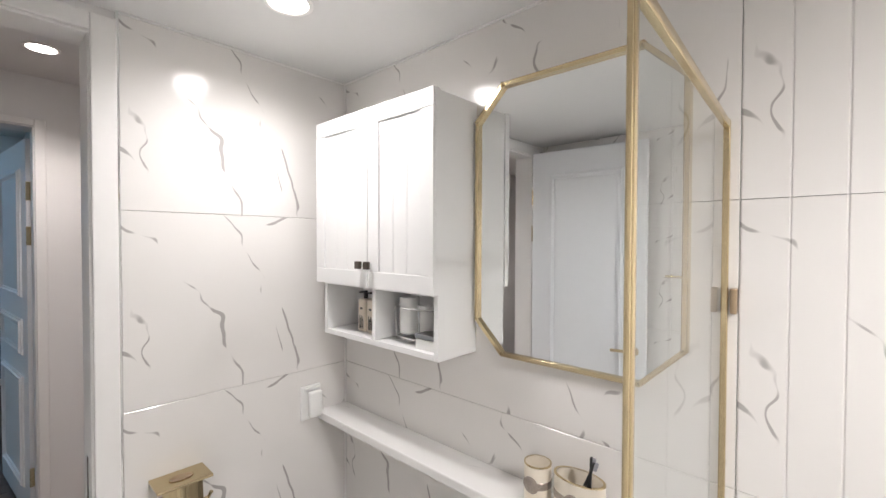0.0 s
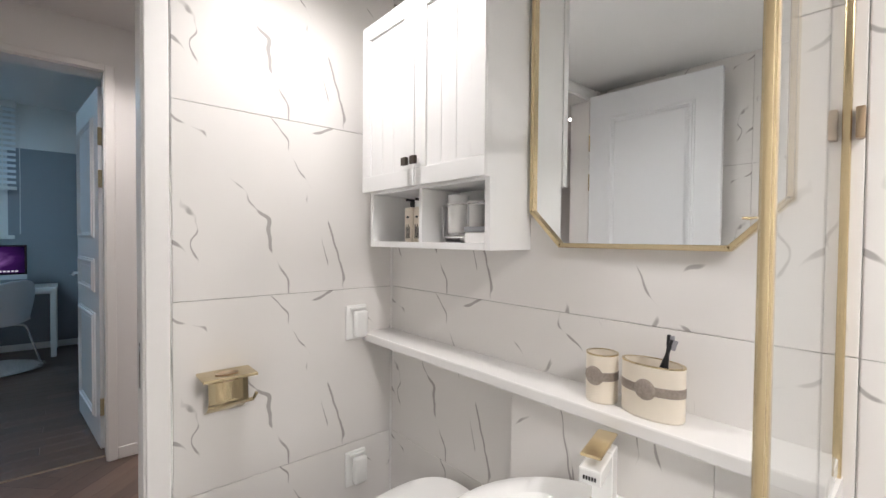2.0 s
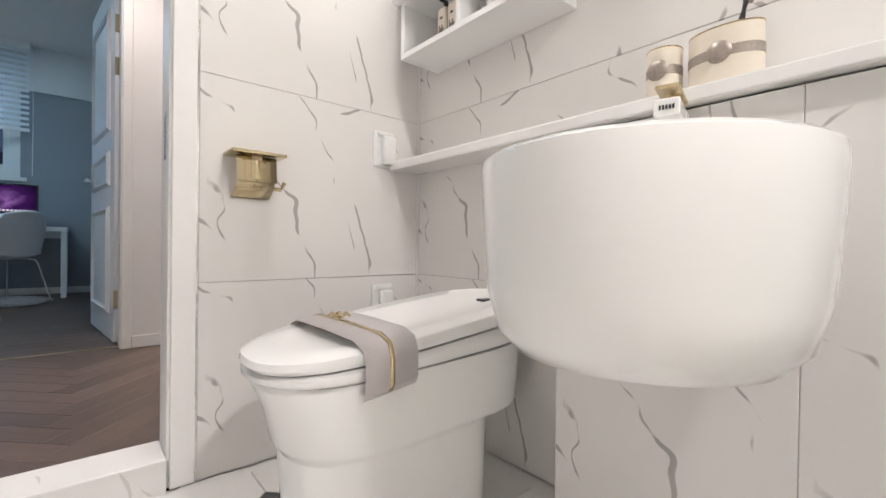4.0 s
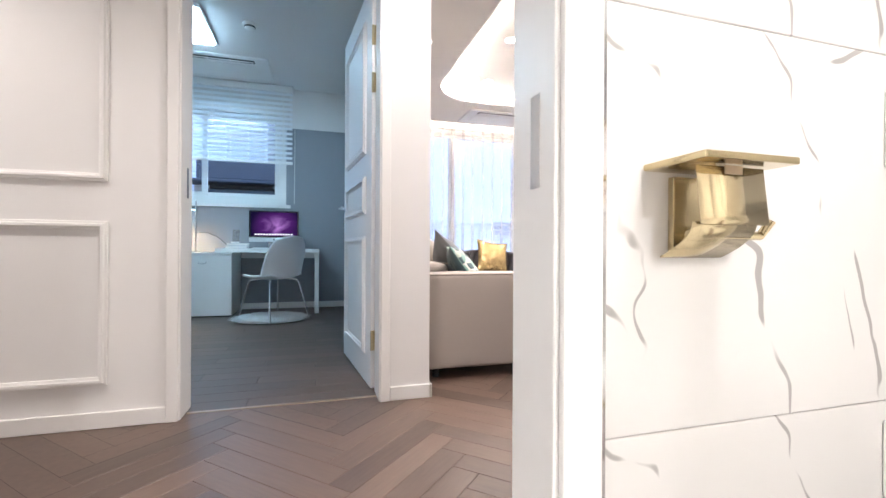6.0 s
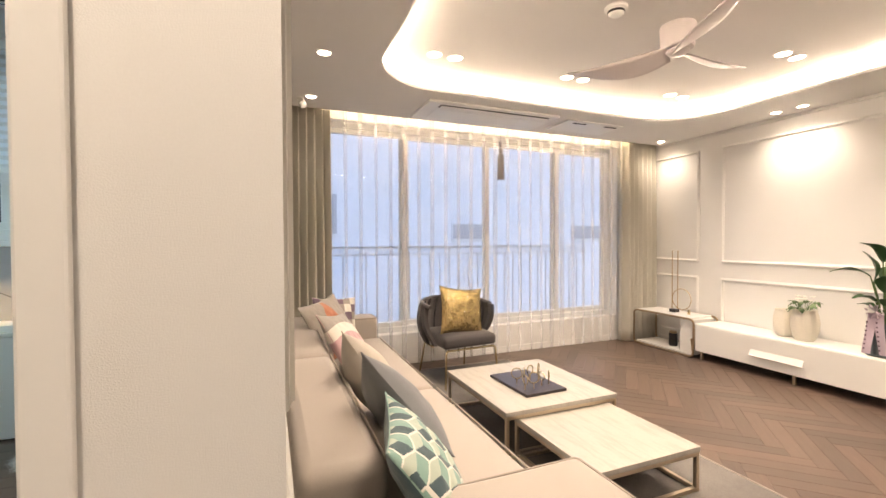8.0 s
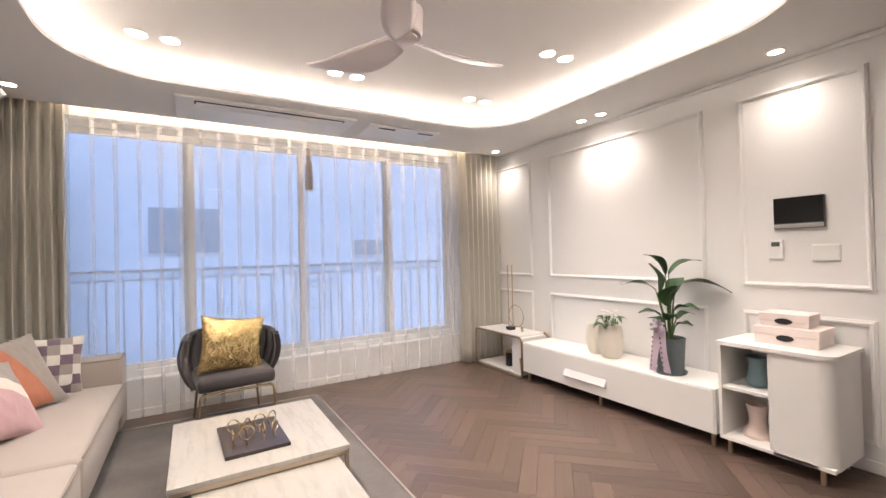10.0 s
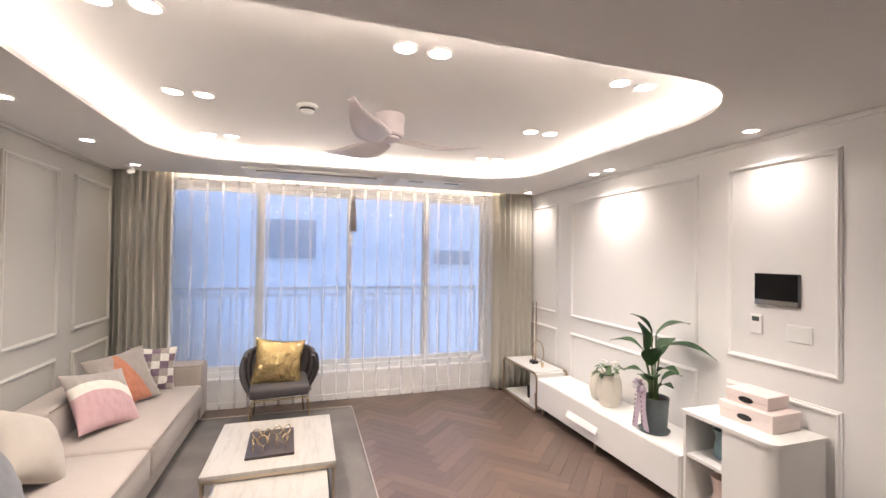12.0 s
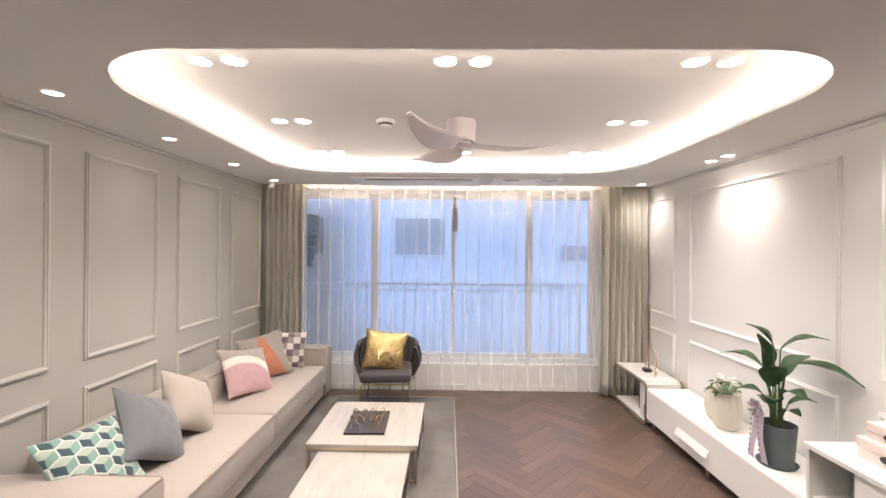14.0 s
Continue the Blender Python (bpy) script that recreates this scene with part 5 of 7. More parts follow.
part("bottom_bar", box(-1.695, 0.215, 7.27, 7.29, z - 0.035, z, 0.004), M_PLASTIC, blind)
part("cord", tube([(0.235, 7.27, 2.56), (0.24, 7.275, 1.9), (0.236, 7.27, 1.25)], 0.003, 6), M_PLASTIC, blind)

# ceiling fittings
oac = thing("ceiling_air_conditioner", pose(0, 0, OFFICE_CEIL), "white one-way ceiling cassette air conditioner in the office", "air conditioner")
part("panel", box(-1.32, 0.02, 6.53, 7.10, -0.022, 0, 0.01), M_PLASTIC, oac)
part("outlet", box(-1.20, -0.12, 6.575, 6.645, -0.0255, -0.0225), M_DARK, oac, "near-black strip painting the shade in the long air outlet")
for k in range(5):
    part("fin", box(-1.19 + 0.21 * k, -1.18 + 0.21 * k, 6.58, 6.64, -0.034, -0.026), M_PLASTIC, oac)
part("flap", box(-1.19, -0.13, 6.60, 6.618, -0.032, -0.026, 0.001), M_PLASTIC, oac)
part("grille", box(-1.20, -0.12, 6.70, 7.04, -0.0265, -0.0225, 0.002), M_PLASTIC, oac)
ol = thing("ceiling_panel_light", pose(-0.72, 5.96, OFFICE_CEIL), "square white office ceiling light, switched on", "ceiling light")
part("frame", box(-0.33, 0.33, -0.33, 0.33, -0.03, 0, 0.01), M_PLASTIC, ol)
part("diffuser", box(-0.31, 0.31, -0.31, 0.31, -0.055, -0.031, 0.015), G_OFFICE, ol, "glowing cool white diffuser")
osm = copy_thing(sm, pose(-0.06, 5.86, OFFICE_CEIL))

# cupboard and desk
oc = thing("low_cupboard", pose(0, 0, 0), "long low white office cupboard with two doors", "cupboard")
part("carcass", box(-1.44, -0.352, 6.80, 7.325, 0.012, 0.645, 0.003), M_LACQ, oc)
part("top", box(-1.45, -0.345, 6.775, 7.328, 0.646, 0.668, 0.003), M_LACQ, oc)
part("plinth", box(-1.42, -0.37, 6.83, 7.3, 0, 0.012), M_DARK, oc)
for a, b in ((-1.437, -0.898), (-0.894, -0.355)):
    d = part("door", box(a, b, 6.781, 6.799, 0.016, 0.643, 0.002), M_LACQ, oc)
    c = (a + b) / 2 + 0.0
    part("pull", tube(rounded([(c - 0.035, 6.779, 0.575), (c - 0.03, 6.758, 0.555), (c + 0.03, 6.758, 0.555), (c + 0.035, 6.779, 0.575)], 0.01), 0.004, 8), M_CHROME, d, "chrome bow pull")
desk = thing("desk", pose(0, 0, 0), "white writing desk resting on the low cupboard", "desk")
part("desktop", box(-0.52, 0.525, 6.80, 7.325, 0.669, 0.712, 0.003), M_LACQ, desk)
for y in (6.81, 7.27):
    part("leg", box(0.475, 0.52, y, y + 0.045, 0, 0.669, 0.003), M_LACQ, desk)
part("back_rail", box(-0.34, 0.475, 7.28, 7.30, 0.60, 0.669, 0.002), M_LACQ, desk)

# computer
mon = thing("desktop_computer", pose(0.035, 7.05, 0.712), "slim all-in-one computer with a purple nebula picture", "computer")
part("shell", box(-0.262, 0.262, 0.0, 0.03, 0.075, 0.425, 0.006), M_CHROME, mon, "silver aluminium shell")
part("chin", box(-0.262, 0.262, -0.004, -0.0005, 0.075, 0.125, 0.001), mat("silver_paint", (0.72, 0.73, 0.74), 0.35, 0.6), mon, "silver chin")
part("bezel", box(-0.262, 0.262, -0.004, -0.0005, 0.1255, 0.425, 0.001), mat("bezel_glass", (0.008, 0.008, 0.009), 0.08), mon, "black glass bezel")
ms = bpy.data.materials.new("nebula_screen")
ms.use_nodes = True
nt = ms.node_tree
nt.nodes.remove(nt.nodes["Principled BSDF"])
em = nt.nodes.new("ShaderNodeEmission")
co = nt.nodes.new("ShaderNodeTexCoord")
mp = nt.nodes.new("ShaderNodeMapping")
mp.inputs["Location"].default_value = (-0.1, 0, -1.1)
mp.inputs["Scale"].default_value = (3.6, 1, 4.4)
nt.links.new(co.outputs["Object"], mp.inputs["Vector"])
gr = nt.nodes.new("ShaderNodeTexGradient")
gr.gradient_type = "SPHERICAL"
nt.links.new(mp.outputs[0], gr.inputs["Vector"])
nz = nt.nodes.new("ShaderNodeTexNoise")
nz.inputs["Scale"].default_value, nz.inputs["Detail"].default_value, nz.inputs["Distortion"].default_value = 6, 4, 1.2
nt.links.new(co.outputs["Object"], nz.inputs["Vector"])
mm = nt.nodes.new("ShaderNodeMath")
mm.operation = "MULTIPLY"
nt.links.new(gr.outputs["Fac"], mm.inputs[0])
nt.links.new(nz.outputs["Fac"], mm.inputs[1])
cr = nt.nodes.new("ShaderNodeValToRGB")
cr.color_ramp.elements[0].color, cr.color_ramp.elements[1].color = (0.012, 0.008, 0.05, 1), (0.60, 0.28, 0.85, 1)
cr.color_ramp.elements[1].position = 0.5
e3 = cr.color_ramp.elements.new(0.22)
e3.color = (0.10, 0.025, 0.20, 1)
nt.links.new(mm.outputs[0], cr.inputs[0])
nt.links.new(cr.outputs[0], em.inputs[0])
em.inputs[1].default_value = 0.3
nt.links.new(em.outputs[0], nt.nodes["Material Output"].inputs[0])
part("screen", box(-0.245, 0.245, -0.0055, -0.0045, 0.142, 0.408), ms, mon, "purple nebula picture")
G_ICON = glow_mat("icon_glow", (0.8, 0.8, 0.9), 0.8)
for k in range(14):
    part("icon", box(-0.20 + 0.029 * k, -0.182 + 0.029 * k, -0.0065, -0.0058, 0.152, 0.166), G_ICON, mon, soft=False)
part("badge", lathe([(0, 0), (0.009, 0), (0.009, 0.001), (0, 0.001)], 14, None, Matrix.Translation((0, -0.0042, 0.1)) @ Matrix.Rotation(radians(90), 4, "X")), M_BLACK, mon, "small dark emblem")
part("neck", box(-0.07, 0.07, 0.03, 0.045, 0.006, 0.2, 0.004), M_CHROME, mon, "silver stand neck")
part("foot", box(-0.09, 0.09, -0.06, 0.10, 0.0, 0.006, 0.002), M_CHROME, mon, "silver stand foot")
kb = thing("keyboard", pose(-0.03, 6.90, 0.712), "slim white keyboard lying on the desk", "keyboard")
part("body", box(-0.14, 0.14, -0.055, 0.055, 0, 0.009, 0.003), M_PLASTIC, kb)
for r in range(4):
    part("key_row", box(-0.132, 0.132, -0.046 + 0.024 * r, -0.026 + 0.024 * r, 0.0095, 0.012, 0.001), M_PLASTIC, kb)

# lamp
M_LAMP = mat("lamp_white", (0.80, 0.84, 0.85), 0.3)
lamp = thing("desk_lamp", pose(-0.77, 7.12, 0.668), "white shaded desk lamp on a chrome pole, switched on", "desk lamp")
part("base", lathe([(0, 0), (0.075, 0), (0.075, 0.008), (0.02, 0.016), (0, 0.016)], 28), M_CHROME, lamp, "chrome base")
part("pole", cylinder(0, 0, 0.016, 0.56, 0.008, 12), M_CHROME, lamp, "chrome pole")
part("clamp", cylinder(0, 0, 0.44, 0.475, 0.014, 12), M_CHROME, lamp, "chrome clamp")
part("clamp", cylinder(0, 0, 0.20, 0.22, 0.013, 12), M_CHROME, lamp, "chrome clamp")
part("arm", tube([(0, 0, 0.46), (-0.12, -0.02, 0.47)], 0.006, 8), M_CHROME, lamp, "chrome arm")
sh = part("shade", lathe([(0.0, 0.075), (0.03, 0.072), (0.06, 0.05), (0.078, 0.0), (0.074, 0.0), (0.056, 0.046), (0.0, 0.066)], 28, None, Matrix.Translation((-0.20, -0.03, 0.44)), 1.35, 1.0), M_LAMP, lamp, "white oval shade")
part("bulb", lathe([(0, 0), (0.018, 0.006), (0.024, 0.022), (0.016, 0.045), (0, 0.05)], 16, None, Matrix.Translation((-0.20, -0.03, 0.445))), glow_mat("bulb_glow", (1.0, 0.72, 0.42), 25), lamp, "glowing warm bulb")
spot("desk_lamp_light", -0.97, 7.09, 1.105, 11, (1.0, 0.74, 0.46), 140, 0.7, 0.03)
part("cable", tube([(0.01, 0, 0.21), (0.10, 0.02, 0.22), (0.22, -0.03, 0.17), (0.30, 0.0, 0.09), (0.34, 0.05, 0.05)], 0.003, 6), M_BLACK, lamp, "dark cable")

# frame, camera, books, phone
fr = thing("photo_stand", pose(-1.06, 7.06, 0.668, -10, 0, 0), "white photo frame with an empty grey picture", "photo frame")
for a, b, c, d in ((-0.13, 0.13, 0, 0.055), (-0.13, 0.13, 0.255, 0.31), (-0.13, -0.075, 0.055, 0.255), (0.075, 0.13, 0.055, 0.255)):
    part("frame_bar", box(a, b, -0.012, 0.012, c, d, 0.002), M_LACQ, fr)
part("picture", box(-0.075, 0.075, 0.002, 0.006, 0.055, 0.255), mat("grey_print", (0.42, 0.43, 0.44), 0.4, grain=0.1, grain_scale=20), fr, "plain grey picture")
part("strut", box(-0.02, 0.02, 0.0125, 0.09, 0.0, 0.006, 0.001), M_BLACK, fr)
cm = thing("photo_camera", pose(-0.985, 6.93, 0.668, 0, 0, 8), "small black compact photo camera", "camera")
part("body", box(-0.065, 0.065, -0.02, 0.02, 0, 0.07, 0.006), M_BLACK, cm)
part("lens_barrel", lathe([(0, 0), (0.026, 0), (0.026, 0.02), (0.022, 0.03), (0, 0.03)], 22, None, Matrix.Translation((0.012, -0.02, 0.034)) @ Matrix.Rotation(radians(90), 4, "X")), M_BLACK, cm)
part("dial", cylinder(0.045, 0, 0.07, 0.078, 0.01, 14), M_CHROME, cm)
M_BOOK = mat("grey_book", (0.62, 0.64, 0.66), 0.6, grain=0.05)
for k in range(2):
    bk = thing("book", pose(-0.34 + 0.008 * k, 7.02, 0.712 + 0.029 * k, 0, 0, 4 * k), "pale grey hardback book lying on the desk", "book", "books on the desk")
    part("cover", box(-0.11, 0.11, -0.08, 0.08, 0, 0.0035, 0.001), M_BOOK, bk)
    part("pages", box(-0.105, 0.105, -0.076, 0.076, 0.0038, 0.0245), M_LACQ, bk)
    part("cover", box(-0.11, 0.11, -0.08, 0.08, 0.0248, 0.0285, 0.001), M_BOOK, bk)
ph = thing("phone_stand", pose(-0.36, 7.03, 0.770, -10, 0, -8), "phone standing upright in a small holder", "phone")
part("phone", box(-0.036, 0.036, -0.004, 0.004, 0.012, 0.15, 0.003), mat("phone_glass", (0.25, 0.24, 0.24), 0.15, grain=0.7, grain_scale=60), ph)
part("holder", box(-0.04, 0.04, -0.02, 0.02, 0, 0.014, 0.003), M_PLASTIC, ph)

# fur rug and shell chair
M_FUR = mat("white_fur", (0.80, 0.82, 0.83), 0.9, grain=0.1, grain_scale=90, sheen=0.5, random_value=0.1, island=True)
fur = thing("fur_rug", pose(0.06, 6.47, 0.0) @ Matrix.Diagonal((0.84, 0.84, 1, 1)), "round shaggy white faux fur rug under the chair", "rug")
part("backing", lathe([(0, 0.0015), (0.34, 0.0015), (0.345, 0.006), (0.33, 0.013), (0, 0.018)], 40, None, None, 1.08, 0.9), M_FUR, fur)
rr = random.Random(11)
verts, faces = [], []
for k in range(6500):
    a, q = rr.uniform(0, 6.2832), math.sqrt(rr.random())
    x, y = 0.375 * q * math.cos(a), 0.31 * q * math.sin(a)
    h = rr.uniform(0.025, 0.055) * (1.0 if q < 0.9 else 0.75)
    da = a + rr.uniform(-1.2, 1.2)
    lx, ly = (0.025 + 0.05 * q) * math.cos(da), (0.025 + 0.05 * q) * math.sin(da)
    w = 0.004
    px, py = -w * math.sin(da), w * math.cos(da)
    i = len(verts)
    verts += [(x - px, y - py, 0.012), (x + px, y + py, 0.012), (x + lx * 0.6 + px * 0.7, y + ly * 0.6 + py * 0.7, h), (x + lx * 0.6 - px * 0.7, y + ly * 0.6 - py * 0.7, h), (x + lx * 1.5, y + ly * 1.5, h * 0.75)]
    faces += [(i, i + 1, i + 2, i + 3), (i + 3, i + 2, i + 4)]
me = bpy.data.meshes.new("pile")
me.from_pydata(verts, [], faces)
me.materials.append(M_FUR)
tufts = new("pile", me)
tufts.parent = fur
tagged(tufts, kind="stuff")

sc = thing("shell_chair", pose(0.09, 6.47, 0.0, 0, 0, -136), "white moulded shell chair on slim metal legs", "chair")
M_SHELL = mat("shell_white", (0.78, 0.79, 0.80), 0.45, grain=0.02, grain_scale=60)


def seat_at(u, v):
    a, b = 2 * u - 1, v
    w = 0.235 * (1 - 0.25 * (2 * b - 1) ** 4)
    return (a * w, -0.24 + 0.43 * b, 0.445 + 0.035 * a * a - 0.02 * math.sin(math.pi * b) - 0.03 * max(0, 0.2 - b) * 4)


def back_at(u, v):
    a = 2 * u - 1
    w = (0.235 - 0.01 * v) * (1 - 0.30 * v ** 4)
    return (a * w, 0.17 + 0.10 * v - 0.10 * a * a * (1 - 0.25 * v) + 0.02, 0.43 + 0.41 * v + 0.03 * a * a * (1 - v) - 0.04 * a * a * v ** 2)


seat = part("seat", grid_mesh(16, 14, seat_at), M_SHELL, sc)
back = part("backrest", grid_mesh(16, 16, back_at), M_SHELL, sc)
for o in (seat, back):
    md = o.modifiers.new("thick", "SOLIDIFY")
    md.thickness = 0.022
    md = o.modifiers.new("round", "SUBSURF")
    md.levels = md.render_levels = 1
for sx in (-1, 1):
    for sy in (-1, 1):
        part("leg", tube(rounded([(sx * 0.09, sy * 0.07, 0.415), (sx * 0.17, sy * 0.15, 0.40), (sx * 0.235, sy * 0.235, 0.014)], 0.03), 0.0085, 10), M_CHROME, sc, "slim polished leg")
part("cross_frame", tube([(-0.1, -0.07, 0.415), (0.1, 0.07, 0.415)], 0.008, 8), M_CHROME, sc)
ou = thing("wall_outlet", pose(0.922, 6.55, 0.42), "black wall outlet on the grey wall", "outlet")
part("plate", box(-0.01, 0, -0.04, 0.04, -0.06, 0.06, 0.003), M_BLACK, ou)

# ---- outdoors ----
M_STUCCO = mat("pale_stucco", (0.66, 0.69, 0.75), 0.9, grain=0.08, grain_scale=3, stain=0.08, stain_scale=0.5)
M_DARKGLASS = mat("far_window_glass", (0.012, 0.014, 0.018), 0.35, specular=0.15)
M_BLINDGLASS = mat("curtained_window", (0.33, 0.35, 0.39), 0.4, grain=0.05)
M_IRON = mat("white_iron", (0.86, 0.87, 0.90), 0.5, grain=0.05)
solo("ground", box(-150, 150, 7.7, 200, -7.2, -7.0), mat("asphalt", (0.055, 0.055, 0.06), 0.9, grain=0.2, grain_scale=4, stain=0.2), "grey asphalt street far below", "ground", "structure", soft=False)
solo("balcony_slab", box(0.9, 5.6, WIN_Y + 0.25, 8.75, -0.12, 0.0), mat("balcony_concrete", (0.36, 0.36, 0.36), 0.85, grain=0.1, grain_scale=20, stain=0.1), "concrete balcony slab outside the window", "balcony", "structure", soft=False)
rail = thing("balcony_railing", pose(0, 8.65, 0.0), "white wrought-iron balcony railing with scrolls", "railing")
part("top_rail", box(0.95, 5.55, -0.013, 0.013, 1.13, 1.152, 0.004), M_IRON, rail)
part("mid_rail", box(0.95, 5.55, -0.007, 0.007, 1.04, 1.053, 0.003), M_IRON, rail)
part("bottom_rail", box(0.95, 5.55, -0.01, 0.01, 0.10, 0.13, 0.003), M_IRON, rail)
for k in range(33):
    x = 1.0 + 0.1415 * k
    part("baluster", box(x - 0.006, x + 0.006, -0.006, 0.006, 0.0 if k % 8 == 0 else 0.13, 1.04 if k % 8 else 1.13, 0.001), M_IRON, rail)
for k in range(46):
    cx = 1.02 + 0.1 * k
    part("band_ring", tube([(cx + 0.036 * math.cos(b), 0, 1.092 + 0.036 * math.sin(b)) for b in [2 * math.pi * j / 12 for j in range(12)]], 0.004, 5, closed=True), M_IRON, rail)
for cx in (3.63,):
    for r in (0.30, 0.2):
        part("scroll", tube([(cx + r * (1 - 0.5 * j / 40) * math.cos(0.25 * j), -0.02, 0.76 + r * (1 - 0.5 * j / 40) * math.sin(0.25 * j)) for j in range(41)], 0.006, 6), M_IRON, rail)


def far_house(name, x0, x1, y, top, label, openings, material):
    t = thing(name, pose(0, 0, 0), label, "building")
    part("wall", box(x0, x1, y, y + 8, -7.0, top), material, t, soft=False)
    part("roof", box(x0 - 0.2, x1 + 0.2, y - 0.2, y + 8.2, top, top + 0.3, 0.02), M_STUCCO, t)
    for a, b, z0, z1 in openings:
        w = part("window", box(a, b, y - 0.05, y - 0.005, z0, z1, 0.01), M_STUCCO, t)
        part("pane", box(a + 0.05, b - 0.05, y - 0.062, y - 0.052, z0 + 0.05, z1 - 0.05), M_BLINDGLASS, w, soft=False)
    return t


far_house("apartment_building", -6.0, 22.0, 17.5, 11.0, "pale rendered apartment building across the street", ((1.25, 3.1, 1.4, 2.78), (7.1, 8.6, 1.23, 1.86), (-3.0, -1.2, 1.4, 2.78), (12.4, 13.9, 1.23, 1.86)), M_STUCCO)
siding = thing("neighbour_house", pose(0, 0, 0), "neighbouring house with pale ribbed siding and dark windows", "building")
part("wall", box(-7, -0.45, 11.0, 12.6, -7.0, 6.0), mat("grey_render", (0.42, 0.44, 0.47), 0.9, grain=0.1, grain_scale=3), siding, soft=False)
for k in range(88):
    part("siding_board", box(-6.5, -1.2, 10.95, 10.995, -0.5 + 0.07 * k, -0.438 + 0.07 * k, 0.008), M_STUCCO, siding)
M_ROOF = mat("dark_roof_tile", (0.035, 0.038, 0.045), 0.7, grain=0.4, grain_scale=12)
for k in range(5):
    part("roof_course", box(-1.62 + 0.05 * k, 0.6, 10.42 + 0.06 * k, 10.56 + 0.06 * k, 1.30 + 0.13 * k, 1.42 + 0.13 * k, 0.02), M_ROOF, siding)
part("eave", box(-1.75, 0.6, 10.36, 10.9, 1.90, 1.96, 0.02), M_ROOF, siding)
part("eave", box(-1.58, 0.6, 10.40, 10.9, 1.96, 2.30, 0.02), M_ROOF, siding)
for a, b, c, d in ((-2.80, -1.95, 0.3, 2.08), (-5.2, -4.3, 0.3, 2.0)):
    w = part("window", box(a, b, 10.90, 10.945, c, d, 0.01), M_PLASTIC, siding)
    part("pane", box(a + 0.07, b - 0.04, 10.89, 10.899, c + 0.05, d - 0.07), M_DARKGLASS, w, soft=False)

# ---- bathroom ----
casing(0.12, 0.80, -0.08, 0, 2.10, BN_Y + 0.012, 2.50, "white moulded bathroom door frame")
part("strike_plate", box(0.7985, 0.7998, 2.42, 2.445, 0.80, 0.93), M_CHROME, bpy.data.objects["door_frame.001"], "steel strike plate")
solo("door_sill", box(0.12, 0.80, 2.365, 2.51, BATH_FLOOR - 0.02, 0.006, 0.004), marble_mat("sill_stone", (0.80, 0.79, 0.77), (0.6, 0.58, 0.56), (3, 1, 2)), "white stone door sill", "threshold", "structure")
door_leaf("door_2", pose(0.135, 2.36, BATH_FLOOR + 0.02, 0, 0, -93), 0.70, 2.17, "white panelled bathroom door standing open against the tiles", M_GOLD, ((0.16, 2.03),))

# tiles: one print on every piece
M_TILE = marble_mat("marble_print", (0.77, 0.75, 0.725), (0.27, 0.25, 0.24), (0.3, 0, 0.55))
ROWS_Z = ((BATH_FLOOR, 0.465), (0.465, 1.045), (1.045, 1.625), (1.625, BATH_CEIL))


def tile_mesh(w, h):
    bm = box(0, w, -0.012, 0, 0, h, 0.0015, 1)
    me = bpy.data.meshes.new("tile")
    bm.to_mesh(me)
    bm.free()
    me.materials.append(M_TILE)
    return me


def tiled(parent_name, m, columns, rows=ROWS_Z, gap=0.0012):
    owner = bpy.data.objects[parent_name]
    for a, b in columns:
        for z0, z1 in rows:
            ob = new("tile", tile_mesh(b - a - gap, z1 - z0 - gap))
            ob.parent = owner
            ob.matrix_basis = m @ pose(a + gap / 2, 0, z0 + gap / 2)


tiled("wall_bath_north", pose(0, BN_Y + 0.012, 0), ((0.87, BE_X),))
tiled("wall_bath_east", pose(BE_X + 0.012, 0, 0, 0, 0, -90), ((-2.375, -1.03),))


def fluted_tile_mesh(w, h, pitch=0.078):
    """A tile with shallow upright grooves."""
    n = max(1, round(w / pitch))
    line = []
    for k in range(n):
        a, b = w * k / n, w * (k + 1) / n
        line += [(a, -0.0095), (a + 0.0025, -0.012), (b - 0.0025, -0.012)]
    line += [(w, -0.0095), (w, 0.0), (0.0, 0.0)]
    bm = bmesh.new()
    lo = [bm.verts.new((x, y, 0)) for x, y in line]
    hi = [bm.verts.new((x, y, h)) for x, y in line]
    m = len(line)
    for k in range(m):
        bm.faces.new((lo[k], lo[(k + 1) % m], hi[(k + 1) % m], hi[k]))
    bm.faces.new(lo[::-1])
    bm.faces.new(hi)
    bmesh.ops.recalc_face_normals(bm, faces=bm.faces)
    me = bpy.data.meshes.new("fluted_tile")
    bm.to_mesh(me)
    bm.free()
    me.materials.append(M_TILE)
    return me


for a, b in ((-1.03, 0.14), (0.14, 0.75)):
    for z0, z1 in ROWS_Z:
        ob = new("fluted_tile", fluted_tile_mesh(b - a - 0.0012, z1 - z0 - 0.0012))
        ob.parent = bpy.data.objects["wall_bath_east"]
        ob.matrix_basis = pose(BE_X + 0.012, 0, 0, 0, 0, -90) @ pose(a + 0.0006, 0, z0 + 0.0006)
tiled("wall_bath_west", pose(-0.012, 0, 0, 0, 0, 90), ((-0.75, 0.40), (0.40, 1.56), (1.56, 2.375)))
tiled("wall_bath_south", pose(BE_X, -0.762, 0, 0, 0, 180), ((0.0, 0.81), (0.81, 1.62)))
tiled("wall_bath_north_west", pose(0, BN_Y + 0.012, 0), ((0.0, 0.05),))
solo("trim", box(0.862, 0.870, BN_Y - 0.004, BN_Y + 0.012, BATH_FLOOR, BATH_CEIL, 0.001), M_CHROME, "thin steel tile edge strip", "trim", "structure")
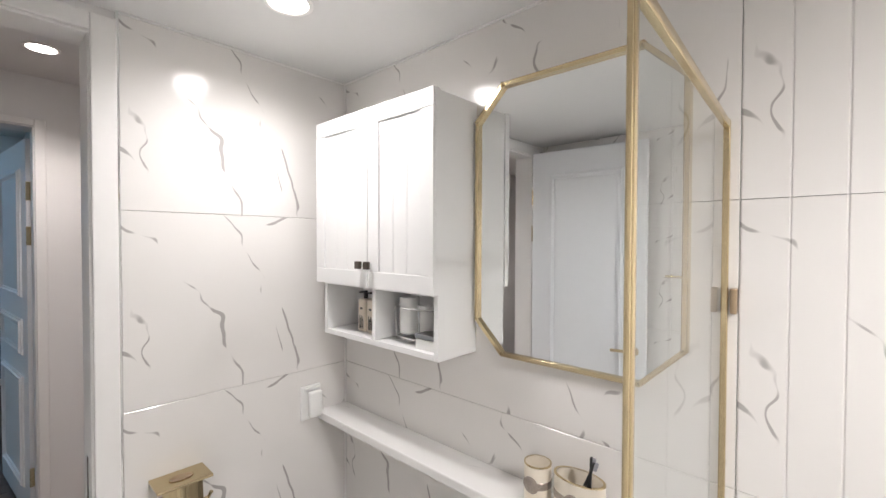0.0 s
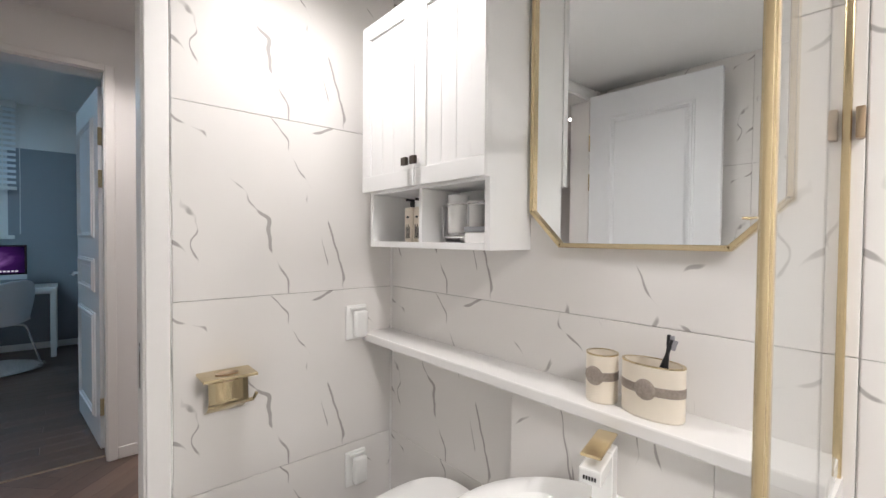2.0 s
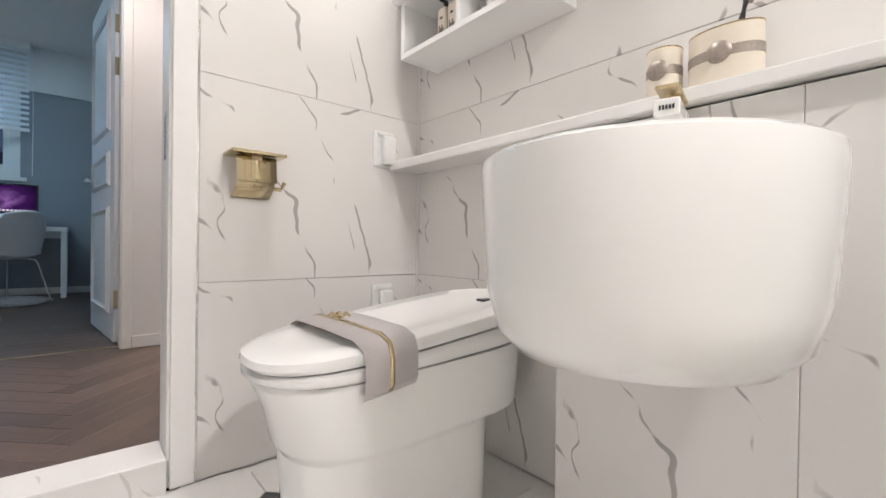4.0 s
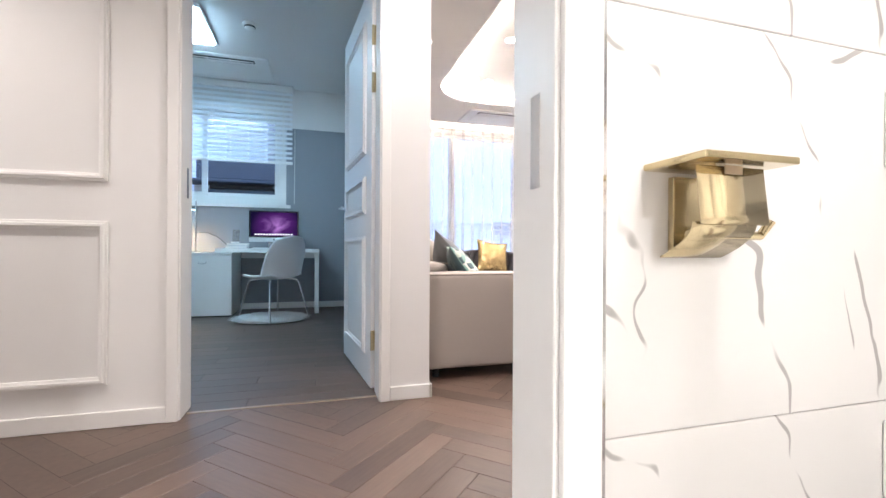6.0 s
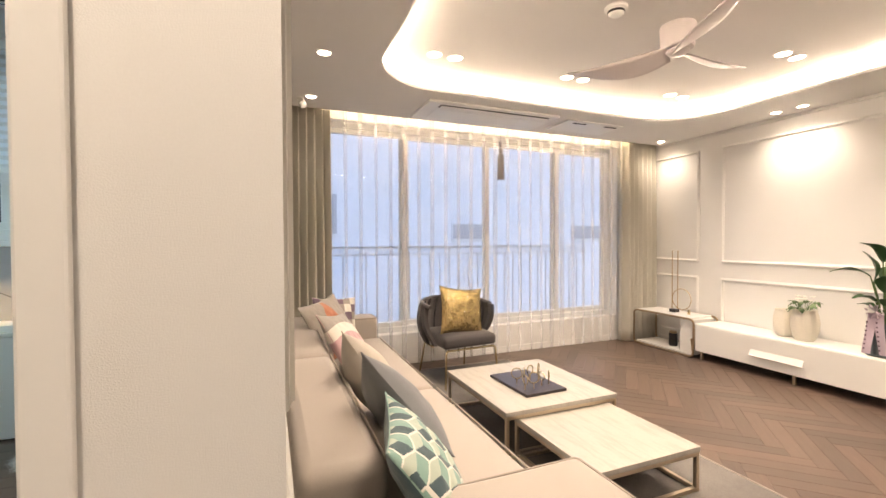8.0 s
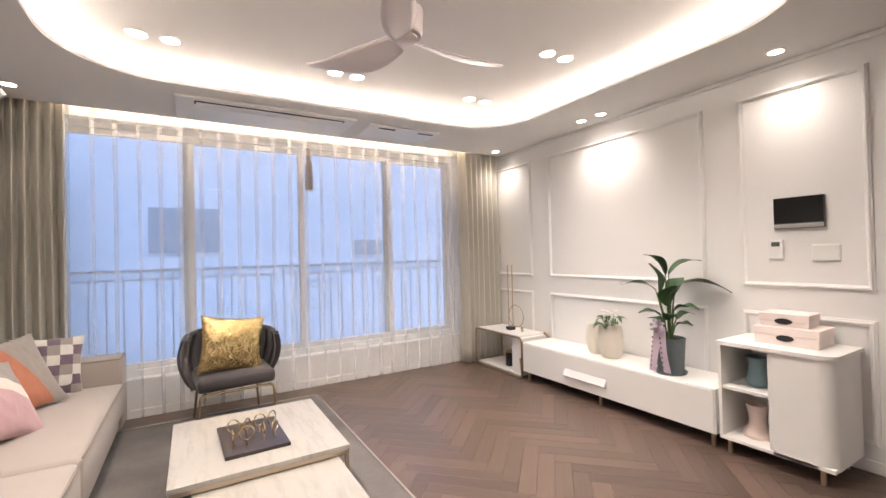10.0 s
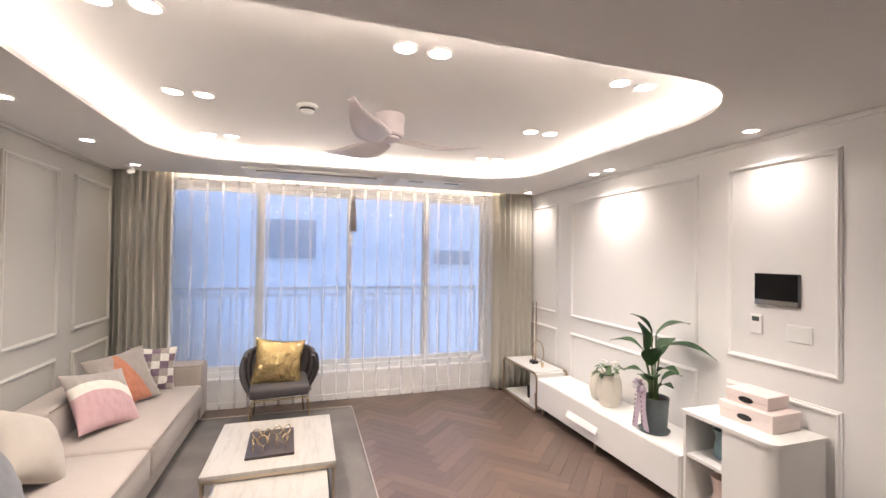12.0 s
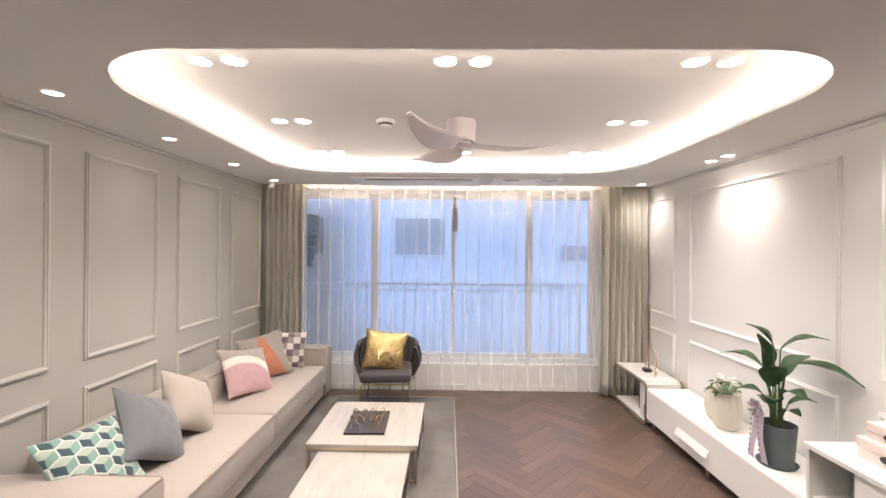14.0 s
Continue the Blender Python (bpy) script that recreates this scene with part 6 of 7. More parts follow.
for a, b, c, d in ((0.87, BE_X, BN_Y - 0.006, BN_Y), (BE_X - 0.006, BE_X, -0.75, BN_Y - 0.006)):
    solo("trim", box(a, b, c, d, BATH_CEIL - 0.006, BATH_CEIL - 0.0005), M_TRIM, "white sealing bead under the ceiling", "trim", "structure", soft=False)
solo("trim", box(BE_X - 0.007, BE_X, BN_Y - 0.007, BN_Y, BATH_FLOOR, BATH_CEIL - 0.006, 0.002), M_TRIM, "white sealing bead in the corner", "trim", "structure")

# boxed-out wall behind the basin and the long shelf
ap = solo("wall_bath_apron", box(1.52, BE_X, 1.045, 1.66, BATH_FLOOR, 0.845), M_GROUT, "boxed-out tiled wall behind the basin", "wall", "structure", soft=False)
for a, b in ((-1.66, -1.20), (-1.20, -1.045)):
    ob = new("tile", tile_mesh(b - a - 0.0008, 0.845 - BATH_FLOOR - 0.003))
    ob.parent = ap
    ob.matrix_basis = pose(1.52, 0, 0, 0, 0, -90) @ pose(a + 0.001, 0, BATH_FLOOR + 0.001)
solo("stone_shelf", box(1.485, BE_X, 1.05, BN_Y, 0.848, 0.878, 0.004), marble_mat("shelf_stone", (0.80, 0.79, 0.77), (0.62, 0.60, 0.58), (5, 2, 1)), "long narrow white stone shelf along the tiles", "shelf", "structure")

# floor: octagons with dark dots
M_OCT = mat("white_floor_tile", (0.76, 0.75, 0.73), 0.3, grain=0.02, grain_scale=30, random_value=0.03)
M_DOT = mat("black_dot_tile", (0.05, 0.05, 0.055), 0.3, random_value=0.1)


def prism(points, z0, z1, material, name):
    bm = bmesh.new()
    lo = [bm.verts.new((x, y, z0)) for x, y in points]
    hi = [bm.verts.new((x * 0.99, y * 0.99, z1)) for x, y in points]
    n = len(points)
    bm.faces.new(lo[::-1])
    bm.faces.new(hi)
    for k in range(n):
        bm.faces.new((lo[k], lo[(k + 1) % n], hi[(k + 1) % n], hi[k]))
    bmesh.ops.recalc_face_normals(bm, faces=bm.faces)
    me = bpy.data.meshes.new(name)
    bm.to_mesh(me)
    bm.free()
    me.materials.append(material)
    return me


S, C = 0.20, 0.035
h, q = S / 2 - 0.0015, S / 2 - C
oct_me = prism([(h, -q), (h, q), (q, h), (-q, h), (-h, q), (-h, -q), (-q, -h), (q, -h)], BATH_FLOOR - 0.0085, BATH_FLOOR, M_OCT, "floor_tile")
dot_me = prism([(C - 0.002, 0), (0, C - 0.002), (-C + 0.002, 0), (0, -C + 0.002)], BATH_FLOOR - 0.0085, BATH_FLOOR, M_DOT, "dot_tile")
fb = bpy.data.objects["floor_bath"]
for i in range(8):
    for j in range(15):
        ob = new("floor_tile", oct_me)
        ob.parent, ob.location = fb, (0.10 + S * i, 2.27 - S * j, 0)
        if i < 7 and j < 14:
            ob = new("dot_tile", dot_me)
            ob.parent, ob.location = fb, (0.20 + S * i, 2.17 - S * j, 0)

# wall cabinet
bc = thing("wall_cabinet", pose(0, 0, 0), "white two-door bathroom wall cabinet with open shelves below", "cabinet")
M_CAB = mat("cabinet_white", (0.84, 0.84, 0.83), 0.35, grain=0.01, grain_scale=30)
part("side_panel", box(1.452, BE_X, 1.69, 1.708, 1.205, 1.955, 0.0015), M_CAB, bc)
part("side_panel", box(1.452, BE_X, 2.243, 2.261, 1.205, 1.955, 0.0015), M_CAB, bc)
part("top_panel", box(1.452, BE_X, 1.708, 2.243, 1.937, 1.955, 0.0015), M_CAB, bc)
part("bottom_panel", box(1.452, BE_X, 1.708, 2.243, 1.205, 1.223, 0.0015), M_CAB, bc)
part("shelf_panel", box(1.452, BE_X, 1.708, 2.243, 1.385, 1.403, 0.0015), M_CAB, bc)
part("divider", box(1.453, BE_X - 0.008, 1.968, 1.984, 1.223, 1.385, 0.0015), M_CAB, bc)
part("back_panel", box(BE_X - 0.008, BE_X - 0.001, 1.708, 2.243, 1.223, 1.937), M_CAB, bc)
for y0, y1, ky in ((1.686, 1.974, 1.955), (1.977, 2.276, 1.998)):
    d = part("door", box(1.434, 1.451, y0, y1, 1.392, 1.958, 0.0015), M_CAB, bc)
    f = 0.052
    for a, b, c, e in ((y0, y1, 1.392, 1.392 + f), (y0, y1, 1.958 - f, 1.958), (y0, y0 + f, 1.392 + f, 1.958 - f), (y1 - f, y1, 1.392 + f, 1.958 - f)):
        part("door_rail", box(1.427, 1.4338, a + 0.0005, b - 0.0005, c, e, 0.0018), M_CAB, d)
    for k in range(1, 3):
        yy = y0 + f + (y1 - y0 - 2 * f) * k / 3
        part("groove_bead", box(1.4325, 1.4338, yy - 0.002, yy + 0.002, 1.392 + f, 1.958 - f), M_CAB, d)
    kn = part("knob", box(1.402, 1.414, ky - 0.012, ky + 0.012, 1.452, 1.476, 0.002), mat("dark_bronze", (0.08, 0.065, 0.055), 0.3, 0.9), d, "square dark bronze knob")
    part("knob_stem", box(1.413, 1.4268, ky - 0.005, ky + 0.005, 1.459, 1.469), M_CHROME, kn)
M_SOAP = mat("ivory_bottle", (0.74, 0.66, 0.56), 0.35)
for y in (2.055, 2.105):
    bt = thing("soap_bottle", pose(1.52, y, 1.223), "ivory pump bottle with brown printed leaves", "bottle", "bottles in the cabinet")
    part("body", box(-0.02, 0.02, -0.02, 0.02, 0, 0.115, 0.006), M_SOAP, bt)
    part("pump", cylinder(0, 0, 0.115, 0.135, 0.008, 12), M_BLACK, bt, "black pump")
    part("spout", box(-0.026, 0.006, -0.005, 0.005, 0.135, 0.143, 0.002), M_BLACK, bt, "black spout")
    for k in range(4):
        part("print_mark", box(-0.0212, -0.0202, -0.012 + 0.006 * k, -0.009 + 0.006 * k, 0.012, 0.05 + 0.008 * (k % 2)), M_BLACK, bt, soft=False)
    part("print_leaf", lathe([(0, 0), (0.008, 0), (0, 0.001)], 10, None, Matrix.Translation((-0.0202, 0, 0.082)) @ Matrix.Rotation(radians(-90), 4, "Y"), 0.5, 1.0), M_BLACK, bt)
rk = thing("cup_rack", pose(1.53, 1.85, 1.223), "chrome wire rack holding two upturned white cups", "rack")
for y, r, hh in ((0.04, 0.032, 0.12), (-0.035, 0.026, 0.10)):
    part("cup", lathe([(0, 0.024), (r * 0.85, 0.024), (r, 0.03), (r, 0.02 + hh), (r * 0.93, 0.02 + hh), (r * 0.9, 0.035), (0, 0.03)], 26, None, Matrix.Translation((0, y, 0))), M_CERAMIC, rk, "white cup")
part("wire", tube([(0.055 * math.cos(b) * 0.8, 0.10 * math.sin(b), 0.11) for b in [2 * math.pi * j / 28 for j in range(28)]], 0.0025, 6, closed=True), M_CHROME, rk)
part("wire", tube([(0.05 * math.cos(b) * 0.8, 0.09 * math.sin(b), 0.016) for b in [2 * math.pi * j / 28 for j in range(28)]], 0.0025, 6, closed=True), M_CHROME, rk)
for b in (0.5, 2.0, 3.6, 5.2):
    part("wire", tube([(0.044 * math.cos(b), 0.10 * math.sin(b), 0.11), (0.04 * math.cos(b), 0.09 * math.sin(b), 0.0)], 0.0022, 6), M_CHROME, rk)
tb = thing("tissue_tray", pose(1.52, 1.755, 1.223), "flat grey and white box on the open shelf", "box")
part("body", box(-0.05, 0.05, -0.045, 0.045, 0, 0.03, 0.003), M_PLASTIC, tb)
part("lid", box(-0.052, 0.052, -0.047, 0.047, 0.0305, 0.045, 0.003), mat("grey_lid", (0.25, 0.26, 0.27), 0.4), tb, "dark grey lid")

# octagonal mirror
mi = thing("wall_mirror", pose(BE_X, 1.397, 1.60), "octagonal wall mirror in a slim brass frame", "mirror")
W, HH, CUT = 0.277, 0.38, 0.09
octo = [(W, -HH + CUT), (W, HH - CUT), (W - CUT, HH), (-W + CUT, HH), (-W, HH - CUT), (-W, -HH + CUT), (-W + CUT, -HH), (W - CUT, -HH)]
bm = bmesh.new()
bm.faces.new([bm.verts.new((-0.012, y * 0.985, z * 0.988)) for y, z in octo])
bmesh.ops.recalc_face_normals(bm, faces=bm.faces)
if bm.faces[:][0].normal.x > 0:
    bmesh.ops.reverse_faces(bm, faces=bm.faces)
part("mirror_glass", bm, M_MIRROR, mi, "clear mirror glass", soft=False)
bm = bmesh.new()
bm.faces.new([bm.verts.new((-0.004, y * 0.98, z * 0.98)) for y, z in octo])
part("backing", bm, M_BLACK, mi, soft=False)
for (ya, za), (yb, zb) in zip(octo, octo[1:] + octo[:1]):
    d = Vector((0, yb - ya, zb - za))
    L = d.length
    m = Matrix.Translation((0, ya, za)) @ Matrix.Rotation(math.atan2(zb - za, yb - ya), 4, "X")
    part("frame_bar", box(-0.022, -0.001, -0.003, L + 0.003, -0.006, 0.006, 0.002, 2, None, m), M_GOLD, mi, "brass frame bar")

# outlets, paper holder, towel bar
for z0, z1 in ((0.855, 0.985), (0.305, 0.435)):
    o = thing("covered_outlet", pose(1.457, BN_Y, (z0 + z1) / 2), "white splash-proof covered wall outlet", "outlet", "covered outlets")
    part("plate", box(-0.042, 0.042, -0.01, 0, -0.065, 0.065, 0.004), M_PLASTIC, o)
    part("cover", box(-0.018, 0.036, -0.038, -0.0105, -0.055, 0.045, 0.010, 3), M_PLASTIC, o)
    part("hinge_tab", box(-0.03, 0.036, -0.02, -0.0105, 0.047, 0.058, 0.002), M_PLASTIC, o)
ph2 = thing("paper_holder", pose(1.00, BN_Y, 0.755), "polished brass toilet paper holder with a flat lid shelf", "paper holder")
M_BRASS = mat("polished_brass", (0.58, 0.48, 0.30), 0.16, 1.0, grain=0.03)
part("back_plate", box(-0.03, 0.045, -0.012, -0.001, -0.05, 0.06, 0.002), M_BRASS, ph2)
part("phone_shelf", box(-0.072, 0.075, -0.10, -0.002, 0.066, 0.075, 0.002), M_BRASS, ph2)
part("ash_inset", lathe([(0, 0.0755), (0.03, 0.0755), (0.032, 0.0775), (0.026, 0.0775), (0.024, 0.076), (0, 0.076)], 24, None, Matrix.Translation((0, -0.055, 0)), 1.0, 0.6), M_BRONZE, ph2)
bm = grid_mesh(6, 1, lambda u, v: (-0.054 + 0.108 * v, -0.070 - 0.008 * u, 0.064 - 0.072 * u))
lid = part("front_flap", bm, M_BRASS, ph2)
md = lid.modifiers.new("thick", "SOLIDIFY")
md.thickness = 0.002
part("flap_tab", box(-0.014, 0.014, -0.0745, -0.0725, 0.054, 0.065, 0.0005), M_BRONZE, ph2)
bm = grid_mesh(10, 1, lambda u, v: (-0.052 + 0.104 * v, -0.064 + 0.052 * u ** 2, -0.004 - 0.046 * u))
lid = part("lower_plate", bm, M_BRASS, ph2, "curved brass back plate")
md = lid.modifiers.new("thick", "SOLIDIFY")
md.thickness = 0.002
part("roller", tube([(-0.045, -0.05, -0.02), (0.075, -0.05, -0.02), (0.082, -0.06, 0.0)], 0.006, 8), M_BRASS, ph2)
tw = thing("towel_bar", pose(0.0, 1.28, 1.35), "brass towel bar with a folded white towel", "towel bar")
part("bar", tube([(0.06, -0.30, 0), (0.06, 0.30, 0)], 0.007, 10), M_GOLD, tw)
for y in (-0.28, 0.28):
    part("bracket", tube([(0.0, y, 0), (0.06, y, 0)], 0.009, 10), M_GOLD, tw)
tl = thing("white_towel", pose(0.06, 1.12, 1.35), "folded white cotton towel hanging on the bar", "towel")
M_TOWEL = mat("terry_white", (0.82, 0.82, 0.81), 0.95, bump=0.8, bump_scale=300, grain=0.04, grain_scale=200)
bm = grid_mesh(6, 24, lambda u, v: (0.011 * math.cos(math.pi * min(1, max(0, (v - 0.45) / 0.1))), -0.09 + 0.18 * u, 0.011 * math.sin(math.pi * min(1, max(0, (v - 0.45) / 0.1))) - (0.38 * (1 - v / 0.45) if v < 0.45 else (0.33 * (v - 0.55) / 0.45 if v > 0.55 else 0))))
ob = part("cloth", bm, M_TOWEL, tl)
md = ob.modifiers.new("thick", "SOLIDIFY")
md.thickness, md.offset = 0.006, 0

# basin with pedestal and tap
ba = thing("wall_basin", pose(1.275, 1.355, 0), "deep round white ceramic basin hung on the boxed-out wall", "basin")


def basin_ring(r, z, clip=0.238, n=56, sy=0.95):
    pts = []
    for k in range(n):
        a = 2 * math.pi * k / n
        x, y = r * math.cos(a), r * sy * math.sin(a)
        pts.append((min(x, clip), y, z))
    return pts


def loft(rings, bm=None, cap0=True, cap1=True):
    bm = bm or bmesh.new()
    vs = [[bm.verts.new(p) for p in ring] for ring in rings]
    n = len(vs[0])
    for a, b in zip(vs, vs[1:]):
        for k in range(n):
            bm.faces.new((a[k], a[(k + 1) % n], b[(k + 1) % n], b[k]))
    if cap0:
        bm.faces.new(vs[0][::-1])
    if cap1:
        bm.faces.new(vs[-1])
    bmesh.ops.recalc_face_normals(bm, faces=bm.faces)
    return bm


def shifted(ring, dx):
    return [(x + dx, y, z) for x, y, z in ring]


body = [basin_ring(0.10, 0.408), basin_ring(0.15, 0.411), basin_ring(0.19, 0.423), basin_ring(0.219, 0.452), basin_ring(0.236, 0.51), basin_ring(0.245, 0.62), basin_ring(0.248, 0.685), basin_ring(0.246, 0.70), basin_ring(0.238, 0.706)]
body += [shifted(basin_ring(0.196, 0.706, 0.15), -0.025), shifted(basin_ring(0.186, 0.700, 0.14), -0.027), shifted(basin_ring(0.172, 0.66, 0.13), -0.03), shifted(basin_ring(0.14, 0.60, 0.12), -0.03), shifted(basin_ring(0.08, 0.565, 0.08), -0.03), shifted(basin_ring(0.02, 0.56, 0.02), -0.03)]
part("bowl", loft(body), M_CERAMIC, ba)
part("drain", lathe([(0, 0.562), (0.022, 0.562), (0.02, 0.567), (0, 0.568)], 20, None, Matrix.Translation((-0.03, 0, 0))), M_CHROME, ba, "chrome drain")
part("overflow", lathe([(0, 0), (0.014, 0), (0.014, 0.004), (0.008, 0.005), (0.0075, 0.001), (0, 0.001)], 20, None, Matrix.Translation((0.096, 0.01, 0.668)) @ Matrix.Rotation(radians(-82), 4, "Y")), M_CHROME, ba, "chrome overflow ring")
# Black cap in the ring, shade of the hole as plain colour.
part("overflow_hole", lathe([(0, 0.0012), (0.0075, 0.0012), (0, 0.002)], 14, None, Matrix.Translation((0.096, 0.01, 0.668)) @ Matrix.Rotation(radians(-82), 4, "Y")), M_BLACK, ba, "black disc painting the shade in the overflow hole")
tap = thing("basin_tap", pose(1.455, 1.375, 0.706, 0, 0, 14), "white square basin tap with a flat brass lever", "tap")
part("base_ring", cylinder(0, 0, 0, 0.006, 0.026, 22), M_GOLD, tap, "brass base ring")
part("column", box(-0.02, 0.02, -0.02, 0.02, 0.006, 0.118, 0.003), M_CERAMIC, tap)
part("spout", box(-0.105, -0.0205, -0.02, 0.02, 0.088, 0.117, 0.003), M_CERAMIC, tap)
part("lever_stem", cylinder(0, 0, 0.118, 0.135, 0.012, 16), M_GOLD, tap, "brass stem")
part("lever", box(-0.10, 0.022, -0.019, 0.019, 0.135, 0.141, 0.002), M_GOLD, tap, "flat brass lever")
for k in range(5):
    part("mark", box(-0.1065, -0.1052, -0.012 + 0.005 * k, -0.009 + 0.005 * k, 0.098, 0.105), M_BLACK, tap, soft=False)

# cups on the shelf
M_CUP = mat("ivory_ceramic", (0.76, 0.69, 0.58), 0.35, grain=0.03, grain_scale=60)
M_BAND = mat("pewter_band", (0.36, 0.31, 0.27), 0.4, 0.6, grain=0.35, grain_scale=180)
for y, rx, ry, hh, lab in ((1.435, 0.034, 0.034, 0.105, "ivory ceramic tumbler with a pewter medallion band"), (1.325, 0.036, 0.062, 0.107, "ivory oval toothbrush cup with a pewter medallion band")):
    cu = thing("bath_cup", pose(1.55, y, 0.878), lab, "cup", "ivory bath cups")
    part("body", lathe([(0, 0), (0.96, 0), (1, 0.004), (1, hh), (0.9, hh), (0.88, 0.01), (0, 0.008)], 40, None, None, rx, ry), M_CUP, cu)
    part("rim", lathe([(0.9, hh), (1.01, hh - 0.001), (1.01, hh + 0.002), (0.9, hh + 0.002)], 40, None, None, rx, ry), M_GOLD, cu, "thin gold rim")
    part("band", lathe([(1.0, 0.050), (1.02, 0.051), (1.02, 0.068), (1.0, 0.069)], 40, None, None, rx, ry), M_BAND, cu, "pewter key-pattern band")
    part("medallion", lathe([(0, 0.006), (0.012, 0.005), (0.02, 0.001), (0.021, 0)], 24, None, Matrix.Translation((-rx, 0, 0.06)) @ Matrix.Rotation(radians(-90), 4, "Y")), M_BAND, cu, "round pewter medallion")
for k, (dy, ln, c) in enumerate(((-0.02, 0.5, M_BLACK), (0.012, 0.2, M_BLACK))):
    tbr = thing("toothbrush", pose(1.555, 1.322 + dy, 0.888, 4 + 14 * k, -6, 0), "dark toothbrush standing in the oval cup", "toothbrush", "toothbrushes")
    part("handle", tube([(0, 0, 0), (0, 0.003, 0.08), (0, 0, 0.14)], [0.004, 0.005, 0.003], 8), c, tbr)
    part("head", box(-0.004, 0.004, -0.003, 0.003, 0.14, 0.163, 0.0015), c, tbr)
    part("bristles", box(-0.0035, 0.0035, -0.010, -0.0035, 0.142, 0.162, 0.001), mat("bristle", (0.3, 0.3, 0.32), 0.8), tbr)

# shower screen
ss = thing("shower_screen", pose(1.61, 1.052, 0, 0, 0, 2.4) @ pose(-1.61, -1.04, 0), "clear glass shower screen in a slim brass frame", "shower screen")
g = part("pane", sheet(1.002, 1.608, 1.040, BATH_FLOOR + 0.011, 1.769), M_GLASS, ss, "clear glass pane", soft=False)
g.visible_shadow = False
part("post", box(0.993, 1.003, 1.0345, 1.0435, BATH_FLOOR, 1.83, 0.002), M_GOLD, ss, "brass post")
part("post_lip", box(0.9885, 0.9925, 1.036, 1.0415, BATH_FLOOR, 1.82, 0.001), M_GOLD, ss, "brass post lip")
part("wall_post", box(1.607, 1.619, 1.034, 1.046, BATH_FLOOR, 1.785, 0.002), M_GOLD, ss, "brass wall post")
part("top_rail", box(1.003, 1.602, 1.034, 1.046, 1.768, 1.782, 0.002), M_GOLD, ss, "brass top rail")
part("bottom_rail", box(1.008, 1.602, 1.031, 1.049, BATH_FLOOR, BATH_FLOOR + 0.012, 0.002), M_GOLD, ss, "brass bottom rail")
part("hinge", box(1.598, 1.6195, 1.018, 1.0295, 1.40, 1.45, 0.002), M_BRONZE, ss, "brass hinge block")
part("hinge", box(1.598, 1.6195, 1.018, 1.0295, 0.24, 0.29, 0.002), M_BRONZE, ss, "brass hinge block")
part("top_pivot", lathe([(0, 0), (0.014, 0), (0.016, 0.01), (0.012, 0.03), (0, 0.03)], 16, None, Matrix.Translation((1.0, 1.02, 1.80)) @ Matrix.Rotation(radians(90), 4, "X")), M_GOLD, ss, "brass pivot knob")

# toilet
to = thing("toilet", pose(0.03, 0, 0), "white one-piece bidet toilet with a closed lid", "toilet")


def dee(x0, x1, w, z, y=1.925, n=48, tilt=0.0, power=2.4):
    """Plan of the toilet at one height: round nose at x0, square back at x1."""
    pts = []
    xc = x0 + w * 0.62
    for k in range(n):
        a = 2 * math.pi * k / n
        c, s = math.cos(a), math.sin(a)
        yy = math.copysign(abs(s) ** (2 / power), s) * w * 0.478
        xx = xc + (x1 - xc) * abs(c) ** (2 / 6) if c > 0 else xc - (xc - x0) * abs(c) ** (2 / power)
        pts.append((xx, y + yy, z + tilt * (xx - x0)))
    return pts


rings = [dee(0.93, 1.43, 0.30, BATH_FLOOR), dee(0.92, 1.43, 0.305, 0.02), dee(0.91, 1.43, 0.315, 0.145), dee(0.905, 1.435, 0.32, 0.155), dee(0.90, 1.55, 0.325, 0.16), dee(0.895, 1.56, 0.327, 0.17), dee(0.875, 1.56, 0.34, 0.25), dee(0.855, 1.56, 0.352, 0.295, tilt=0.03), dee(0.86, 1.56, 0.345, 0.306, tilt=0.03)]
part("bowl", loft(rings), M_CERAMIC, to)
rings = [dee(0.845, 1.565, 0.36, 0.310, tilt=0.04), dee(0.838, 1.568, 0.372, 0.316, tilt=0.05), dee(0.838, 1.568, 0.372, 0.325, tilt=0.075), dee(0.85, 1.562, 0.36, 0.330, tilt=0.085)]
part("seat", loft(rings), M_CERAMIC, to)
rings = [dee(0.84, 1.565, 0.37, 0.334, tilt=0.09), dee(0.834, 1.57, 0.378, 0.341, tilt=0.10), dee(0.838, 1.57, 0.374, 0.354, tilt=0.11), dee(0.86, 1.565, 0.345, 0.363, tilt=0.115), dee(0.93, 1.54, 0.25, 0.367, tilt=0.115)]
part("lid", loft(rings), M_CERAMIC, to)
part("side_button", box(1.43, 1.47, 1.86, 1.89, 0.4235, 0.4305, 0.002), M_BLACK, to, "dark oval control window")
part("hose", tube([(1.56, 1.71, 0.2), (1.59, 1.66, 0.22), (1.58, 1.64, 0.30), (1.615, 1.64, 0.33)], 0.008, 8), M_CHROME, to, "steel water hose")
M_SASH = mat("grey_sash", (0.50, 0.46, 0.45), 0.7, grain=0.06, grain_scale=200, sheen=0.3)
sash = thing("paper_wrap", pose(0.03, 0, 0), "grey-mauve paper sash with a gold ribbon round the toilet lid", "paper wrap")
prof = [(1.698, 0.285), (1.690, 0.30), (1.690, 0.352), (1.703, 0.380), (1.74, 0.393), (1.885, 0.3965), (2.03, 0.393), (2.067, 0.380), (2.08, 0.352), (2.08, 0.30), (2.072, 0.285)]


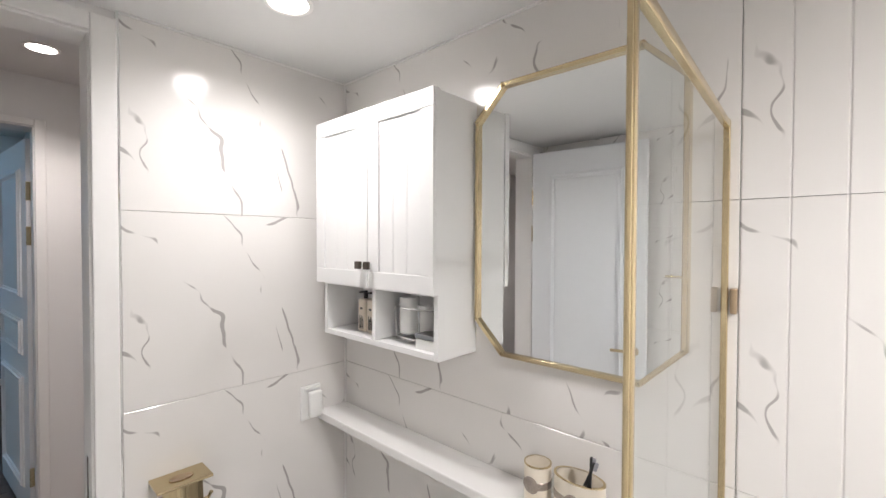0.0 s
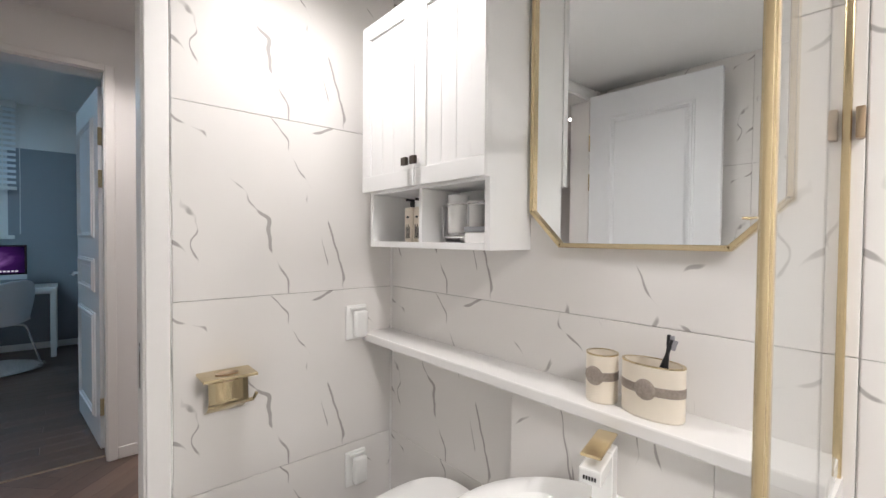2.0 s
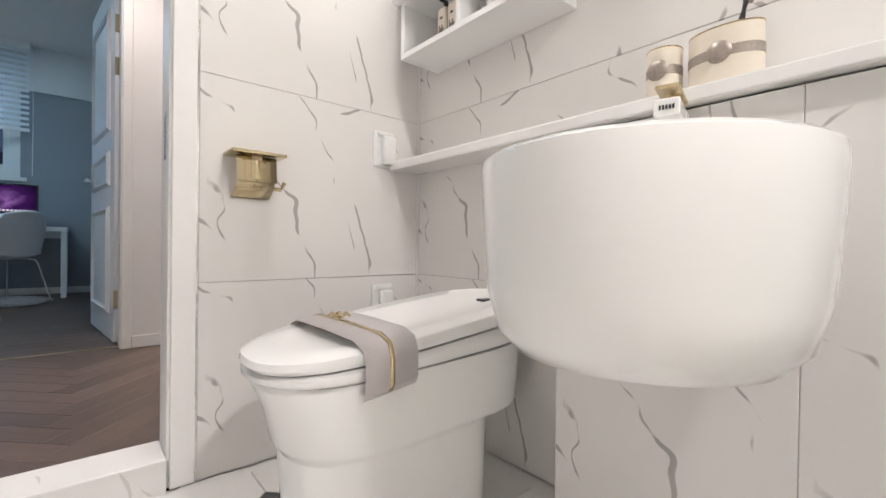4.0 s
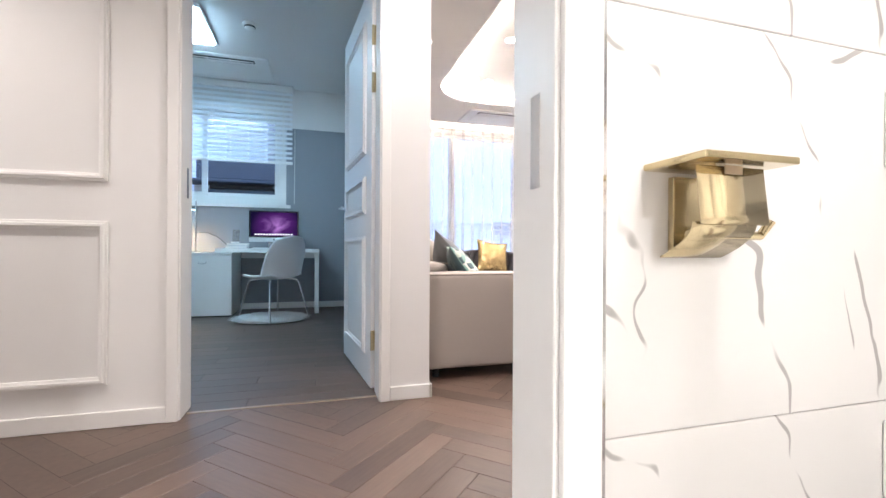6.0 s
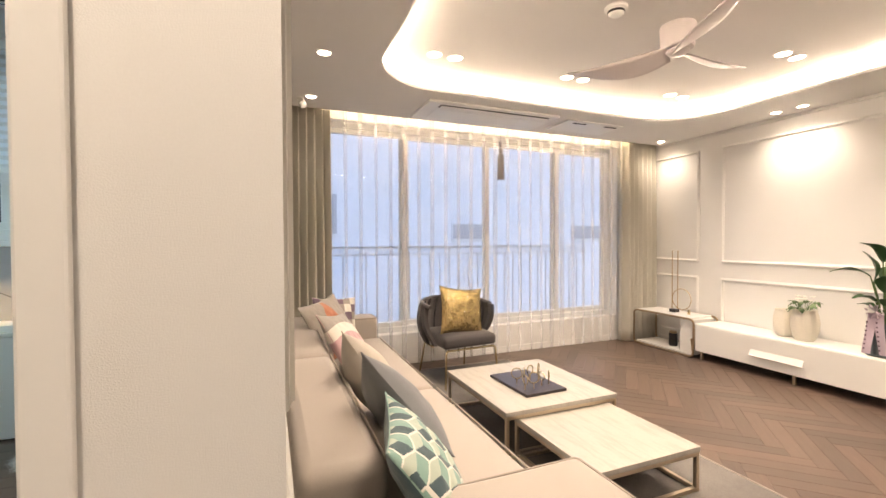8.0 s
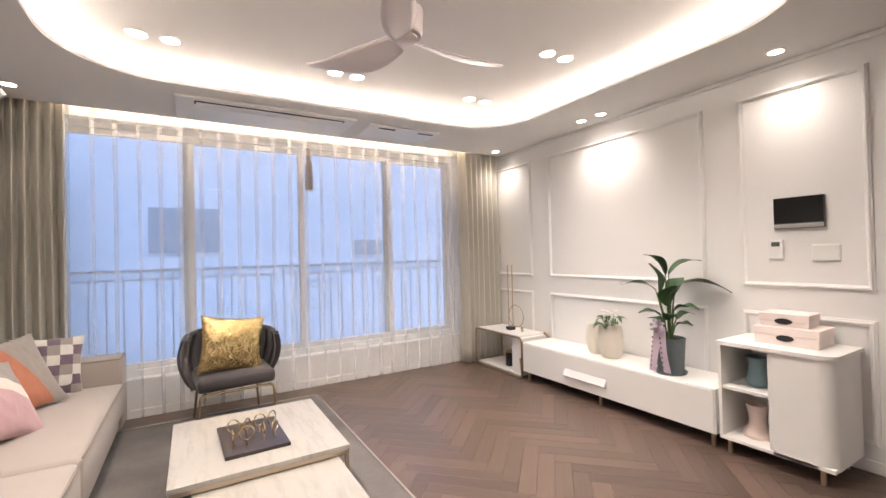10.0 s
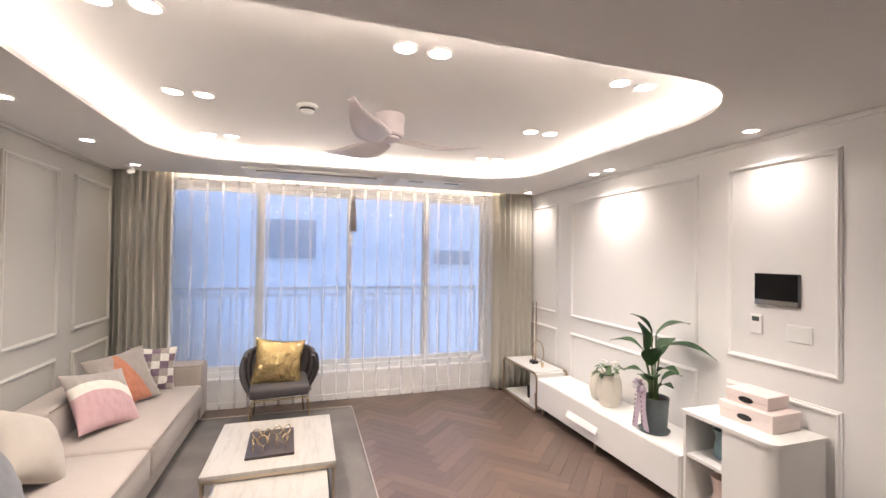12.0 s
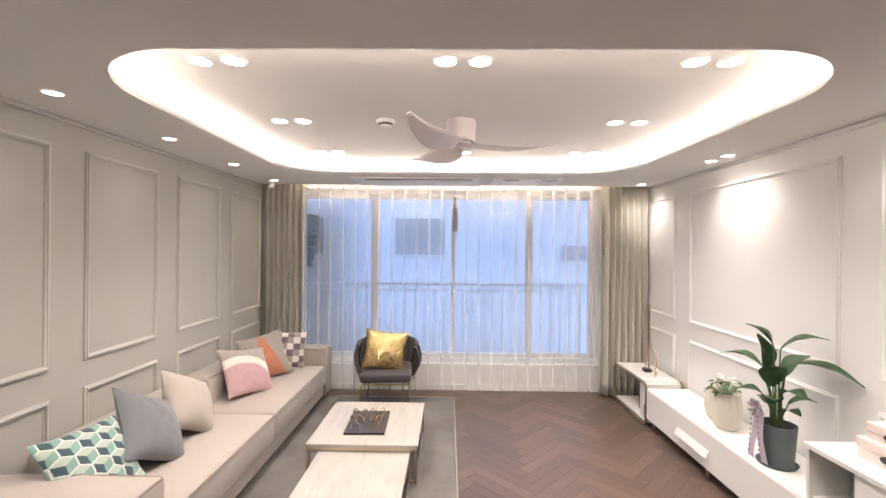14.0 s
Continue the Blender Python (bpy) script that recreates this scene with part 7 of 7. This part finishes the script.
def strap(xa, xb, lift, name, material):
    bm = bmesh.new()
    rows = []
    for x in (xa, xb):
        rows.append([bm.verts.new((x + 0.02 * abs(y - 1.885), 1.925 + (y - 1.885) * 0.955 + (lift if y > 1.885 else -lift), z + 0.003 + lift + 0.115 * (x - 1.06))) for y, z in prof])
    for k in range(len(prof) - 1):
        bm.faces.new((rows[0][k], rows[0][k + 1], rows[1][k + 1], rows[1][k]))
    bmesh.ops.recalc_face_normals(bm, faces=bm.faces)
    ob = part(name, bm, material, sash)
    md = ob.modifiers.new("thick", "SOLIDIFY")
    md.thickness = 0.0015
    return ob


strap(0.99, 1.11, 0.004, "band", M_SASH)
strap(1.043, 1.053, 0.0065, "ribbon", M_GOLD)
bm = bmesh.new()
for j in range(6):
    b = 2 * math.pi * j / 6
    c = Vector((1.048, 1.95, 0.408))
    tube([c, c + Vector((0.02 * math.cos(b), 0.02 * math.sin(b), 0.010)), c + Vector((0.024 * math.cos(b + 0.5), 0.024 * math.sin(b + 0.5), 0.004))], 0.003, 6, bm)
part("bow", bm, M_GOLD, sash, "small gold bow")

# ---- floor boards, piece by piece ----
PW, PL = 0.094, 0.564


def board_mesh(l, w, t, material):
    bm = box(-l / 2, l / 2, -w / 2, w / 2, -t, 0, 0.0012, 1)
    me = bpy.data.meshes.new("plank")
    bm.to_mesh(me)
    bm.free()
    me.materials.append(material)
    return me


def clip(poly, x0, x1, y0, y1):
    for ax, lim, sign in ((0, x0, 1), (0, x1, -1), (1, y0, 1), (1, y1, -1)):
        out = []
        for p, q in zip(poly, poly[1:] + poly[:1]):
            dp, dq = sign * (p[ax] - lim), sign * (q[ax] - lim)
            if dp >= 0:
                out.append(p)
            if dp * dq < 0:
                f = dp / (dp - dq)
                out.append((p[0] + f * (q[0] - p[0]), p[1] + f * (q[1] - p[1])))
        poly = out
        if not poly:
            return []
    return poly


ZONES = ((-2.4, LEFT_X, 2.50, 3.975), (LEFT_X, 6.25, 2.50, 7.45), (1.77, 6.25, 0.30, 2.50))
plank_me = board_mesh(PL - 0.0012, PW - 0.0012, 0.011, M_PLANK)
floor_ob = bpy.data.objects["floor"]
verts, faces = [], []
rot = Matrix.Rotation(radians(45), 2)
single = 0


def spare(poly):
    i = len(verts)
    n = len(poly)
    verts.extend([(x, y, 0.0) for x, y in poly])
    faces.append(tuple(range(i, i + n)))


for i in range(-130, 131):
    for j in range(-16, 17):
        for kind in (0, 1):
            ox, oy = i * PW + j * PL, i * PW - j * PL
            a, b, c, d = (ox, ox + PL, oy, oy + PW) if kind == 0 else (ox, ox + PW, oy + PW, oy + PW + PL)
            mid = rot @ Vector(((a + b) / 2, (c + d) / 2)) + Vector((3.0, 4.5))
            if not (-2.9 < mid.x < 6.7 and -0.1 < mid.y < 7.9):
                continue
            g = 0.0006
            corners = [rot @ Vector(p) + Vector((3.0, 4.5)) for p in ((a + g, c + g), (b - g, c + g), (b - g, d - g), (a + g, d - g))]
            corners = [(p.x, p.y) for p in corners]
            inside = all(any(x0 <= x <= x1 and y0 <= y <= y1 for x0, x1, y0, y1 in ZONES) for x, y in corners)
            near = (1.85 < mid.x < 5.2 and 3.3 < mid.y < 7.2) or (-0.4 < mid.x < 1.85 and 2.5 < mid.y < 4.0)
            if inside and near and single < 300:
                ob = new("plank", plank_me)
                ob.parent = floor_ob
                ob.matrix_basis = Matrix.Translation((mid.x, mid.y, 0)) @ Matrix.Rotation(radians(45 + (90 if kind else 0)), 4, "Z")
                single += 1
            elif inside:
                spare(corners)
            else:
                for z in ZONES:
                    poly = clip(corners, *z)
                    if len(poly) >= 3:
                        spare(poly)
me = bpy.data.meshes.new("far_planks")
me.from_pydata(verts, [], faces)
me.materials.append(M_PLANKS)
rest = new("far_planks", me)
rest.parent = floor_ob
tagged(rest, kind="stuff")

office_me = board_mesh(0.898, 0.118, 0.011, M_OFFICE_PLANK)
y, row = 4.04, 0
while y < 7.40:
    x = -2.5 - 0.3 * (row % 3)
    while x < 0.9:
        xa, xb = max(x, -2.1), min(x + 0.9, 0.93)
        if xb - xa > 0.02:
            ob = new("office_plank", office_me if xb - xa > 0.899 else board_mesh(xb - xa - 0.002, 0.118, 0.011, M_OFFICE_PLANK))
            ob.parent = floor_ob
            ob.location = ((xa + xb) / 2, y, 0)
        x += 0.9
    y += 0.12
    row += 1
solo("door_saddle", box(-0.03, 0.785, 3.965, 3.985, -0.005, 0.003, 0.001), M_BRONZE, "thin metal strip in the office doorway", "threshold", "structure")
